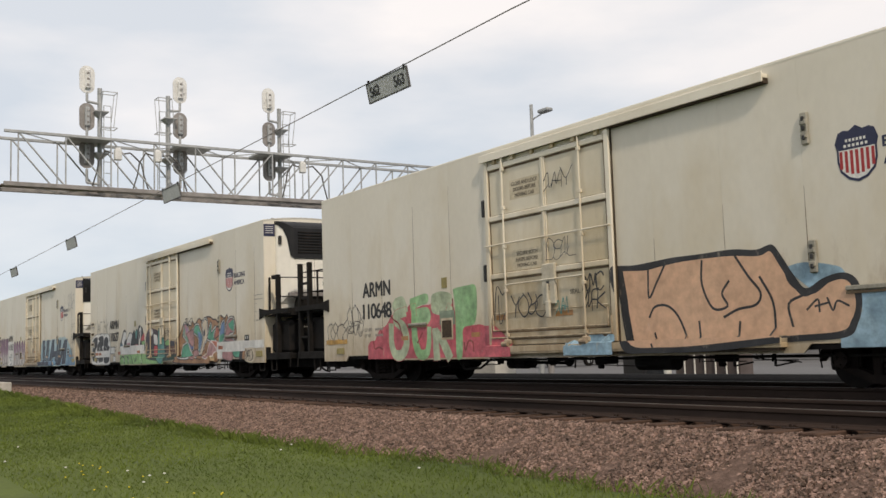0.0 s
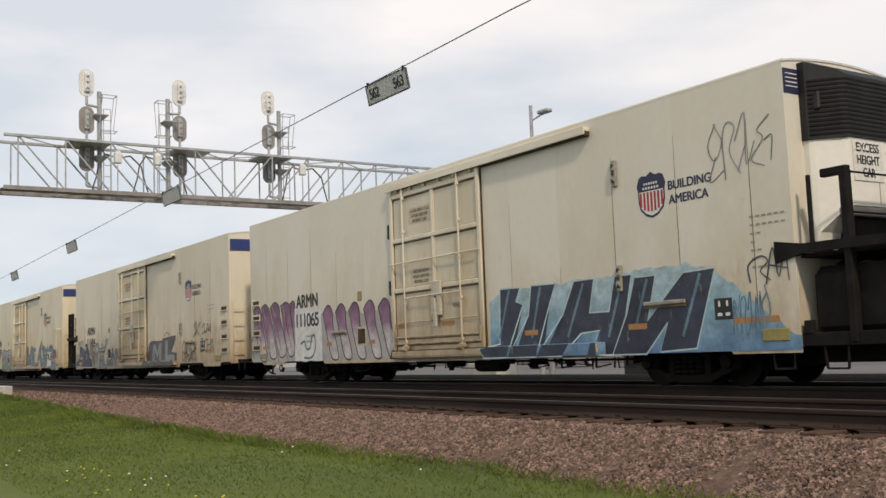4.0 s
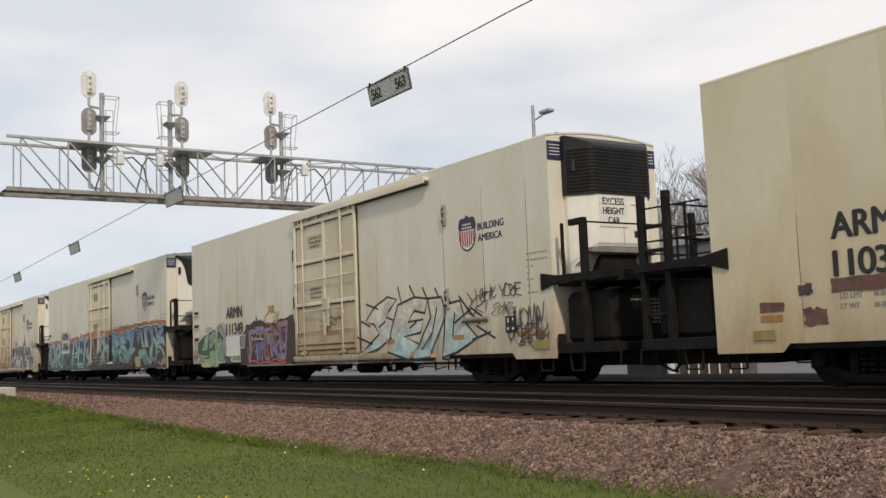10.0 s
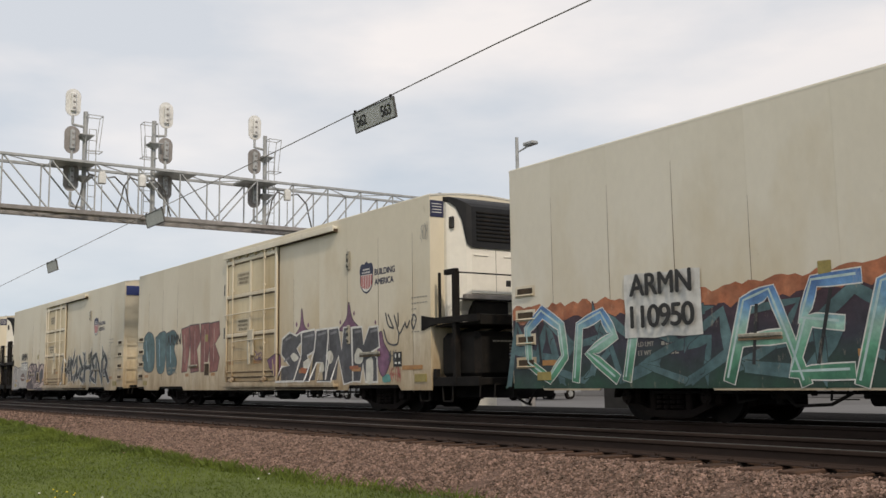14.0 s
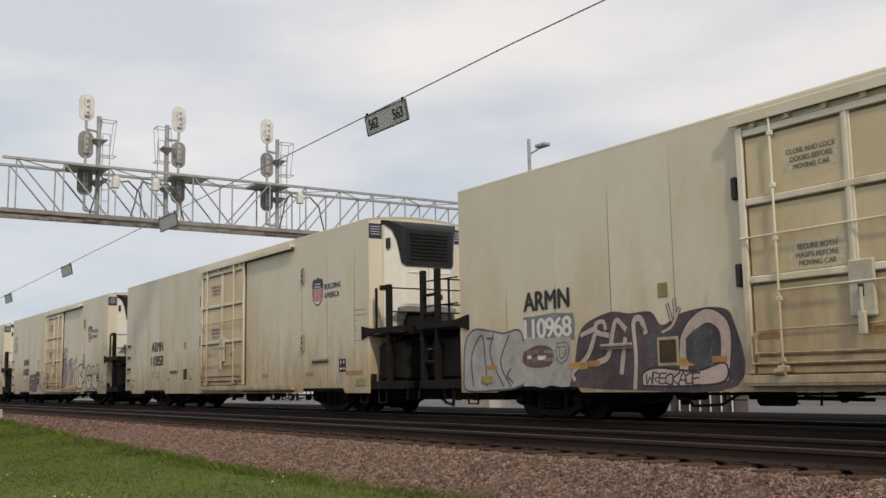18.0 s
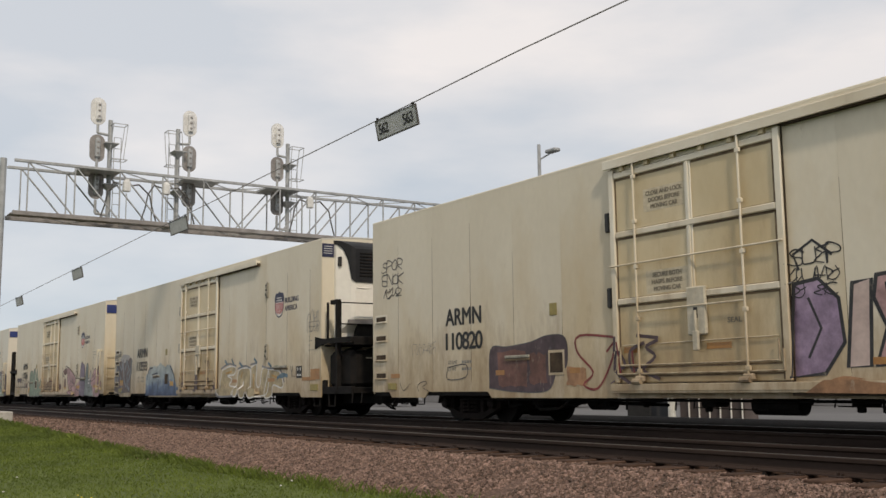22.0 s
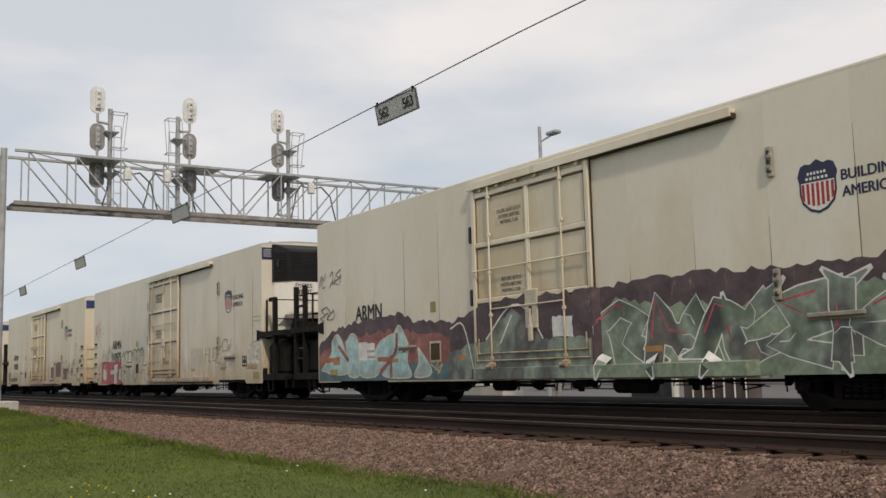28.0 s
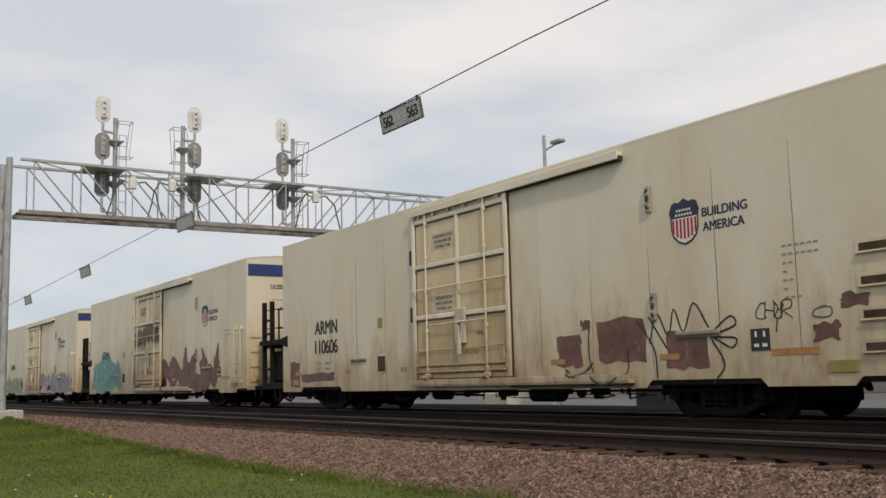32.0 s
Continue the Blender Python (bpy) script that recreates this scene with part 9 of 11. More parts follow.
    s.shape([(6.58, 2.73), (7.34, 2.74), (7.41, 2.04), (7.16, 1.15), (6.63, 1.13)], "rosewood", "dusk", 0.02, "brown letters with dark red edges", sharp=True)
    s.shape([(7.37, 2.71), (8.18, 2.74), (8.26, 2.31), (7.85, 2.02), (8.25, 1.57), (8.07, 1.15), (7.4, 1.11)], "rosewood", "dusk", 0.02, "brown letters with dark red edges", sharp=True)
    s.lines([[(0.97, 2.39), (1.18, 1.62)], [(2.45, 2.37), (2.58, 1.43)], [(3.62, 2.42), (3.73, 1.52)]], "sky", 0.03)
    s.lines([[(5.07, 2.44), (5.16, 1.47)], [(6.04, 2.48), (6.08, 1.44)], [(6.97, 2.52), (6.93, 1.4)], [(7.77, 2.51), (7.73, 1.48)]], "blush", 0.018)
    s.shape([(13.66, 2.05), (13.96, 2.29), (14.06, 2.77), (14.24, 2.26), (14.65, 2.08), (14.5, 1.9)], "plum", "black", 0.012)
    s.shape([(16.16, 2.06), (16.56, 2.34), (16.69, 2.75), (16.88, 2.31), (17.27, 2.03), (16.94, 1.92)], "plum", "black", 0.012)
    s.shape([(12.06, 1.4), (12.7, 1.54), (12.71, 0.95), (12.32, 1.09)], "plum", "black", 0.012)
    s.shape([(18.1, 1.86), (18.29, 1.93), (18.4, 1.66), (18.69, 1.29), (18.37, 0.85), (18.11, 1.16)], "plum", "black", 0.012)
    s.shape([(13.69, 2.34), (13.75, 2.41), (13.81, 2.33), (13.74, 2.27)], "plum", None, 0.030)
    s.shape([(14.39, 2.28), (14.45, 2.35), (14.5, 2.27), (14.44, 2.22)], "plum", None, 0.030)
    s.shape([(16.2, 2.26), (16.25, 2.32), (16.29, 2.25), (16.24, 2.2)], "plum", None, 0.030)
    s.shape([(16.91, 2.45), (16.96, 2.51), (17.0, 2.44), (16.95, 2.39)], "plum", None, 0.030)
    s.shape([(17.96, 2.16), (18.0, 2.22), (18.04, 2.16), (18.0, 2.11)], "plum", None, 0.030)
    s.shape([(12.84, 1.97), (13.32, 2.14), (13.74, 2.03), (14.01, 2.11), (14.06, 1.83), (13.78, 1.68), (14.03, 1.42), (13.92, 0.78), (12.76, 0.77), (12.81, 1.19), (13.31, 1.21), (12.79, 1.53)], "smoke", "white", 0.03, "grey block letters with white outlines", sharp=True)
    s.shape([(14.06, 2.11), (14.83, 2.15), (14.93, 1.78), (14.76, 1.54), (14.4, 1.46), (14.55, 1.2), (14.52, 0.77), (13.92, 0.78), (14.04, 1.5)], "smoke", "white", 0.03, "grey block letters with white outlines", sharp=True)
    s.shape([(14.92, 2.12), (15.55, 2.14), (15.72, 1.51), (15.75, 0.76), (15.3, 0.76), (15.25, 1.25), (14.94, 1.26), (14.83, 0.77), (14.56, 0.77), (14.8, 1.56)], "smoke", "white", 0.03, "grey block letters with white outlines", sharp=True)
    s.shape([(15.62, 2.13), (16.16, 2.14), (16.32, 1.56), (16.42, 2.12), (16.81, 2.1), (16.9, 0.75), (16.43, 0.68), (16.15, 1.39), (16.04, 0.75), (15.75, 0.76)], "smoke", "white", 0.03, "grey block letters with white outlines", sharp=True)
    s.shape([(16.85, 2.09), (17.35, 2.09), (17.43, 1.66), (17.7, 2.06), (18.12, 2.07), (18.19, 1.56), (17.79, 1.45), (18.07, 1.31), (18.09, 0.73), (17.52, 0.74), (17.4, 1.18), (17.27, 0.74), (16.9, 0.75)], "smoke", "white", 0.03, "grey block letters with white outlines", sharp=True)
    s.lines([[(13.08, 1.94), (13.39, 2.0)], [(12.98, 1.34), (13.29, 1.43)], [(14.2, 1.97), (14.76, 2.01)], [(15.02, 1.99), (15.44, 2.03)], [(15.74, 1.99), (16.04, 2.03)], [(16.51, 1.99), (16.73, 2.01)], [(17.01, 1.97), (17.28, 1.99)], [(17.78, 1.95), (18.06, 1.98)]], "grey", 0.03)
    s.shape([(13.37, 1.48), (13.6, 1.56), (13.89, 1.41), (13.59, 1.32)], "milk", None, 0.008)
    s.shape([(14.17, 1.3), (14.52, 1.38), (14.51, 1.15), (14.19, 1.13)], "milk", None, 0.008)
    s.shape([(15.12, 1.18), (15.31, 1.26), (15.37, 1.04), (15.11, 1.02)], "milk", None, 0.008)
    s.shape([(15.45, 1.44), (15.71, 1.56), (15.88, 1.38), (15.69, 1.21)], "milk", None, 0.008)
    s.shape([(16.98, 1.41), (17.15, 1.57), (17.41, 1.44), (17.34, 1.2), (17.02, 1.21)], "milk", None, 0.008)
    s.shape([(17.55, 1.27), (17.86, 1.3), (17.87, 0.74), (17.57, 0.75)], "milk", None, 0.008)
    s.patch(14.00, 14.38, 0.98, 1.14, "rust", 5, 0.020)
    s.patch(16.73, 17.17, 1.05, 1.14, "rust", 6, 0.010)
    s.lines([[(18.48, 2.35), (18.61, 2.05), (18.84, 1.98)], [(18.6, 2.31), (18.84, 1.98)], [(18.87, 2.28), (18.97, 2.07), (19.1, 1.84), (19.31, 2.05)], [(19.04, 2.32), (19.05, 2.02)], [(19.34, 2.09), (19.42, 1.96), (19.54, 2.12)], [(19.62, 2.07), (19.69, 1.92), (19.82, 2.14), (19.71, 2.25), (19.62, 2.09)], [(18.39, 1.97), (18.58, 1.65), (18.99, 1.6), (19.07, 1.84)]], "smoke", 0.022)
    s.tag("5H3", 18.60, 18.94, 1.21, 1.47, "smoke", 0.030, 8)
    s.tag("37", 11.2, 11.7, 1.4, 1.7, "violet", 0.04, 5)
    s.tag("35 26", 18.63, 19.13, 0.74, 1.09, "red", 0.018, 9)
    s.shape([(18.31, 0.83), (18.59, 0.92), (18.7, 0.75), (18.37, 0.72)], "teal", None, 0.030)
    s.tag("5O3", 20.05, 20.32, 3.9, 4.3, "grey", 0.014, 7)

    s = S[8]
    s.shape([(0.1, 0.71), (0.17, 1.54), (0.49, 1.85), (1.09, 1.8), (1.55, 1.73), (2.11, 1.73), (2.24, 0.99), (2.06, 0.66), (1.04, 0.57), (0.26, 0.57)], "haze", "smoke", 0.020, "grey bubble letters with dark outlines")
    s.lines([[(0.45, 0.67), (0.41, 1.31), (0.79, 1.73), (0.89, 1.16), (0.93, 0.67)], [(1.21, 1.78), (1.07, 1.29), (1.51, 0.66)], [(0.97, 1.65), (1.2, 1.64)], [(1.72, 1.68), (1.42, 1.14), (1.73, 0.66)], [(1.75, 1.0), (1.63, 0.87), (1.82, 0.73)]], "smoke", 0.022)
    s.patch(2.21, 3.72, 1.51, 2.03, "grey", 2, 0.020)
    s.patch(2.19, 3.60, 0.65, 1.59, "haze", 3, 0.030)
    s.shape([(2.2, 1.32), (2.63, 1.43), (3.05, 1.35), (3.02, 1.07), (2.5, 1.02), (2.17, 1.12)], "brown", "smoke", 0.012)
    s.stroke([[(3.23, 1.42), (3.48, 1.41), (3.46, 1.19), (3.27, 1.13), (3.23, 1.35)]], "haze", "smoke", 0.060, 0.020, None, True)
    s.patch(2.30, 2.43, 1.18, 1.25, "white", 14, 0.006)
    s.patch(2.62, 2.87, 1.16, 1.24, "white", 15, 0.006)
    s.shape([(3.53, 0.64), (3.7, 1.08), (3.92, 1.7), (4.65, 1.95), (5.16, 1.9), (5.69, 1.89), (5.94, 1.65), (6.41, 1.83), (7.12, 1.87), (7.45, 1.64), (7.45, 0.62), (5.08, 0.57)], "dusk", None, 0.010, "pale pink letters with black edges on a dark blot")
    s.stroke([[(4.56, 1.67), (4.51, 1.79), (4.33, 1.77), (4.32, 1.62), (4.63, 1.54)], [(3.91, 1.58), (4.28, 1.68)], [(4.27, 1.56), (4.07, 1.2), (3.64, 0.9), (3.68, 0.77)]], "blush", "black", 0.090, 0.020, None, True)
    s.stroke([[(5.06, 1.64), (4.86, 1.8), (4.76, 1.65), (4.61, 1.18), (4.34, 1.07)], [(5.05, 1.46), (4.93, 0.87)], [(5.55, 1.55), (5.44, 1.79), (5.27, 1.72), (5.3, 1.16), (5.25, 0.61)]], "blush", "black", 0.100, 0.020, None, True)
    s.lines([[(4.88, 1.71), (4.91, 1.62), (4.82, 1.65)], [(5.46, 1.65), (5.51, 1.59), (5.43, 1.56)], [(4.42, 1.67), (4.47, 1.61)]], "black", 0.012)
    s.stroke([[(6.39, 0.96), (6.44, 1.4), (6.69, 1.66), (6.97, 1.74), (7.24, 1.57), (7.28, 1.25), (7.21, 0.78)]], "blush", "black", 0.200, 0.025, None, True)
    s.stroke([[(5.94, 1.53), (6.17, 1.63), (6.34, 1.9)], [(6.08, 1.98), (6.16, 1.72)], [(6.24, 2.05), (6.24, 1.77)]], "blush", "black", 0.050, 0.012, None, True)
    s.shape([(5.43, 0.64), (5.46, 0.86), (5.82, 0.94), (6.63, 0.87), (7.23, 0.99), (7.21, 0.7), (6.47, 0.63)], "blush", "black", 0.018)
    s.tag("WRECKACE", 5.54, 6.72, 0.65, 0.87, "black", 0.030, 6)
    s.patch(5.58, 6.10, 1.13, 1.52, "smoke", 7, 0.012)
    s.patch(6.20, 6.62, 0.96, 1.09, "ochre", 8, 0.012)
    s.shape([(6.45, 1.4), (6.68, 1.55), (6.92, 1.54), (7.08, 1.31), (7.09, 0.99), (6.5, 1.01)], "smoke", None, 0.030)
    s.patch(3.55, 4.06, 0.96, 1.08, "ochre", 9, 0.010)
    s.piece("6143H5N2", 11.3, 18.6, 0.75, 2.3, "black", "white", 0.11, 0.03, 4, shine="sage", curved=False, wild=1.0, label="black pointed letters with pale outlines")

    s = S[9]
    s.patch(7.6, 8.0, 1.36, 1.42, "tan", 1, 0.01)

    s = S[10]
    s.shape([(12.68, 2.21), (13.1, 2.26), (13.42, 1.95), (13.48, 1.32), (13.14, 0.89), (12.62, 0.84)], "lilac", "black", 0.03, "narrow sprayed letters with black edges", sharp=True)
    s.shape([(13.65, 2.14), (13.95, 2.18), (13.87, 0.98), (13.51, 0.97)], "blush", "black", 0.03, "narrow sprayed letters with black edges", sharp=True)
    s.shape([(14.03, 2.22), (14.48, 2.25), (14.41, 1.89), (14.61, 1.48), (14.42, 1.01), (13.95, 0.98), (14.15, 1.5), (13.97, 1.91)], "rosy", "black", 0.03, "narrow sprayed letters with black edges", sharp=True)
    s.shape([(14.55, 1.96), (15.09, 2.2), (15.27, 2.04), (15.02, 1.93), (14.92, 1.06), (14.59, 1.05), (14.69, 1.87)], "cream", "black", 0.03, "narrow sprayed letters with black edges", sharp=True)
    s.lines([[(12.92, 1.98), (13.11, 1.54), (12.88, 1.13)], [(12.78, 2.42), (12.7, 2.65), (13.04, 2.83), (13.35, 2.59)], [(14.17, 2.1), (14.22, 1.7)], [(14.86, 1.66), (15.21, 1.84), (15.39, 1.63)], [(15.24, 2.32), (15.27, 2.02)]], "black", 0.022, curved=False)
    s.shape([(15.52, 1.77), (15.98, 1.92), (16.36, 1.82), (16.49, 1.57), (16.2, 1.54), (16.0, 1.4), (16.33, 1.31), (16.32, 0.84), (15.78, 0.74), (15.47, 1.02), (15.42, 1.49)], "cream", "black", 0.034, "bubble letters in cream with black outlines")
    s.shape([(16.46, 2.28), (16.7, 2.34), (16.77, 1.76), (17.0, 1.69), (17.07, 1.09), (16.76, 1.1), (16.78, 1.49), (16.66, 1.1), (16.39, 1.11)], "cream", "black", 0.034, "bubble letters in cream with black outlines")
    s.shape([(17.04, 1.54), (17.41, 1.84), (17.84, 1.72), (17.97, 1.33), (17.88, 0.9), (17.49, 0.72), (17.12, 0.92)], "cream", "black", 0.034, "bubble letters in cream with black outlines")
    s.shape([(18.05, 1.74), (18.43, 1.77), (18.45, 1.45), (18.71, 1.46), (18.83, 1.78), (19.07, 1.8), (19.17, 1.35), (19.1, 0.88), (18.8, 0.71), (18.48, 0.84), (18.27, 0.75), (18.1, 1.08)], "cream", "black", 0.034, "bubble letters in cream with black outlines")
    s.lines([[(17.35, 1.49), (17.6, 1.58), (17.72, 1.34), (17.58, 1.11), (17.36, 1.25), (17.35, 1.49)], [(15.77, 1.57), (15.68, 1.15), (15.98, 0.96)], [(18.3, 1.56), (18.34, 1.15)], [(18.95, 1.6), (18.87, 1.13)]], "black", 0.028)
    s.shape([(4.97, 0.74), (5.03, 1.54), (5.59, 1.57), (6.34, 1.63), (6.92, 1.74), (7.44, 1.67), (7.47, 1.15), (7.17, 1.03), (6.88, 0.68), (5.86, 0.66)], "dusk", "smoke", 0.010, "rough dark cover paint")
    s.patch(5.27, 6.24, 0.77, 1.49, "brown", 2, 0.030)
    s.patch(6.34, 6.88, 0.81, 1.40, "brown", 12, 0.040)
    s.patch(7.47, 8.01, 0.77, 1.10, "umber", 3, 0.030)
    s.lines([[(8.9, 1.61), (7.86, 1.69), (7.78, 1.39), (8.21, 1.01), (7.94, 0.78), (8.32, 0.71), (8.67, 1.12), (8.81, 1.52), (8.59, 1.37)]], "maroon", 0.022)
    s.lines([[(8.9, 1.6), (8.86, 0.79), (8.94, 1.35), (9.16, 1.11), (8.93, 0.99), (9.26, 0.8)], [(9.63, 1.48), (9.29, 1.34), (9.33, 1.02), (9.61, 1.09)], [(9.95, 1.51), (9.68, 1.4), (9.89, 1.24), (9.6, 1.02), (9.97, 0.86)], [(9.47, 1.61), (9.96, 1.55)]], "dusk", 0.030)
    s.lines([[(8.95, 1.51), (9.04, 0.95)], [(9.34, 1.34), (9.38, 0.94)]], "maroon", 0.020)
    s.shape([(12.9, 0.62), (13.4, 0.85), (14.2, 0.75), (15.2, 0.9), (15.4, 0.62)], "umber", None, 0.01)
    s.tag("SU5P", 12.65, 13.5, 2.45, 2.75, "black", 0.026, 6)
    s.tag("4U63", 12.65, 13.45, 2.22, 2.45, "black", 0.022, 16)
    s.tag("3 5C", 12.7, 13.4, 2.0, 2.2, "black", 0.022, 7)
    s.tag("SPOR", 0.5, 1.45, 3.6, 3.9, "smoke", 0.026, 8)
    s.tag("ENOK", 0.5, 1.5, 3.25, 3.55, "smoke", 0.026, 9)
    s.tag("147", 0.6, 1.4, 2.95, 3.2, "smoke", 0.026, 10)
    s.tag("2165", 1.9, 2.9, 1.5, 1.8, "grey", 0.010, 11)
    s.tag("V 2", 1.3, 2.6, 0.68, 0.9, "black", 0.016, 17)
    s.lines([[(3.4, 1.2), (4.1, 1.25), (4.1, 0.98), (3.4, 0.94), (3.4, 1.2)]], "smoke", 0.01)

    s = S[11]
    s.shape([(13.01, 1.42), (13.65, 1.53), (14.19, 1.48), (14.07, 1.26), (13.49, 1.24), (13.87, 1.11), (13.67, 0.91), (14.35, 0.83), (14.23, 0.58), (13.1, 0.59), (12.83, 0.94)], "tan", "white", 0.022, "tan sprayed letters with white outlines")
    s.shape([(14.26, 0.58), (14.44, 1.34), (14.98, 1.45), (15.43, 1.35), (15.32, 0.58), (14.87, 0.58), (14.86, 1.04), (14.66, 0.58)], "tan", "white", 0.022, "tan sprayed letters with white outlines")
    s.shape([(15.46, 1.46), (15.91, 1.52), (15.9, 0.94), (16.18, 0.87), (16.37, 1.4), (16.85, 1.32), (16.75, 0.68), (16.23, 0.57), (15.56, 0.58)], "tan", "white", 0.022, "tan sprayed letters with white outlines")
    s.shape([(16.85, 1.38), (17.62, 1.29), (17.9, 0.96), (17.78, 0.81), (17.18, 0.89), (17.07, 0.58), (16.51, 0.57)], "tan", "white", 0.022, "tan sprayed letters with white outlines")
    s.lines([[(12.89, 1.47), (13.58, 1.62), (14.23, 1.54)], [(14.37, 1.44), (14.99, 1.52), (15.43, 1.44)], [(15.43, 1.55), (15.93, 1.59)], [(16.34, 1.48), (16.88, 1.4), (17.65, 1.37), (17.98, 0.98)], [(12.83, 0.91), (12.98, 0.57), (14.37, 0.57)]], "grey", 0.03)
    s.lines([[(13.26, 1.73), (13.46, 1.6)], [(13.86, 1.76), (14.0, 1.61)], [(14.51, 1.63), (14.77, 1.51)], [(15.73, 1.72), (15.93, 1.6)], [(16.82, 1.56), (17.03, 1.45)], [(17.72, 1.13), (18.19, 1.18)]], "slate", 0.045)
    s.lines([[(13.35, 1.31), (13.84, 1.36)], [(14.67, 1.16), (14.77, 1.32)], [(15.7, 1.24), (15.7, 0.81)], [(17.09, 1.19), (17.58, 1.1)]], "ochre", 0.03)
    s.shape([(0.05, 1.16), (0.18, 1.44), (0.51, 2.0), (1.3, 2.13), (1.87, 2.14), (2.44, 2.18), (2.57, 2.11), (2.46, 0.71), (0.59, 0.68), (0.07, 0.81)], "umbra", None, 0.010, "grey arrows over a brown sprayed ground", sharp=True)
    s.shape([(0.84, 2.14), (1.32, 2.32), (1.89, 2.31), (2.3, 2.22), (1.99, 2.04), (1.36, 1.98)], "haze", None, 0.030)
    s.stroke([[(0.23, 1.01), (0.15, 1.3), (0.58, 2.02), (1.14, 1.64), (1.27, 2.08), (1.55, 1.21), (1.81, 0.96)], [(1.23, 0.73), (1.05, 1.23), (0.67, 1.7), (0.51, 1.03)], [(1.65, 1.69), (1.87, 2.05), (2.28, 1.64), (1.94, 1.48), (1.99, 0.98), (2.3, 0.82)], [(2.57, 2.03), (2.47, 1.53), (2.16, 1.18)]], "grey", "dusk", 0.150, 0.03, "pewter", False)
    s.patch(0.94, 1.36, 1.02, 1.24, "ochre", 3, 0.010)
    s.patch(1.05, 1.25, 0.79, 0.93, "ochre", 4, 0.030)
    s.tag("DRSEX", 0.07, 0.63, 2.12, 2.30, "smoke", 0.020, 5)
    s.tag("HOUR", 0.65, 1.08, 2.23, 2.51, "smoke", 0.022, 6)
    s.patch(7.9, 8.3, 0.62, 0.95, "ochre", 14, 0.05)
    s.drips(12.8, 17.5, 0.62, 1.0, "brown", 18, 9)
    s.lines([[(17.5, 1.1), (17.9, 1.2), (18.2, 1.15)]], "slate", 0.05)
    s.patch(17.25, 18.2, 1.37, 1.47, "sage", 15, 0.01)
    s.tag("YU", 18.4, 18.75, 1.1, 1.45, "smoke", 0.02, 5)
    s.patch(19.75, 20.3, 1.02, 1.32, M_AMBER, 6, 0.01)
    for k, (x, w, z) in enumerate(((9.35, 0.16, 1.45), (10.75, 0.22, 2.0), (11.85, 0.20, 1.75), (12.5, 0.16, 1.2))):
        s.patch(x - w * 0.6, x + w * 0.6, 0.72, 0.72 + (z - 0.72) * 0.45, "dusk", 40 + k, 0.07, "dark grease smear at the foot of the door")
        s.patch(x - w * 0.3, x + w * 0.35, 0.9, z, "umbra", 50 + k, 0.06, "dark grease smear at the foot of the door")
    s.tag("2O34", 19.55, 20.3, 2.3, 3.0, "grey", 0.018, 8)
    s.field([(4.6, 1.2), (4.9, 1.62), (5.4, 1.72), (7.4, 1.78), (7.9, 1.6), (8.2, 1.25), (8.5, 0.8)], 0.58, "pool", 0.10, 2)
    s.lines([[(4.75, 1.2), (5.0, 1.6), (5.5, 1.68)], [(5.4, 1.4), (6.1, 1.45)], [(5.5, 1.1), (5.6, 0.7)], [(6.2, 1.2), (6.15, 0.7)], [(7.4, 1.4), (7.5, 0.8)], [(7.6, 1.7), (8.1, 1.3), (8.2, 0.8)]], "navy", 0.03)
    s.patch(7.6, 8.0, 0.95, 1.12, "ochre", 3, 0.03)

    s = S[12]
    s.patch(0.7, 1.9, 1.4, 1.65, "dusk", 1, 0.08)
    s.shape([(4.21, 0.58), (4.28, 1.57), (4.46, 1.91), (4.84, 2.01), (5.2, 1.87), (5.29, 1.43), (5.22, 0.57)], "sage", "smoke", 0.022, "grey-green tall letters with dark outlines")
    s.shape([(5.28, 0.57), (5.32, 1.86), (5.47, 2.07), (5.68, 2.11), (5.85, 1.9), (5.83, 1.41), (5.84, 0.57)], "sage", "smoke", 0.022, "grey-green tall letters with dark outlines")
    s.shape([(5.86, 0.57), (5.99, 1.61), (6.25, 2.08), (6.44, 1.7), (6.78, 1.27), (6.93, 0.57)], "sage", "smoke", 0.022, "grey-green tall letters with dark outlines")
    s.shape([(6.84, 0.57), (6.96, 1.26), (7.31, 1.56), (7.47, 1.92), (7.65, 1.5), (7.84, 0.96), (7.82, 0.57)], "sage", "smoke", 0.022, "grey-green tall letters with dark outlines")
    s.lines([[(4.42, 0.58), (4.49, 1.48), (4.77, 1.75), (4.99, 1.57)], [(5.47, 0.57), (5.55, 1.66)], [(6.2, 0.68), (6.27, 1.62)], [(6.56, 0.57), (6.41, 1.3)], [(7.22, 0.57), (7.35, 1.27)], [(7.59, 0.67), (7.52, 1.27)]], "smoke", 0.02)
    s.patch(5.74, 6.25, 1.02, 1.42, "smoke", 4, 0.01)
    s.lines([[(0.38, 0.78), (0.33, 1.3), (0.72, 1.58), (1.04, 1.35), (0.87, 0.78)], [(1.03, 0.78), (0.98, 1.37), (1.3, 1.59), (1.61, 1.35), (1.5, 0.83)], [(1.6, 0.77), (1.66, 1.43), (2.02, 1.54), (2.21, 1.26), (1.96, 0.95)], [(2.15, 0.77), (2.21, 1.34), (2.56, 1.5), (2.84, 1.25), (2.64, 0.76)], [(2.78, 0.76), (2.93, 1.34), (3.31, 1.52), (3.62, 1.32), (3.47, 0.81)], [(3.6, 0.75), (3.8, 1.32), (4.15, 1.35), (4.22, 1.03), (3.96, 0.69)], [(0.44, 1.1), (3.79, 1.08)]], "black", 0.024)
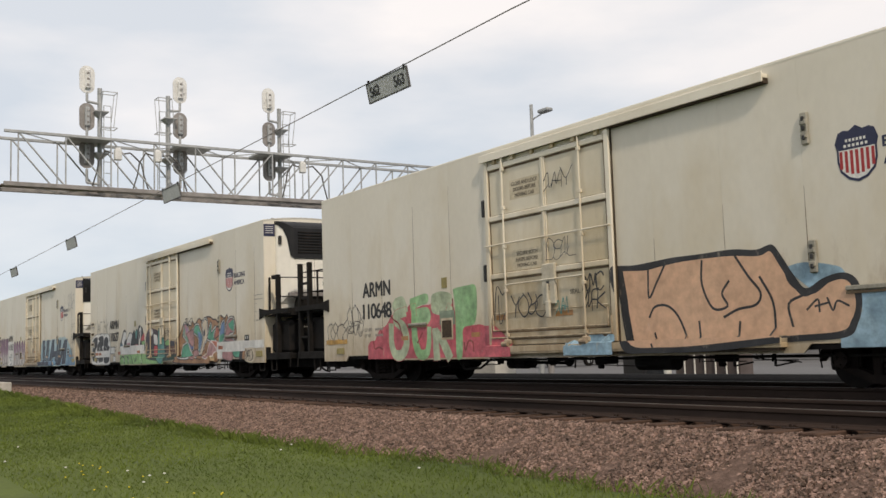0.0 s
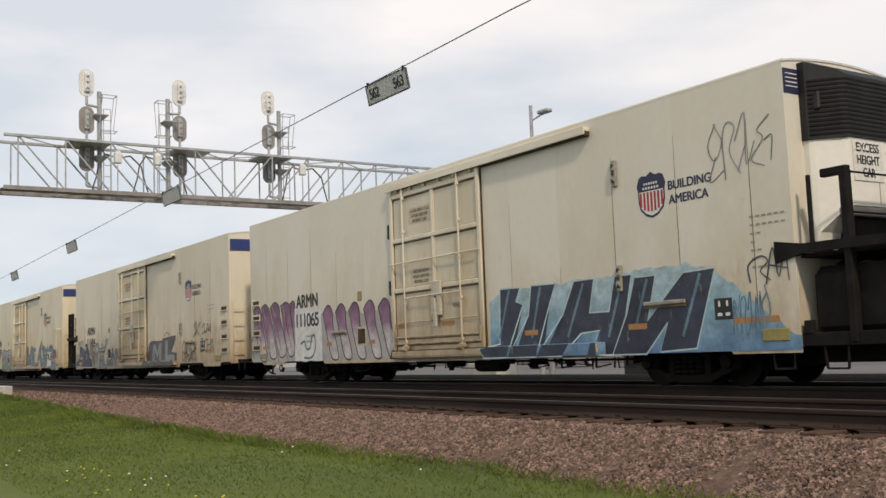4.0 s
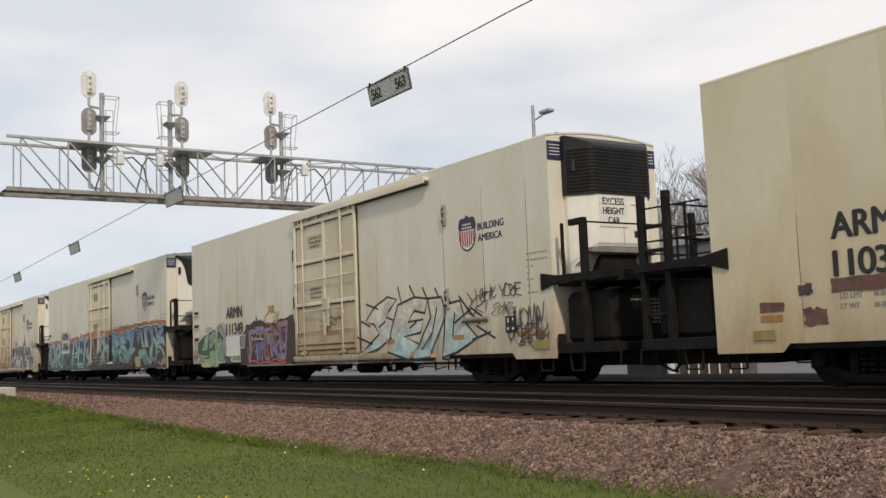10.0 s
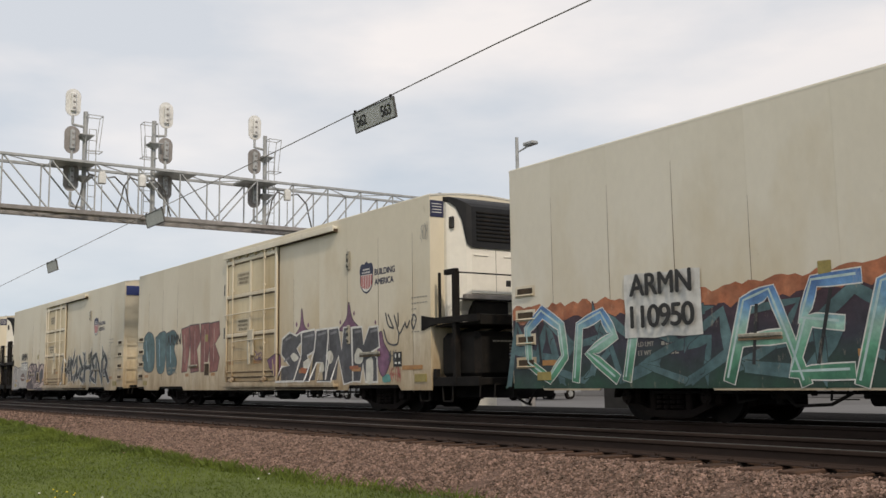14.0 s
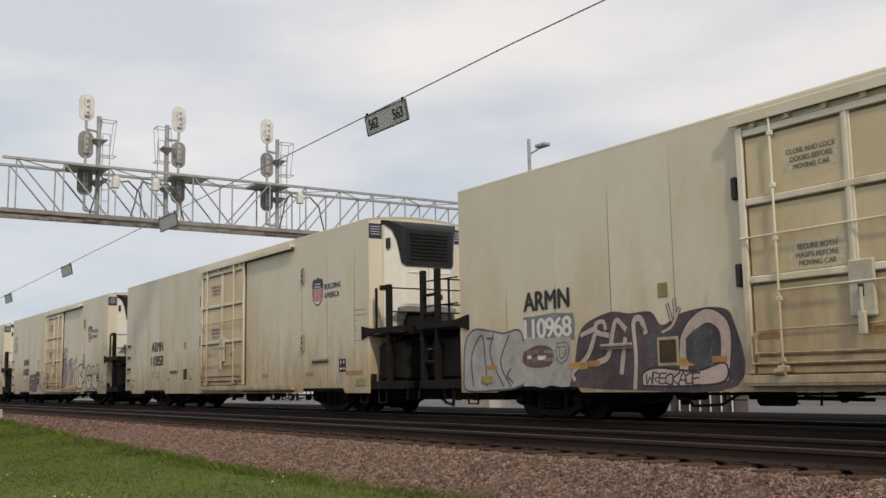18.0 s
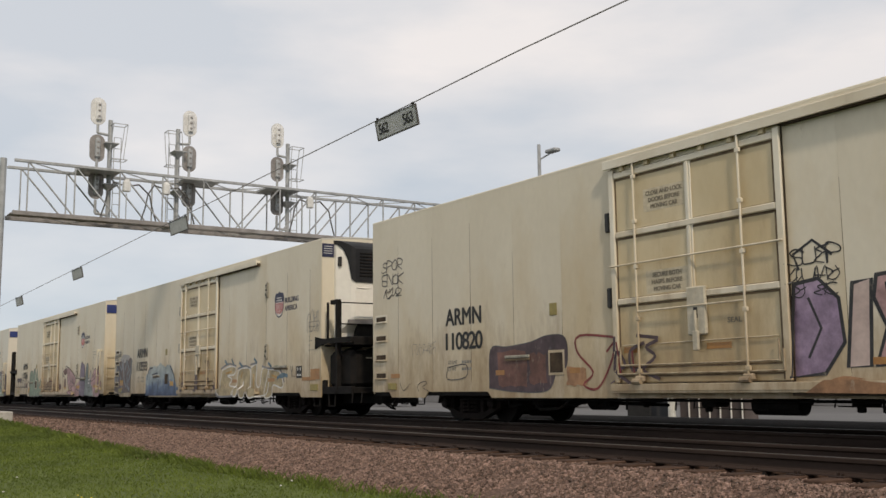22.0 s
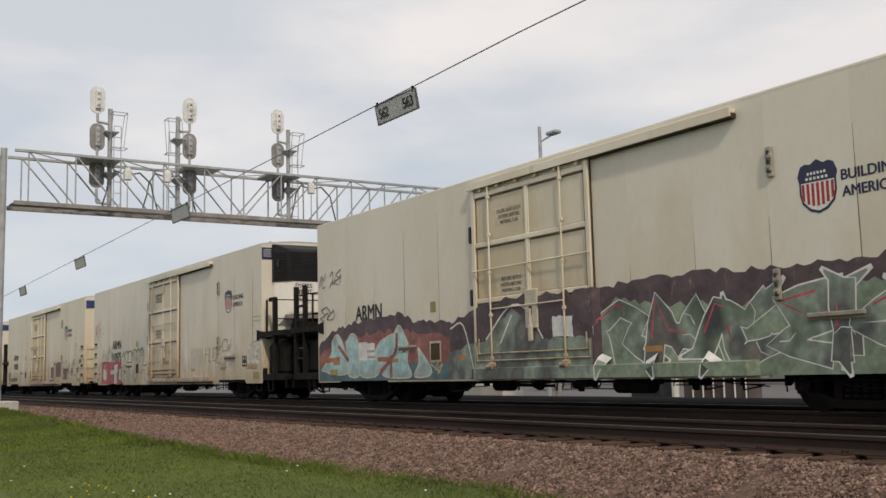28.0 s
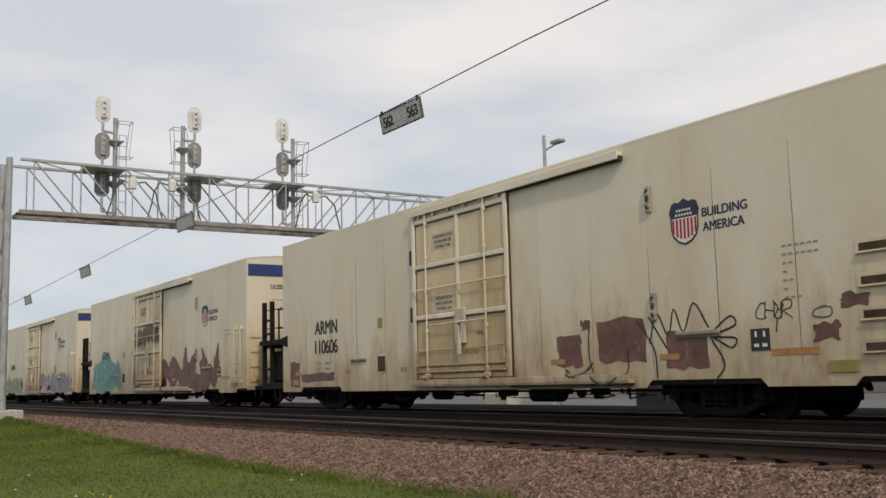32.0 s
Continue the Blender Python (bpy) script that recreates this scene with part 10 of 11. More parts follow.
    s.patch(3.16, 3.57, 1.0, 1.3, "brown", 24, 0.05)
    s.patch(3.96, 4.26, 0.75, 1.05, "ochre", 25, 0.04)
    s.drips(8.0, 11.4, 0.75, 1.6, "brown", 30, 5)
    s.tag("368", 8.6, 10.8, 0.85, 1.4, "brown", 0.06, 6)
    s.lines([[(12.44, 2.04), (12.64, 1.68), (12.55, 1.55)], [(12.81, 1.89), (12.47, 1.69), (12.88, 1.54)], [(11.8, 1.44), (11.84, 0.9)], [(13.06, 2.05), (13.39, 2.08)]], "dusk", 0.020)
    s.shape([(12.73, 1.89), (13.3, 1.98), (13.46, 1.77), (13.13, 1.64), (12.81, 1.71)], "brown", "dusk", 0.010)
    s.shape([(12.93, 1.4), (13.21, 1.44), (13.24, 0.96), (12.95, 0.97)], "brown", None, 0.030)
    s.shape([(11.72, 1.15), (12.2, 1.18), (12.28, 0.94), (11.79, 0.9)], "brown", None, 0.030)
    s.shape([(12.87, 0.99), (13.27, 1.02), (13.24, 0.9)], "ochre", None, 0.030)
    s.shape([(13.47, 2.05), (14.08, 1.9), (15.25, 1.45), (15.1, 1.01), (15.63, 0.77), (14.77, 0.63), (13.97, 0.91), (13.56, 1.43)], "rosy", "black", 0.024, "pink sprayed beak shape")
    s.lines([[(13.65, 1.91), (13.76, 1.46), (14.27, 0.99), (14.92, 0.73)], [(14.08, 1.78), (14.21, 1.36), (15.0, 1.17)], [(14.21, 1.36), (14.42, 1.03), (15.0, 1.17), (14.51, 1.43)], [(15.23, 1.45), (16.16, 1.41)], [(15.26, 1.73), (15.43, 1.48), (15.71, 1.71), (15.77, 1.47)], [(15.34, 0.93), (16.01, 0.99)], [(14.67, 1.84), (14.81, 1.63), (14.96, 1.74)]], "black", 0.018)
    s.shape([(15.14, 1.01), (16.15, 1.3), (16.12, 0.61), (14.98, 0.61)], "rosy", None, 0.030)
    s.lines([[(15.13, 0.81), (15.6, 0.61)], [(15.48, 1.08), (15.74, 0.84), (16.14, 0.88)], [(15.2, 0.85), (15.61, 0.92)]], "black", 0.018)
    s.shape([(16.0, 0.61), (16.09, 1.3), (16.22, 1.91), (16.43, 2.21), (16.64, 2.13), (16.82, 2.1), (17.01, 1.98), (17.07, 1.34), (17.11, 0.6)], "shade", "dusk", 0.020, "violet and teal sprayed blots")
    s.lines([[(16.42, 2.17), (16.29, 1.52)], [(16.57, 2.12), (16.52, 1.44)], [(16.82, 2.07), (16.82, 1.5)]], "lilac", 0.012)
    s.patch(16.20, 17.05, 1.27, 1.47, "smoke", 9, 0.010)
    s.shape([(17.02, 0.6), (17.14, 1.19), (17.27, 1.89), (17.48, 2.12), (17.69, 1.99), (17.73, 1.46), (17.89, 1.24), (18.28, 1.3), (18.53, 1.01), (18.66, 0.58)], "slateteal", "black", 0.018)
    s.shape([(17.77, 1.17), (18.02, 1.63), (18.28, 1.74), (18.17, 1.34), (17.91, 1.1)], "haze", "black", 0.012)
    s.shape([(18.45, 0.59), (18.6, 0.94), (18.82, 0.73), (18.71, 0.57)], "haze", "smoke", 0.010)
    s.lines([[(17.35, 1.92), (17.38, 1.33), (17.71, 1.03)], [(17.47, 1.99), (17.62, 1.47)], [(17.59, 0.96), (18.15, 0.98), (18.47, 0.87)], [(17.76, 0.81), (18.09, 0.77)], [(17.93, 1.96), (18.03, 1.74)], [(18.47, 1.92), (18.51, 1.71)]], "smoke", 0.016)
    s.shape([(18.16, 1.16), (18.56, 1.6), (18.93, 1.82), (19.33, 1.77), (19.63, 1.57), (19.63, 1.12), (19.97, 1.24), (19.96, 1.04), (19.67, 0.58), (18.86, 0.57), (18.52, 0.94)], "rosy", "dusk", 0.016, "pink sprayed beak shape")
    s.lines([[(18.27, 1.23), (18.96, 1.41), (19.52, 1.72)], [(18.5, 1.43), (19.12, 1.61)], [(18.89, 1.0), (19.59, 1.18)], [(19.08, 0.79), (19.48, 0.92), (19.36, 0.59)], [(19.44, 1.86), (19.52, 1.65)]], "dusk", 0.016)
    s.shape([(19.39, 1.9), (19.54, 1.95), (19.57, 1.75), (19.43, 1.73)], "brown", None, 0.030)
    s.patch(15.48, 16.11, 0.93, 1.07, "ochre", 10, 0.010)
    s.patch(18.69, 19.48, 0.95, 1.08, "ochre", 11, 0.010)
    s.shape([(18.93, 0.88), (19.53, 0.92), (19.47, 0.72), (19.07, 0.69)], "mauve", None, 0.030)

    s = S[13]
    s.field([(0.05, 1.55), (1.0, 1.95), (2.8, 2.15), (4.5, 2.2), (5.1, 1.95), (6.7, 1.85), (8.0, 2.12), (9.3, 2.22), (11.4, 2.18), (13, 2.3), (16, 2.2), (19, 2.2), (20.3, 1.9)], 0.57, "dusk", 0.06, 1)
    s.field([(0.05, 1.3), (1.0, 1.6), (2.8, 1.75), (4.5, 1.8), (6.7, 1.5)], 0.57, "rosewood", 0.06, 31)
    s.field([(0.05, 0.95), (3, 1.0), (6.7, 0.98)], 0.57, "deepteal", 0.05, 32)
    s.shape([(0.2, 0.87), (0.79, 1.32), (0.85, 1.62), (1.13, 1.81), (1.4, 1.66), (1.66, 1.23), (1.78, 0.81), (1.07, 0.73)], "aqua", "cream", 0.016, "pale blue letters on a dark sprayed band")
    s.shape([(1.64, 1.58), (2.0, 1.8), (2.32, 1.6), (2.41, 0.74), (1.78, 0.72), (1.72, 1.17)], "aqua", "cream", 0.016, "pale blue letters on a dark sprayed band")
    s.shape([(3.23, 1.31), (3.54, 1.55), (4.24, 1.69), (4.24, 1.29), (3.81, 0.99), (3.52, 0.77), (3.18, 1.04)], "aqua", "cream", 0.016, "pale blue letters on a dark sprayed band")
    s.shape([(4.16, 1.66), (4.43, 1.9), (4.76, 1.57), (4.87, 1.36), (4.79, 1.02), (4.95, 0.65), (3.86, 0.65), (3.6, 0.78), (4.16, 1.19)], "aqua", "cream", 0.016, "pale blue letters on a dark sprayed band")
    s.shape([(5.26, 1.39), (5.88, 0.74), (5.12, 0.65), (5.32, 1.0)], "aqua", "cream", 0.016, "pale blue letters on a dark sprayed band")
    s.shape([(2.38, 1.54), (2.84, 1.52), (3.23, 1.28), (3.38, 0.73), (2.41, 0.72)], "aqua", "cream", 0.016, "pale blue letters on a dark sprayed band")
    s.lines([[(1.24, 1.49), (1.78, 1.11)], [(4.61, 1.28), (4.84, 1.34), (5.35, 1.39)], [(4.32, 1.68), (4.23, 1.24), (3.52, 0.78)], [(4.02, 1.14), (4.02, 0.67)]], "rosewood", 0.060)
    s.lines([[(5.96, 0.98), (6.2, 1.02), (6.02, 0.79), (6.34, 0.92), (6.12, 0.7)], [(5.82, 0.94), (6.23, 0.74)]], "tan", 0.020)
    s.patch(2.37, 3.22, 1.09, 1.52, "white", 3, 0.020)
    s.patch(0.21, 1.31, 1.07, 1.20, "rust", 4, 0.012)
    s.patch(3.37, 4.02, 1.03, 1.15, "rust", 5, 0.012)
    s.field([(6.6, 1.2), (8.2, 1.4), (9.1, 2.0), (10.1, 1.35), (11.6, 1.3)], 0.57, "camo", 0.05, 4)
    s.lines([[(6.7, 1.7), (7.2, 1.75), (7.6, 0.7)], [(8.2, 1.4), (9.0, 2.02), (9.6, 1.95), (10.1, 1.35)], [(8.7, 1.3), (9.1, 1.85)]], "white", 0.02)
    s.patch(10.4, 11.0, 1.35, 1.75, "white", 5, 0.02)
    s.field([(11.5, 1.4), (12.0, 2.0), (13, 1.8), (15, 1.7), (17.5, 1.9), (19.5, 1.5)], 0.57, "sage", 0.08, 6)
    s.piece("2615K3", 11.6, 19.6, 0.6, 2.0, "camo", "white", 0.18, 0.022, 7, shine="red", wild=1.0, curved=False)
    s.tag("1 45", 0.2, 1.4, 3.1, 3.6, "smoke", 0.03, 8)
    s.tag("53", 0.2, 1.0, 2.2, 2.6, "smoke", 0.03, 9)

    s = S[14]
    s.tag("625", 0.34, 1.13, 2.67, 3.50, "red", 0.030, 1)
    s.lines([[(1.35, 3.3), (1.75, 2.99), (1.39, 2.88)]], "red", 0.008)
    s.tag("65", 2.62, 3.23, 1.85, 2.25, "sage", 0.020, 2)
    s.tag("1O3H5 YD", 1.55, 3.46, 1.49, 2.03, "deepgreen", 0.022, 3)
    s.tag("O", 1.67, 1.98, 1.93, 2.15, "deepgreen", 0.018, 4)
    s.patch(1.52, 4.79, 0.57, 1.59, "red", 3, 0.030)
    s.stroke([[(2.07, 1.45), (1.98, 0.81), (2.37, 0.87), (2.4, 1.3)]], "mint", "maroon", 0.060, 0.020, None, True)
    s.patch(1.81, 2.31, 0.81, 1.25, "mint", 5, 0.020)
    s.patch(3.04, 3.73, 1.01, 1.20, "mint", 6, 0.020)
    s.patch(3.67, 4.09, 0.61, 1.38, "mint", 7, 0.030)
    s.patch(4.42, 4.75, 0.76, 1.22, "mint", 8, 0.020)
    s.patch(3.66, 4.21, 1.10, 1.44, "white", 9, 0.040)
    s.lines([[(1.61, 1.51), (2.73, 1.46), (2.57, 0.59)], [(2.84, 1.42), (2.89, 0.58)], [(4.13, 1.36), (4.2, 0.9)], [(0.93, 1.16), (1.25, 1.49), (1.55, 1.55)], [(1.32, 0.59), (1.49, 1.48)]], "maroon", 0.020)
    s.lines([[(4.89, 1.78), (5.05, 1.83), (5.18, 1.95), (5.36, 1.56)], [(5.37, 1.87), (5.63, 1.99), (5.82, 1.78), (5.75, 1.47)], [(5.82, 1.9), (6.15, 1.99), (6.4, 1.79), (6.34, 1.44)], [(6.4, 1.79), (6.75, 2.03), (7.1, 1.86), (7.07, 1.52)], [(7.1, 1.94), (7.35, 2.04), (7.57, 1.82), (7.51, 1.49)], [(7.55, 1.95), (7.85, 2.05), (8.12, 1.78), (7.96, 1.34), (8.48, 1.34)]], "moss", 0.026)
    s.lines([[(4.87, 0.82), (4.87, 1.2), (5.3, 1.4), (5.65, 1.22), (5.68, 0.72)], [(5.7, 1.35), (6.02, 1.16), (5.96, 0.68)], [(6.27, 1.03), (6.55, 0.79), (6.76, 0.62)], [(6.54, 1.14), (7.0, 0.6)], [(7.18, 1.14), (6.93, 0.6)], [(7.55, 1.49), (7.82, 1.2), (7.82, 0.76)], [(7.88, 1.14), (8.22, 1.13)], [(8.13, 1.13), (8.22, 0.69)], [(5.59, 1.49), (6.38, 1.49)], [(5.15, 1.13), (5.48, 1.12), (5.27, 1.0)]], "moss", 0.018)
    s.tag("82", 6.60, 6.90, 1.56, 1.90, "moss", 0.018, 11)
    s.tag("CE4", 7.62, 8.02, 1.73, 2.00, "moss", 0.020, 12)
    s.tag("HUGE", 15.4, 16.85, 1.25, 1.85, "black", 0.020, 6, 0.2)
    s.tag("CW", 17.1, 17.8, 1.6, 2.05, "black", 0.022, 7, 0.2)
    s.tag("7352", 16.9, 18.5, 1.05, 1.5, "grey", 0.016, 8)
    s.tag("4126", 13.9, 15.0, 1.1, 1.85, "milk", 0.04, 9)
    s.piece("O3E", 19.2, 20.3, 1.1, 1.8, "milk", "tan", 0.06, 0.018, 10, wild=0.2)

    s = S[15]
    for k, (x0, x1, z0, z1) in enumerate(((13.0, 13.7, 0.95, 1.55), (14.15, 15.4, 1.0, 1.78), (15.9, 16.8, 0.85, 1.45), (18.85, 19.3, 1.2, 1.45), (0.55, 1.2, 0.65, 1.4), (1.3, 3.4, 0.8, 1.05), (19.35, 19.8, 1.66, 1.84))):
        s.patch(x0, x1, z0, z1, "brown", k + 1, 0.045)
    s.lines([[(13.95, 1.7), (13.9, 1.3), (14.0, 0.85), (14.4, 0.6), (14.9, 0.8), (14.95, 1.2)], [(15.2, 1.7), (15.6, 1.2), (15.65, 0.7)], [(15.5, 1.75), (15.9, 1.2)], [(15.5, 1.3), (15.7, 1.8), (15.95, 1.4), (16.1, 1.85), (16.3, 1.45), (16.55, 1.92), (16.85, 1.5)], [(16.9, 1.4), (17.3, 1.65), (17.4, 1.5), (16.9, 1.35), (17.4, 1.3), (17.3, 1.15), (16.9, 1.33), (17.15, 0.9), (16.9, 0.6)], [(13.2, 0.9), (13.6, 0.75), (14.0, 1.0)], [(13.5, 0.75), (13.9, 0.9)]], "black", 0.017)
    s.patch(13.72, 13.95, 1.6, 1.8, "brown", 20, 0.05)
    s.tag("CH3R", 17.85, 18.5, 1.55, 1.82, "black", 0.022, 9)
    s.tag("I", 18.1, 18.3, 1.35, 1.55, "black", 0.025, 10)
    s.tag("O", 18.9, 19.2, 1.5, 1.7, "smoke", 0.025, 11)

    s = S[16]
    s.piece("1836", 0.8, 5.7, 0.6, 2.1, "teal", "sage", 0.25, 0.06, 1, shine="sky")
    s.patch(2.2, 3.8, 1.9, 2.3, "teal", 2, 0.08)
    s.piece("NN1UW", 11.7, 17.9, 0.6, 1.95, "brown", "dusk", 0.24, 0.04, 3, shine="rust", overlap=0.4)
    s.patch(8.1, 9.6, 2.6, 3.2, "brown", 4, 0.15)
    s.patch(9.7, 11.2, 2.6, 3.3, "brown", 5, 0.15)

    s = S[17]
    s.piece("26315O4", 11.7, 19.8, 0.6, 1.75, "grey", "lilac", 0.2, 0.05, 1, shine="white")
    s.piece("743", 0.8, 6.5, 0.6, 1.6, "sage", "grey", 0.2, 0.05, 2)

    s = S[18]
    s.piece("15U32", 12.5, 19.0, 0.6, 1.7, "slate", "smoke", 0.2, 0.05, 1, shine="white")
    s.piece("OOR", 1.0, 6.5, 0.6, 1.6, "sage", "grey", 0.2, 0.05, 2)


paint_cars()

LOOKS = [
    "cream refrigerator car with a peach outlined piece on its side", "pale refrigerator car with teal, pink and orange lettering", "white refrigerator car with purple and ice blue lettering",
    "cream refrigerator car with a flat grey block piece", "straw-stained refrigerator car with large blue-grey letters", "pale refrigerator car with ice blue arrowed letters",
    "cream refrigerator car covered low with blue-green lettering", "cream refrigerator car with grey block letters and violet spikes", "weathered refrigerator car with black pointed lettering",
    "plain cream refrigerator car with rust-stained plug door", "cream refrigerator car with bubble letters outlined in black", "grimy refrigerator car with tan letters and a pale blue blot",
    "cream refrigerator car with a pink beak shape and violet blots", "pale refrigerator car with a dark sprayed band along its foot", "clean cream refrigerator car with a red lettered box",
    "cream refrigerator car with brown cover-paint patches", "cream refrigerator car with brown and teal letters", "cream refrigerator car with faded grey letters", "pale refrigerator car with slate grey letters",
]
for car, text in zip(TRAIN, LOOKS):
    tagged(car, text)

# ---- yard behind the tracks ----
M_SLAT = surface("brown_siding", (0.06, 0.046, 0.042), (0.10, 0.08, 0.074), 0.8, fine=20, coarse=2)
M_TAN = surface("grey_render", (0.185, 0.18, 0.178), (0.24, 0.235, 0.232), 0.9, fine=12, coarse=0.5, bump=0.1)
M_GLASS = surface("dark_window", (0.02, 0.025, 0.03), (0.04, 0.045, 0.05), 0.15, bump=0.0)


def build_yard():
    h = thing("low_shed", "brown-sided shed with thin white uprights across the yard", "shed")
    x0, x1, y = -22.9, -20.3, 24.0
    bm = B()
    bx(bm, x0, x1, y, y + 0.6, -0.42, 2.3, 0.02)
    part("shed_wall", bm, M_SLAT, h)
    bm = B()
    bx(bm, x0 - 0.15, x1 + 0.15, y - 0.25, y + 0.85, 2.3, 2.42, 0.02)
    part("shed_roof", bm, M_GALV, h)
    for k in range(6):
        x = x0 + 0.42 * (k + 1)
        bm = B()
        bx(bm, x - 0.016, x + 0.016, y - 0.05, y - 0.002, -0.42, 2.3, 0.006)
        part("upright", bm, M_WHITE, h)
    b = thing("bollard_post", "pale yellow post beside the shed", "post")
    bm = B()
    cyl(bm, (-23.05, 23.8, -0.42), (-23.05, 23.8, 1.4), 0.12, 10)
    part("post", bm, M_FLUFF, b)
    c = thing("equipment_cabinet", "dark steel equipment cabinet in the yard", "cabinet")
    bm = B()
    bx(bm, -25.3, -24.2, 24.0, 25.0, -0.42, 1.3, 0.03)
    part("cabinet_body", bm, M_INK, c)
    bm = B()
    bx(bm, -25.35, -24.15, 23.95, 25.05, 1.3, 1.38, 0.02)
    part("cabinet_lid", bm, M_GRILLE, c)
    w = thing("yard_building", "low grey building behind the yard", "building")
    bm = B()
    bx(bm, -75, -20, 46, 60, -0.42, 6.6, 0.03)
    part("wall", bm, M_TAN, w)
    bm = B()
    bx(bm, -75.3, -19.7, 45.7, 60.3, 6.6, 6.95, 0.03)
    part("roof", bm, M_GALV, w)
    for k in range(13):
        x = -73 + k * 4.1
        bm = B()
        bx(bm, x, x + 1.8, 45.94, 46.0, 3.4, 5.0, 0.02)
        win = part("window", bm, M_WHITE, w)
        bm = B()
        bx(bm, x + 0.1, x + 1.7, 45.92, 45.94, 3.5, 4.9)
        part("pane", bm, M_GLASS, win)


build_yard()


def car_parked(x, y, turn, mat, label):
    c = thing("parked_car", label, "car", "parked cars", at=pose(x, y, -0.42, 0, 0, turn))
    bm = B()
    prof = [(-2.2, 0.35), (-2.25, 0.75), (-1.9, 0.95), (-1.2, 1.0), (-0.6, 1.42), (0.9, 1.45), (1.5, 1.02), (2.2, 0.92), (2.25, 0.4)]
    loft(bm, [[(a, s * 0.85 * (0.86 if b > 1.1 else 1.0), b) for a, b in prof] for s in (-1, 1)])
    body = part("body", bm, mat, c)
    bm = B()
    win = [(-1.05, 1.02), (-0.58, 1.36), (0.85, 1.38), (1.3, 1.04)]
    loft(bm, [[(a, s * 0.87, b) for a, b in win] for s in (-1, 1)])
    part("side_windows", bm, M_GRILLE, body)
    for x in (-1.4, 1.4):
        for s in (-1, 1):
            bm = B()
            cyl(bm, (x, s * 0.7, 0.33), (x, s * 0.88, 0.33), 0.33, 16)
            wh = part("wheel", bm, M_FRAME, c)
            bm = B()
            cyl(bm, (x, s * 0.87, 0.33), (x, s * 0.89, 0.33), 0.18, 12)
            part("rim", bm, M_GALV, wh)


M_CARWHITE = surface("car_white", (0.62, 0.62, 0.60), (0.72, 0.72, 0.70), 0.3, bump=0.0)
M_CARGREY = surface("car_grey", (0.20, 0.21, 0.22), (0.28, 0.29, 0.30), 0.3, bump=0.0)
for x, y, turn, mat, lab in ((-58, 34, 5, M_CARGREY, "grey parked car across the yard"), (-66, 36, 4, M_CARWHITE, "white parked car across the yard"),
                             (-44, 37, 92, M_CARGREY, "grey parked car across the yard"), (-74, 35, 3, M_CARWHITE, "white parked car across the yard")):
    car_parked(x, y, turn, mat, lab)


# ---- bare trees ----
def build_tree(x, y, h, seed, label):
    rnd = random.Random(seed)
    t = thing("bare_tree", label, "tree", "bare trees", at=pose(x, y, -0.42))
    rods, stack = [], [(Vector((0, 0, 0)), Vector((rnd.uniform(-0.06, 0.06), 0, 1)).normalized(), 0.22, 0.016, 0)]
    while stack:
        p, d, length, r, depth = stack.pop()
        q = p + d * length
        rods.append((p, q, r, depth))
        if depth >= 7:
            continue
        for k in range((3, 4, 3, 3, 2, 2, 2)[depth]):
            ax = Vector((rnd.uniform(-1, 1), rnd.uniform(-1, 1), rnd.uniform(-0.35, 0.5)))
            nd = (d + ax * 0.62 + Vector((0, 0, 0.10))).normalized()
            stack.append((p + d * length * rnd.uniform(0.55, 1.0), nd, length * rnd.uniform(0.62, 0.84), max(r * rnd.uniform(0.5, 0.66), 0.00065), depth + 1))
    k = h / max(q.z for p, q, r, dp in rods)
    trunk, crown = B(), ([], [])
    for p, q, r, depth in rods:
        p, q, r = p * k, q * k, r * k
        if depth < 2:
            cyl(trunk, p, q, r, 7, r * 0.66)
            continue
        d = (q - p).normalized()
        u = d.orthogonal().normalized()
        w = d.cross(u)
        n = len(crown[0])
        for c, rr in ((p, r), (q, r * 0.66)):
            for a in (0, math.tau / 3, 2 * math.tau / 3):
                crown[0].append(c + rr * (math.cos(a) * u + math.sin(a) * w))
        crown[1].extend(((n, n + 1, n + 4, n + 3), (n + 1, n + 2, n + 5, n + 4), (n + 2, n, n + 3, n + 5)))
    part("trunk", trunk, M_BARK, t)
    me = bpy.data.meshes.new("crown")
    me.from_pydata(crown[0], [], crown[1])
    me.materials.append(M_BARK)
    part("crown", me, M_BARK, t, "bare spring twigs of the crown")


for k, (x, y, h) in enumerate(((-38.8, 62, 19.6), (-66, 64, 18), (-61, 61, 17.6), (-56.5, 64, 17.8), (-52, 62, 16.6), (-47.6, 63, 15.6), (-43.6, 66, 14.2), (-72, 66, 17))):
    build_tree(x, y, h, k + 3, "bare tree with grey twigs behind the yard")


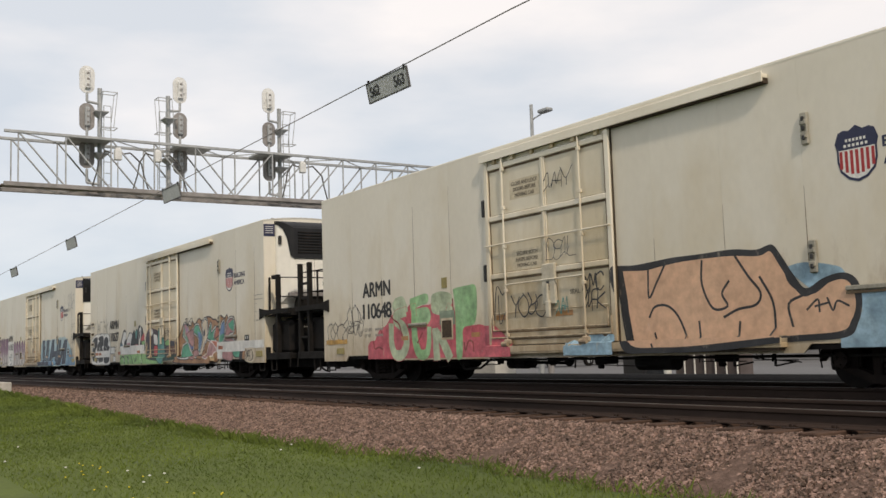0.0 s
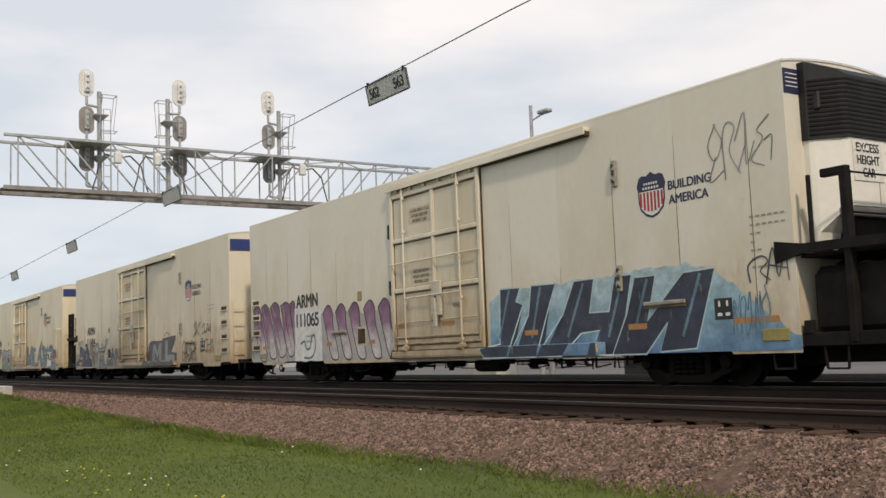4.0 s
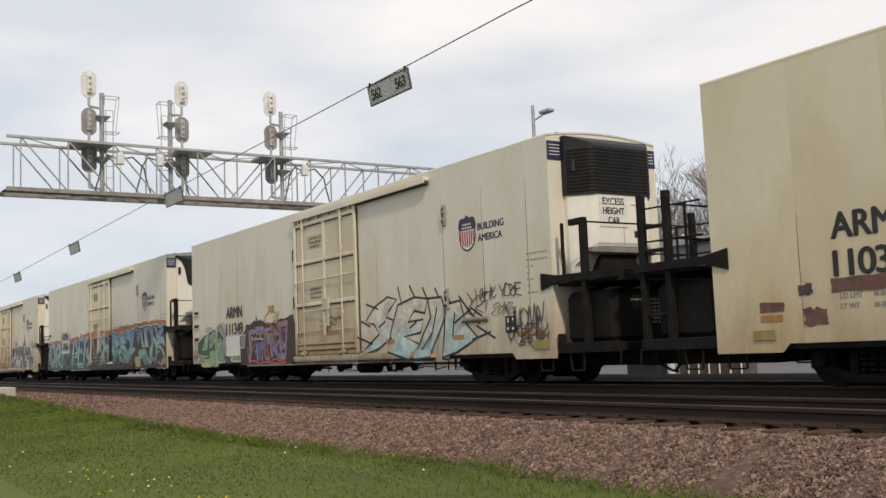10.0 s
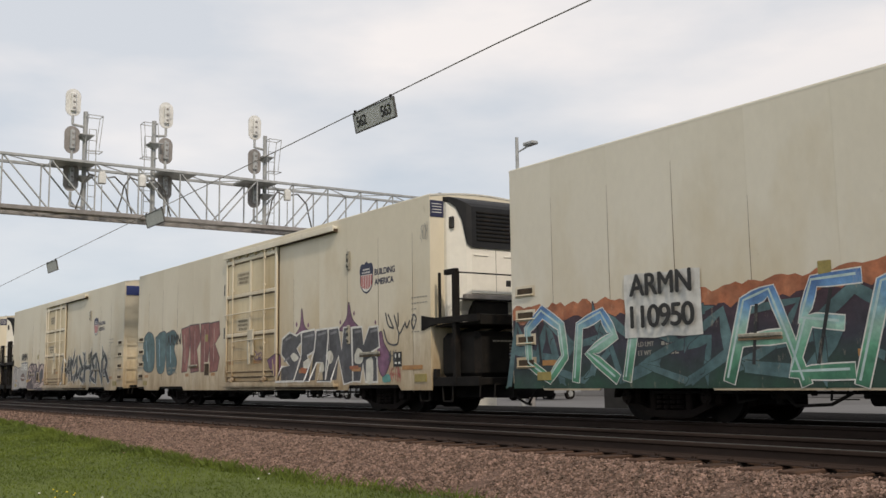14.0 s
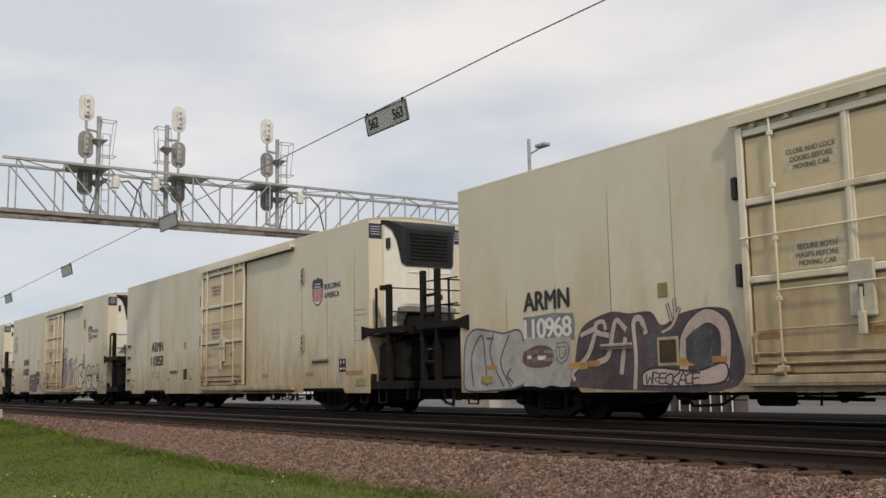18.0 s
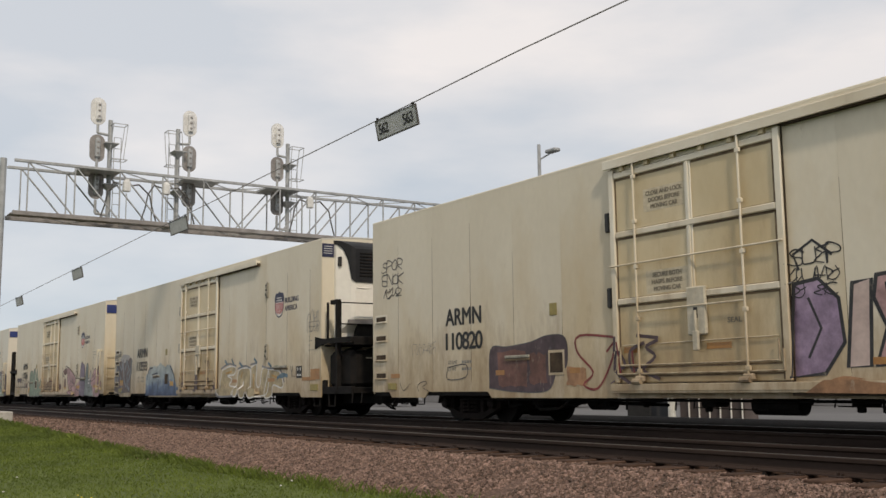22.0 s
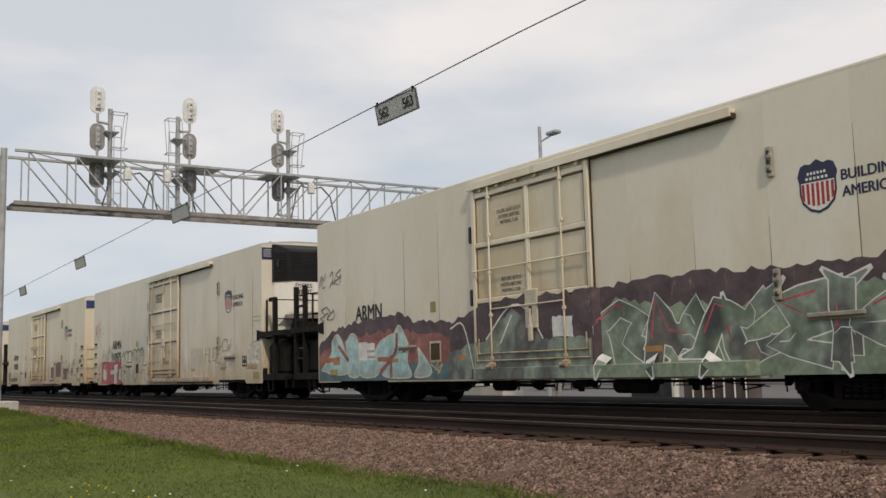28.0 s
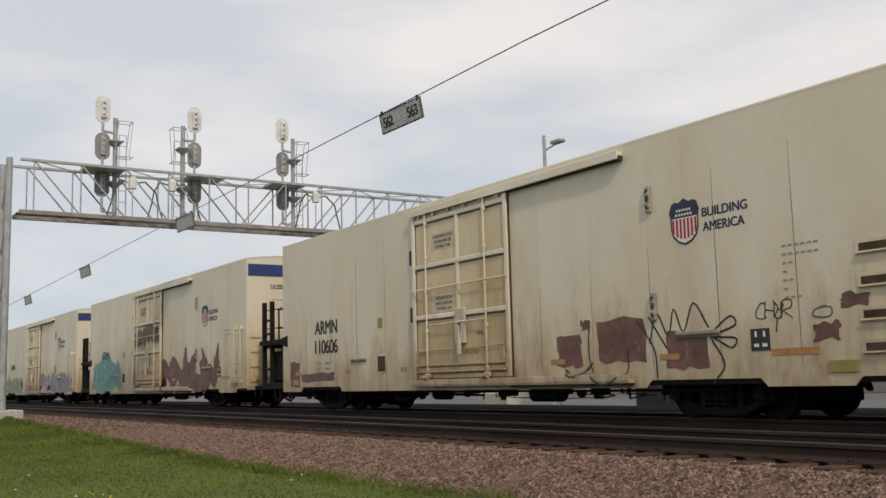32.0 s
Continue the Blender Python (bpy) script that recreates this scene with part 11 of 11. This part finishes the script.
# ---- lawn, flowers and path ----
def blades(name, n, region, size, mat, seed, label, lean=0.5):
    rng = np.random.default_rng(seed)
    x = region[0] + (region[1] - region[0]) * rng.random(n) ** 0.8
    f = np.array([shoulder_foot(v) for v in x])
    y = region[2] + (f + 0.12 - region[2]) * rng.random(n)
    z = np.array([lawn_height(a, b) for a, b in zip(x, y)]) - 0.01
    h = size * (0.6 + 0.8 * rng.random(n)) * np.where(f - y < 0.25, 1.7, 1.0)
    a = rng.random(n) * math.tau
    w = 0.004 + 0.0035 * rng.random(n) + np.clip(-x - 10, 0, 60) * 0.00035
    dx, dy = np.cos(a) * w, np.sin(a) * w
    lx, ly = rng.normal(0, lean, n) * h, rng.normal(0, lean, n) * h
    v = np.empty((n, 4, 3))
    v[:, 0] = np.stack([x - dx, y - dy, z], 1)
    v[:, 1] = np.stack([x + dx, y + dy, z], 1)
    v[:, 2] = np.stack([x + dx * 0.7 + lx * 0.4, y + dy * 0.7 + ly * 0.4, z + h * 0.6], 1)
    v[:, 3] = np.stack([x + lx, y + ly, z + h], 1)
    idx = np.arange(n)[:, None] * 4
    faces = np.concatenate([idx + np.array([[0, 1, 2]]), idx + np.array([[0, 2, 3]])])
    me = bpy.data.meshes.new(name)
    me.from_pydata(v.reshape(-1, 3).tolist(), [], faces.tolist())
    me.materials.append(mat)
    return tagged(new(name, me), label, "grass", kind="stuff")


blades("grass", 120000, (-2.5, -42, 2.34), 0.036, M_GRASS, 11, "short green lawn grass beside the ballast")
blades("grass_fringe", 9000, (-2.5, -45, 6.0), 0.075, M_GRASS, 12, "longer unmown grass along the ballast edge", 0.4)


def flower(x, y, mat, r, name, label):
    z = lawn_height(x, y)
    fl = thing(name, label, "flower", name + "s in the lawn", at=pose(x, y, z))
    bm = B()
    cyl(bm, (0, 0, 0), (0.005, 0, 0.07), 0.003, 5)
    part("stem", bm, M_GRASS, fl)
    bm = B()
    bmesh.ops.create_icosphere(bm, subdivisions=1, radius=r, matrix=Matrix.Translation((0.005, 0, 0.075)) @ Matrix.Diagonal((1, 1, 0.6, 1)))
    part("bloom", bm, mat, fl)


def build_flowers():
    rnd = random.Random(21)
    spots = [(-7.2, 2.7), (-8.6, 2.9), (-10.0, 3.0), (-9.2, 3.4), (-12.5, 3.2), (-7.0, 3.4), (-6.3, 4.4)]
    for k in range(64):
        cx, cy = spots[k % 7]
        x, y = cx + rnd.gauss(0, 0.55), max(cy + rnd.gauss(0, 0.28), 2.4)
        flower(x, y, M_YELLOW, 0.0135, "dandelion", "yellow dandelion in the lawn")
    for k in range(14):
        flower(-5 - 12 * rnd.random(), rnd.uniform(2.5, 6.3), M_FLUFF, 0.018, "seed_clock", "white dandelion seed head in the lawn")


build_flowers()


def build_path():
    p = thing("footpath", "pale concrete footpath at the lawn's edge", "path", kind="structure")
    for k in range(28):
        x = -45 + k * 2.4
        bm = B()
        z = lawn_height(x, 1.0)
        dz = lawn_height(x + 2.38, 1.0) - z
        vs = bx(bm, 0, 2.38, -1.4, 0.0, -0.1, 0.03)
        for v in vs:
            v.co.z += dz * v.co.x / 2.38
        part("path_slab", bm, M_CONC, p, at=pose(x, 2.30, z))


build_path()


# ---- ties and ballast stones, last ----
def build_ties():
    bm = B()
    bx(bm, -0.115, 0.115, -1.3, 1.3, -0.372, -0.19, 0.012)
    tie = mesh_of("tie", bm, M_TIE)
    bm = B()
    for s in (-1, 1):
        bx(bm, -0.09, 0.09, s * HALF - 0.17, s * HALF + 0.17, -0.19, -0.176, 0.004)
        for q in (-1, 1):
            bx(bm, -0.03, -0.01, s * HALF + q * 0.1 - 0.012, s * HALF + q * 0.1 + 0.012, -0.176, -0.145)
            bx(bm, 0.02, 0.04, s * HALF + q * 0.1 - 0.012, s * HALF + q * 0.1 + 0.012, -0.176, -0.148)
    plate = mesh_of("tie_plates", bm, M_STEEL)
    rnd = random.Random(8)
    for track, yc in ((TRACK_NEAR, NEAR), (TRACK_FAR, FAR)):
        for k in range(230):
            x = -115 + k * 0.54 + rnd.uniform(-0.02, 0.02)
            o = part("tie", tie, None, track, at=pose(x, yc + rnd.uniform(-0.04, 0.04), rnd.uniform(-0.012, 0.004), 0, 0, rnd.uniform(-0.8, 0.8)))
            if -60 < x < 8:
                part("tie_plates", plate, None, o)
        far = B()
        for k in range(200):
            x = -116 - k * 0.54
            bx(far, x - 0.115, x + 0.115, yc - 1.3, yc + 1.3, -0.372, -0.19)
        tagged(part("far_ties", far, M_TIE, track), "wooden ties far down the line", kind="stuff")


build_ties()


def stones(name, n, xr, yr, size, seed, label, bury=0.2, mat=None):
    rng = np.random.default_rng(seed)
    base = np.array([(a, b, c) for a in (-0.6, 0.6) for b in (-0.6, 0.6) for c in (-0.6, 0.6)])
    quad = np.array([(0, 1, 3, 2), (4, 6, 7, 5), (0, 4, 5, 1), (2, 3, 7, 6), (0, 2, 6, 4), (1, 5, 7, 3)])
    tri = np.array([t for a, b, c, d in quad for t in ((a, b, c), (a, c, d))])
    x = xr[0] + (xr[1] - xr[0]) * rng.random(n)
    y = yr[0] + (yr[1] - yr[0]) * rng.random(n)
    keep = np.array([b > shoulder_foot(a) - 0.12 + rng.normal(0, 0.07) for a, b in zip(x, y)])
    x, y = x[keep], y[keep]
    n = len(x)
    z = np.array([bed_height(a, b) for a, b in zip(x, y)])
    r = size * (0.55 + 0.9 * rng.random(n) ** 1.5)
    s = rng.uniform(0.6, 1.25, (n, 1, 3)) * r[:, None, None]
    v = base[None] * (1 + rng.normal(0, 0.24, (n, 8, 3))) * s
    a = rng.random(n) * math.tau
    c, q = np.cos(a)[:, None], np.sin(a)[:, None]
    vx, vy = v[:, :, 0] * c - v[:, :, 1] * q, v[:, :, 0] * q + v[:, :, 1] * c
    t = rng.normal(0, 0.6, n)
    c, q = np.cos(t)[:, None], np.sin(t)[:, None]
    vy, vz = vy * c - v[:, :, 2] * q, vy * q + v[:, :, 2] * c
    v = np.stack([vx + x[:, None], vy + y[:, None], vz + (z + r * bury)[:, None]], 2)
    faces = (np.arange(n)[:, None, None] * 8 + tri[None]).reshape(-1, 3)
    me = bpy.data.meshes.new(name)
    me.from_pydata(v.reshape(-1, 3).tolist(), [], faces.tolist())
    me.materials.append(mat or M_STONE)
    return tagged(new(name, me), label, "ballast", kind="stuff")


stones("ballast_stones", 140000, (-26, -2), (5.4, 8.95), 0.0195, 31, "reddish crushed stone on the ballast shoulder")
stones("ballast_stones_far", 34000, (-75, -26), (5.4, 8.62), 0.032, 32, "reddish crushed stone further along the shoulder")
# these stones carry the painted shade, unlike those on the shoulder
stones("ballast_between", 14000, (-40, 4), (8.62, 15.4), 0.030, 33, "crushed stone between the rails, coloured dark for the train's shade", 0.0, M_SHADED_STONE)


# ---- movement ----
RUN = [(t, 10.634 * t + 0.0057 * t * t) for t in range(0, 33)]      # the train gathers a little speed


def motions():
    for car in TRAIN:
        x, y, z = car.matrix_basis.translation
        walk(car, [(t, pose(x + s, y, z)) for t, s in RUN])
    ts = [k / FPS for k in range(int(32 * FPS) + 1)]
    run = np.interp(ts, [t for t, s in RUN], [s for t, s in RUN])
    for s in (-1, 1):
        wheels = [o for c in TRAIN for o in c.children_recursive if o.name.split(".")[0] == "wheelset" and (o.matrix_basis.translation.x > 0) == (s > 0)]
        first = wheels[0]
        walk(first, [(t, pose(s * 0.89, 0, 0.42, 0, math.degrees(d / 0.42) % 360.0, 0)) for t, d in zip(ts, run)])
        for w in wheels[1:]:
            w.rotation_mode = "QUATERNION"
            w.animation_data_create()
            w.animation_data.action = first.animation_data.action
            w.animation_data.action_slot = first.animation_data.action_slot


motions()
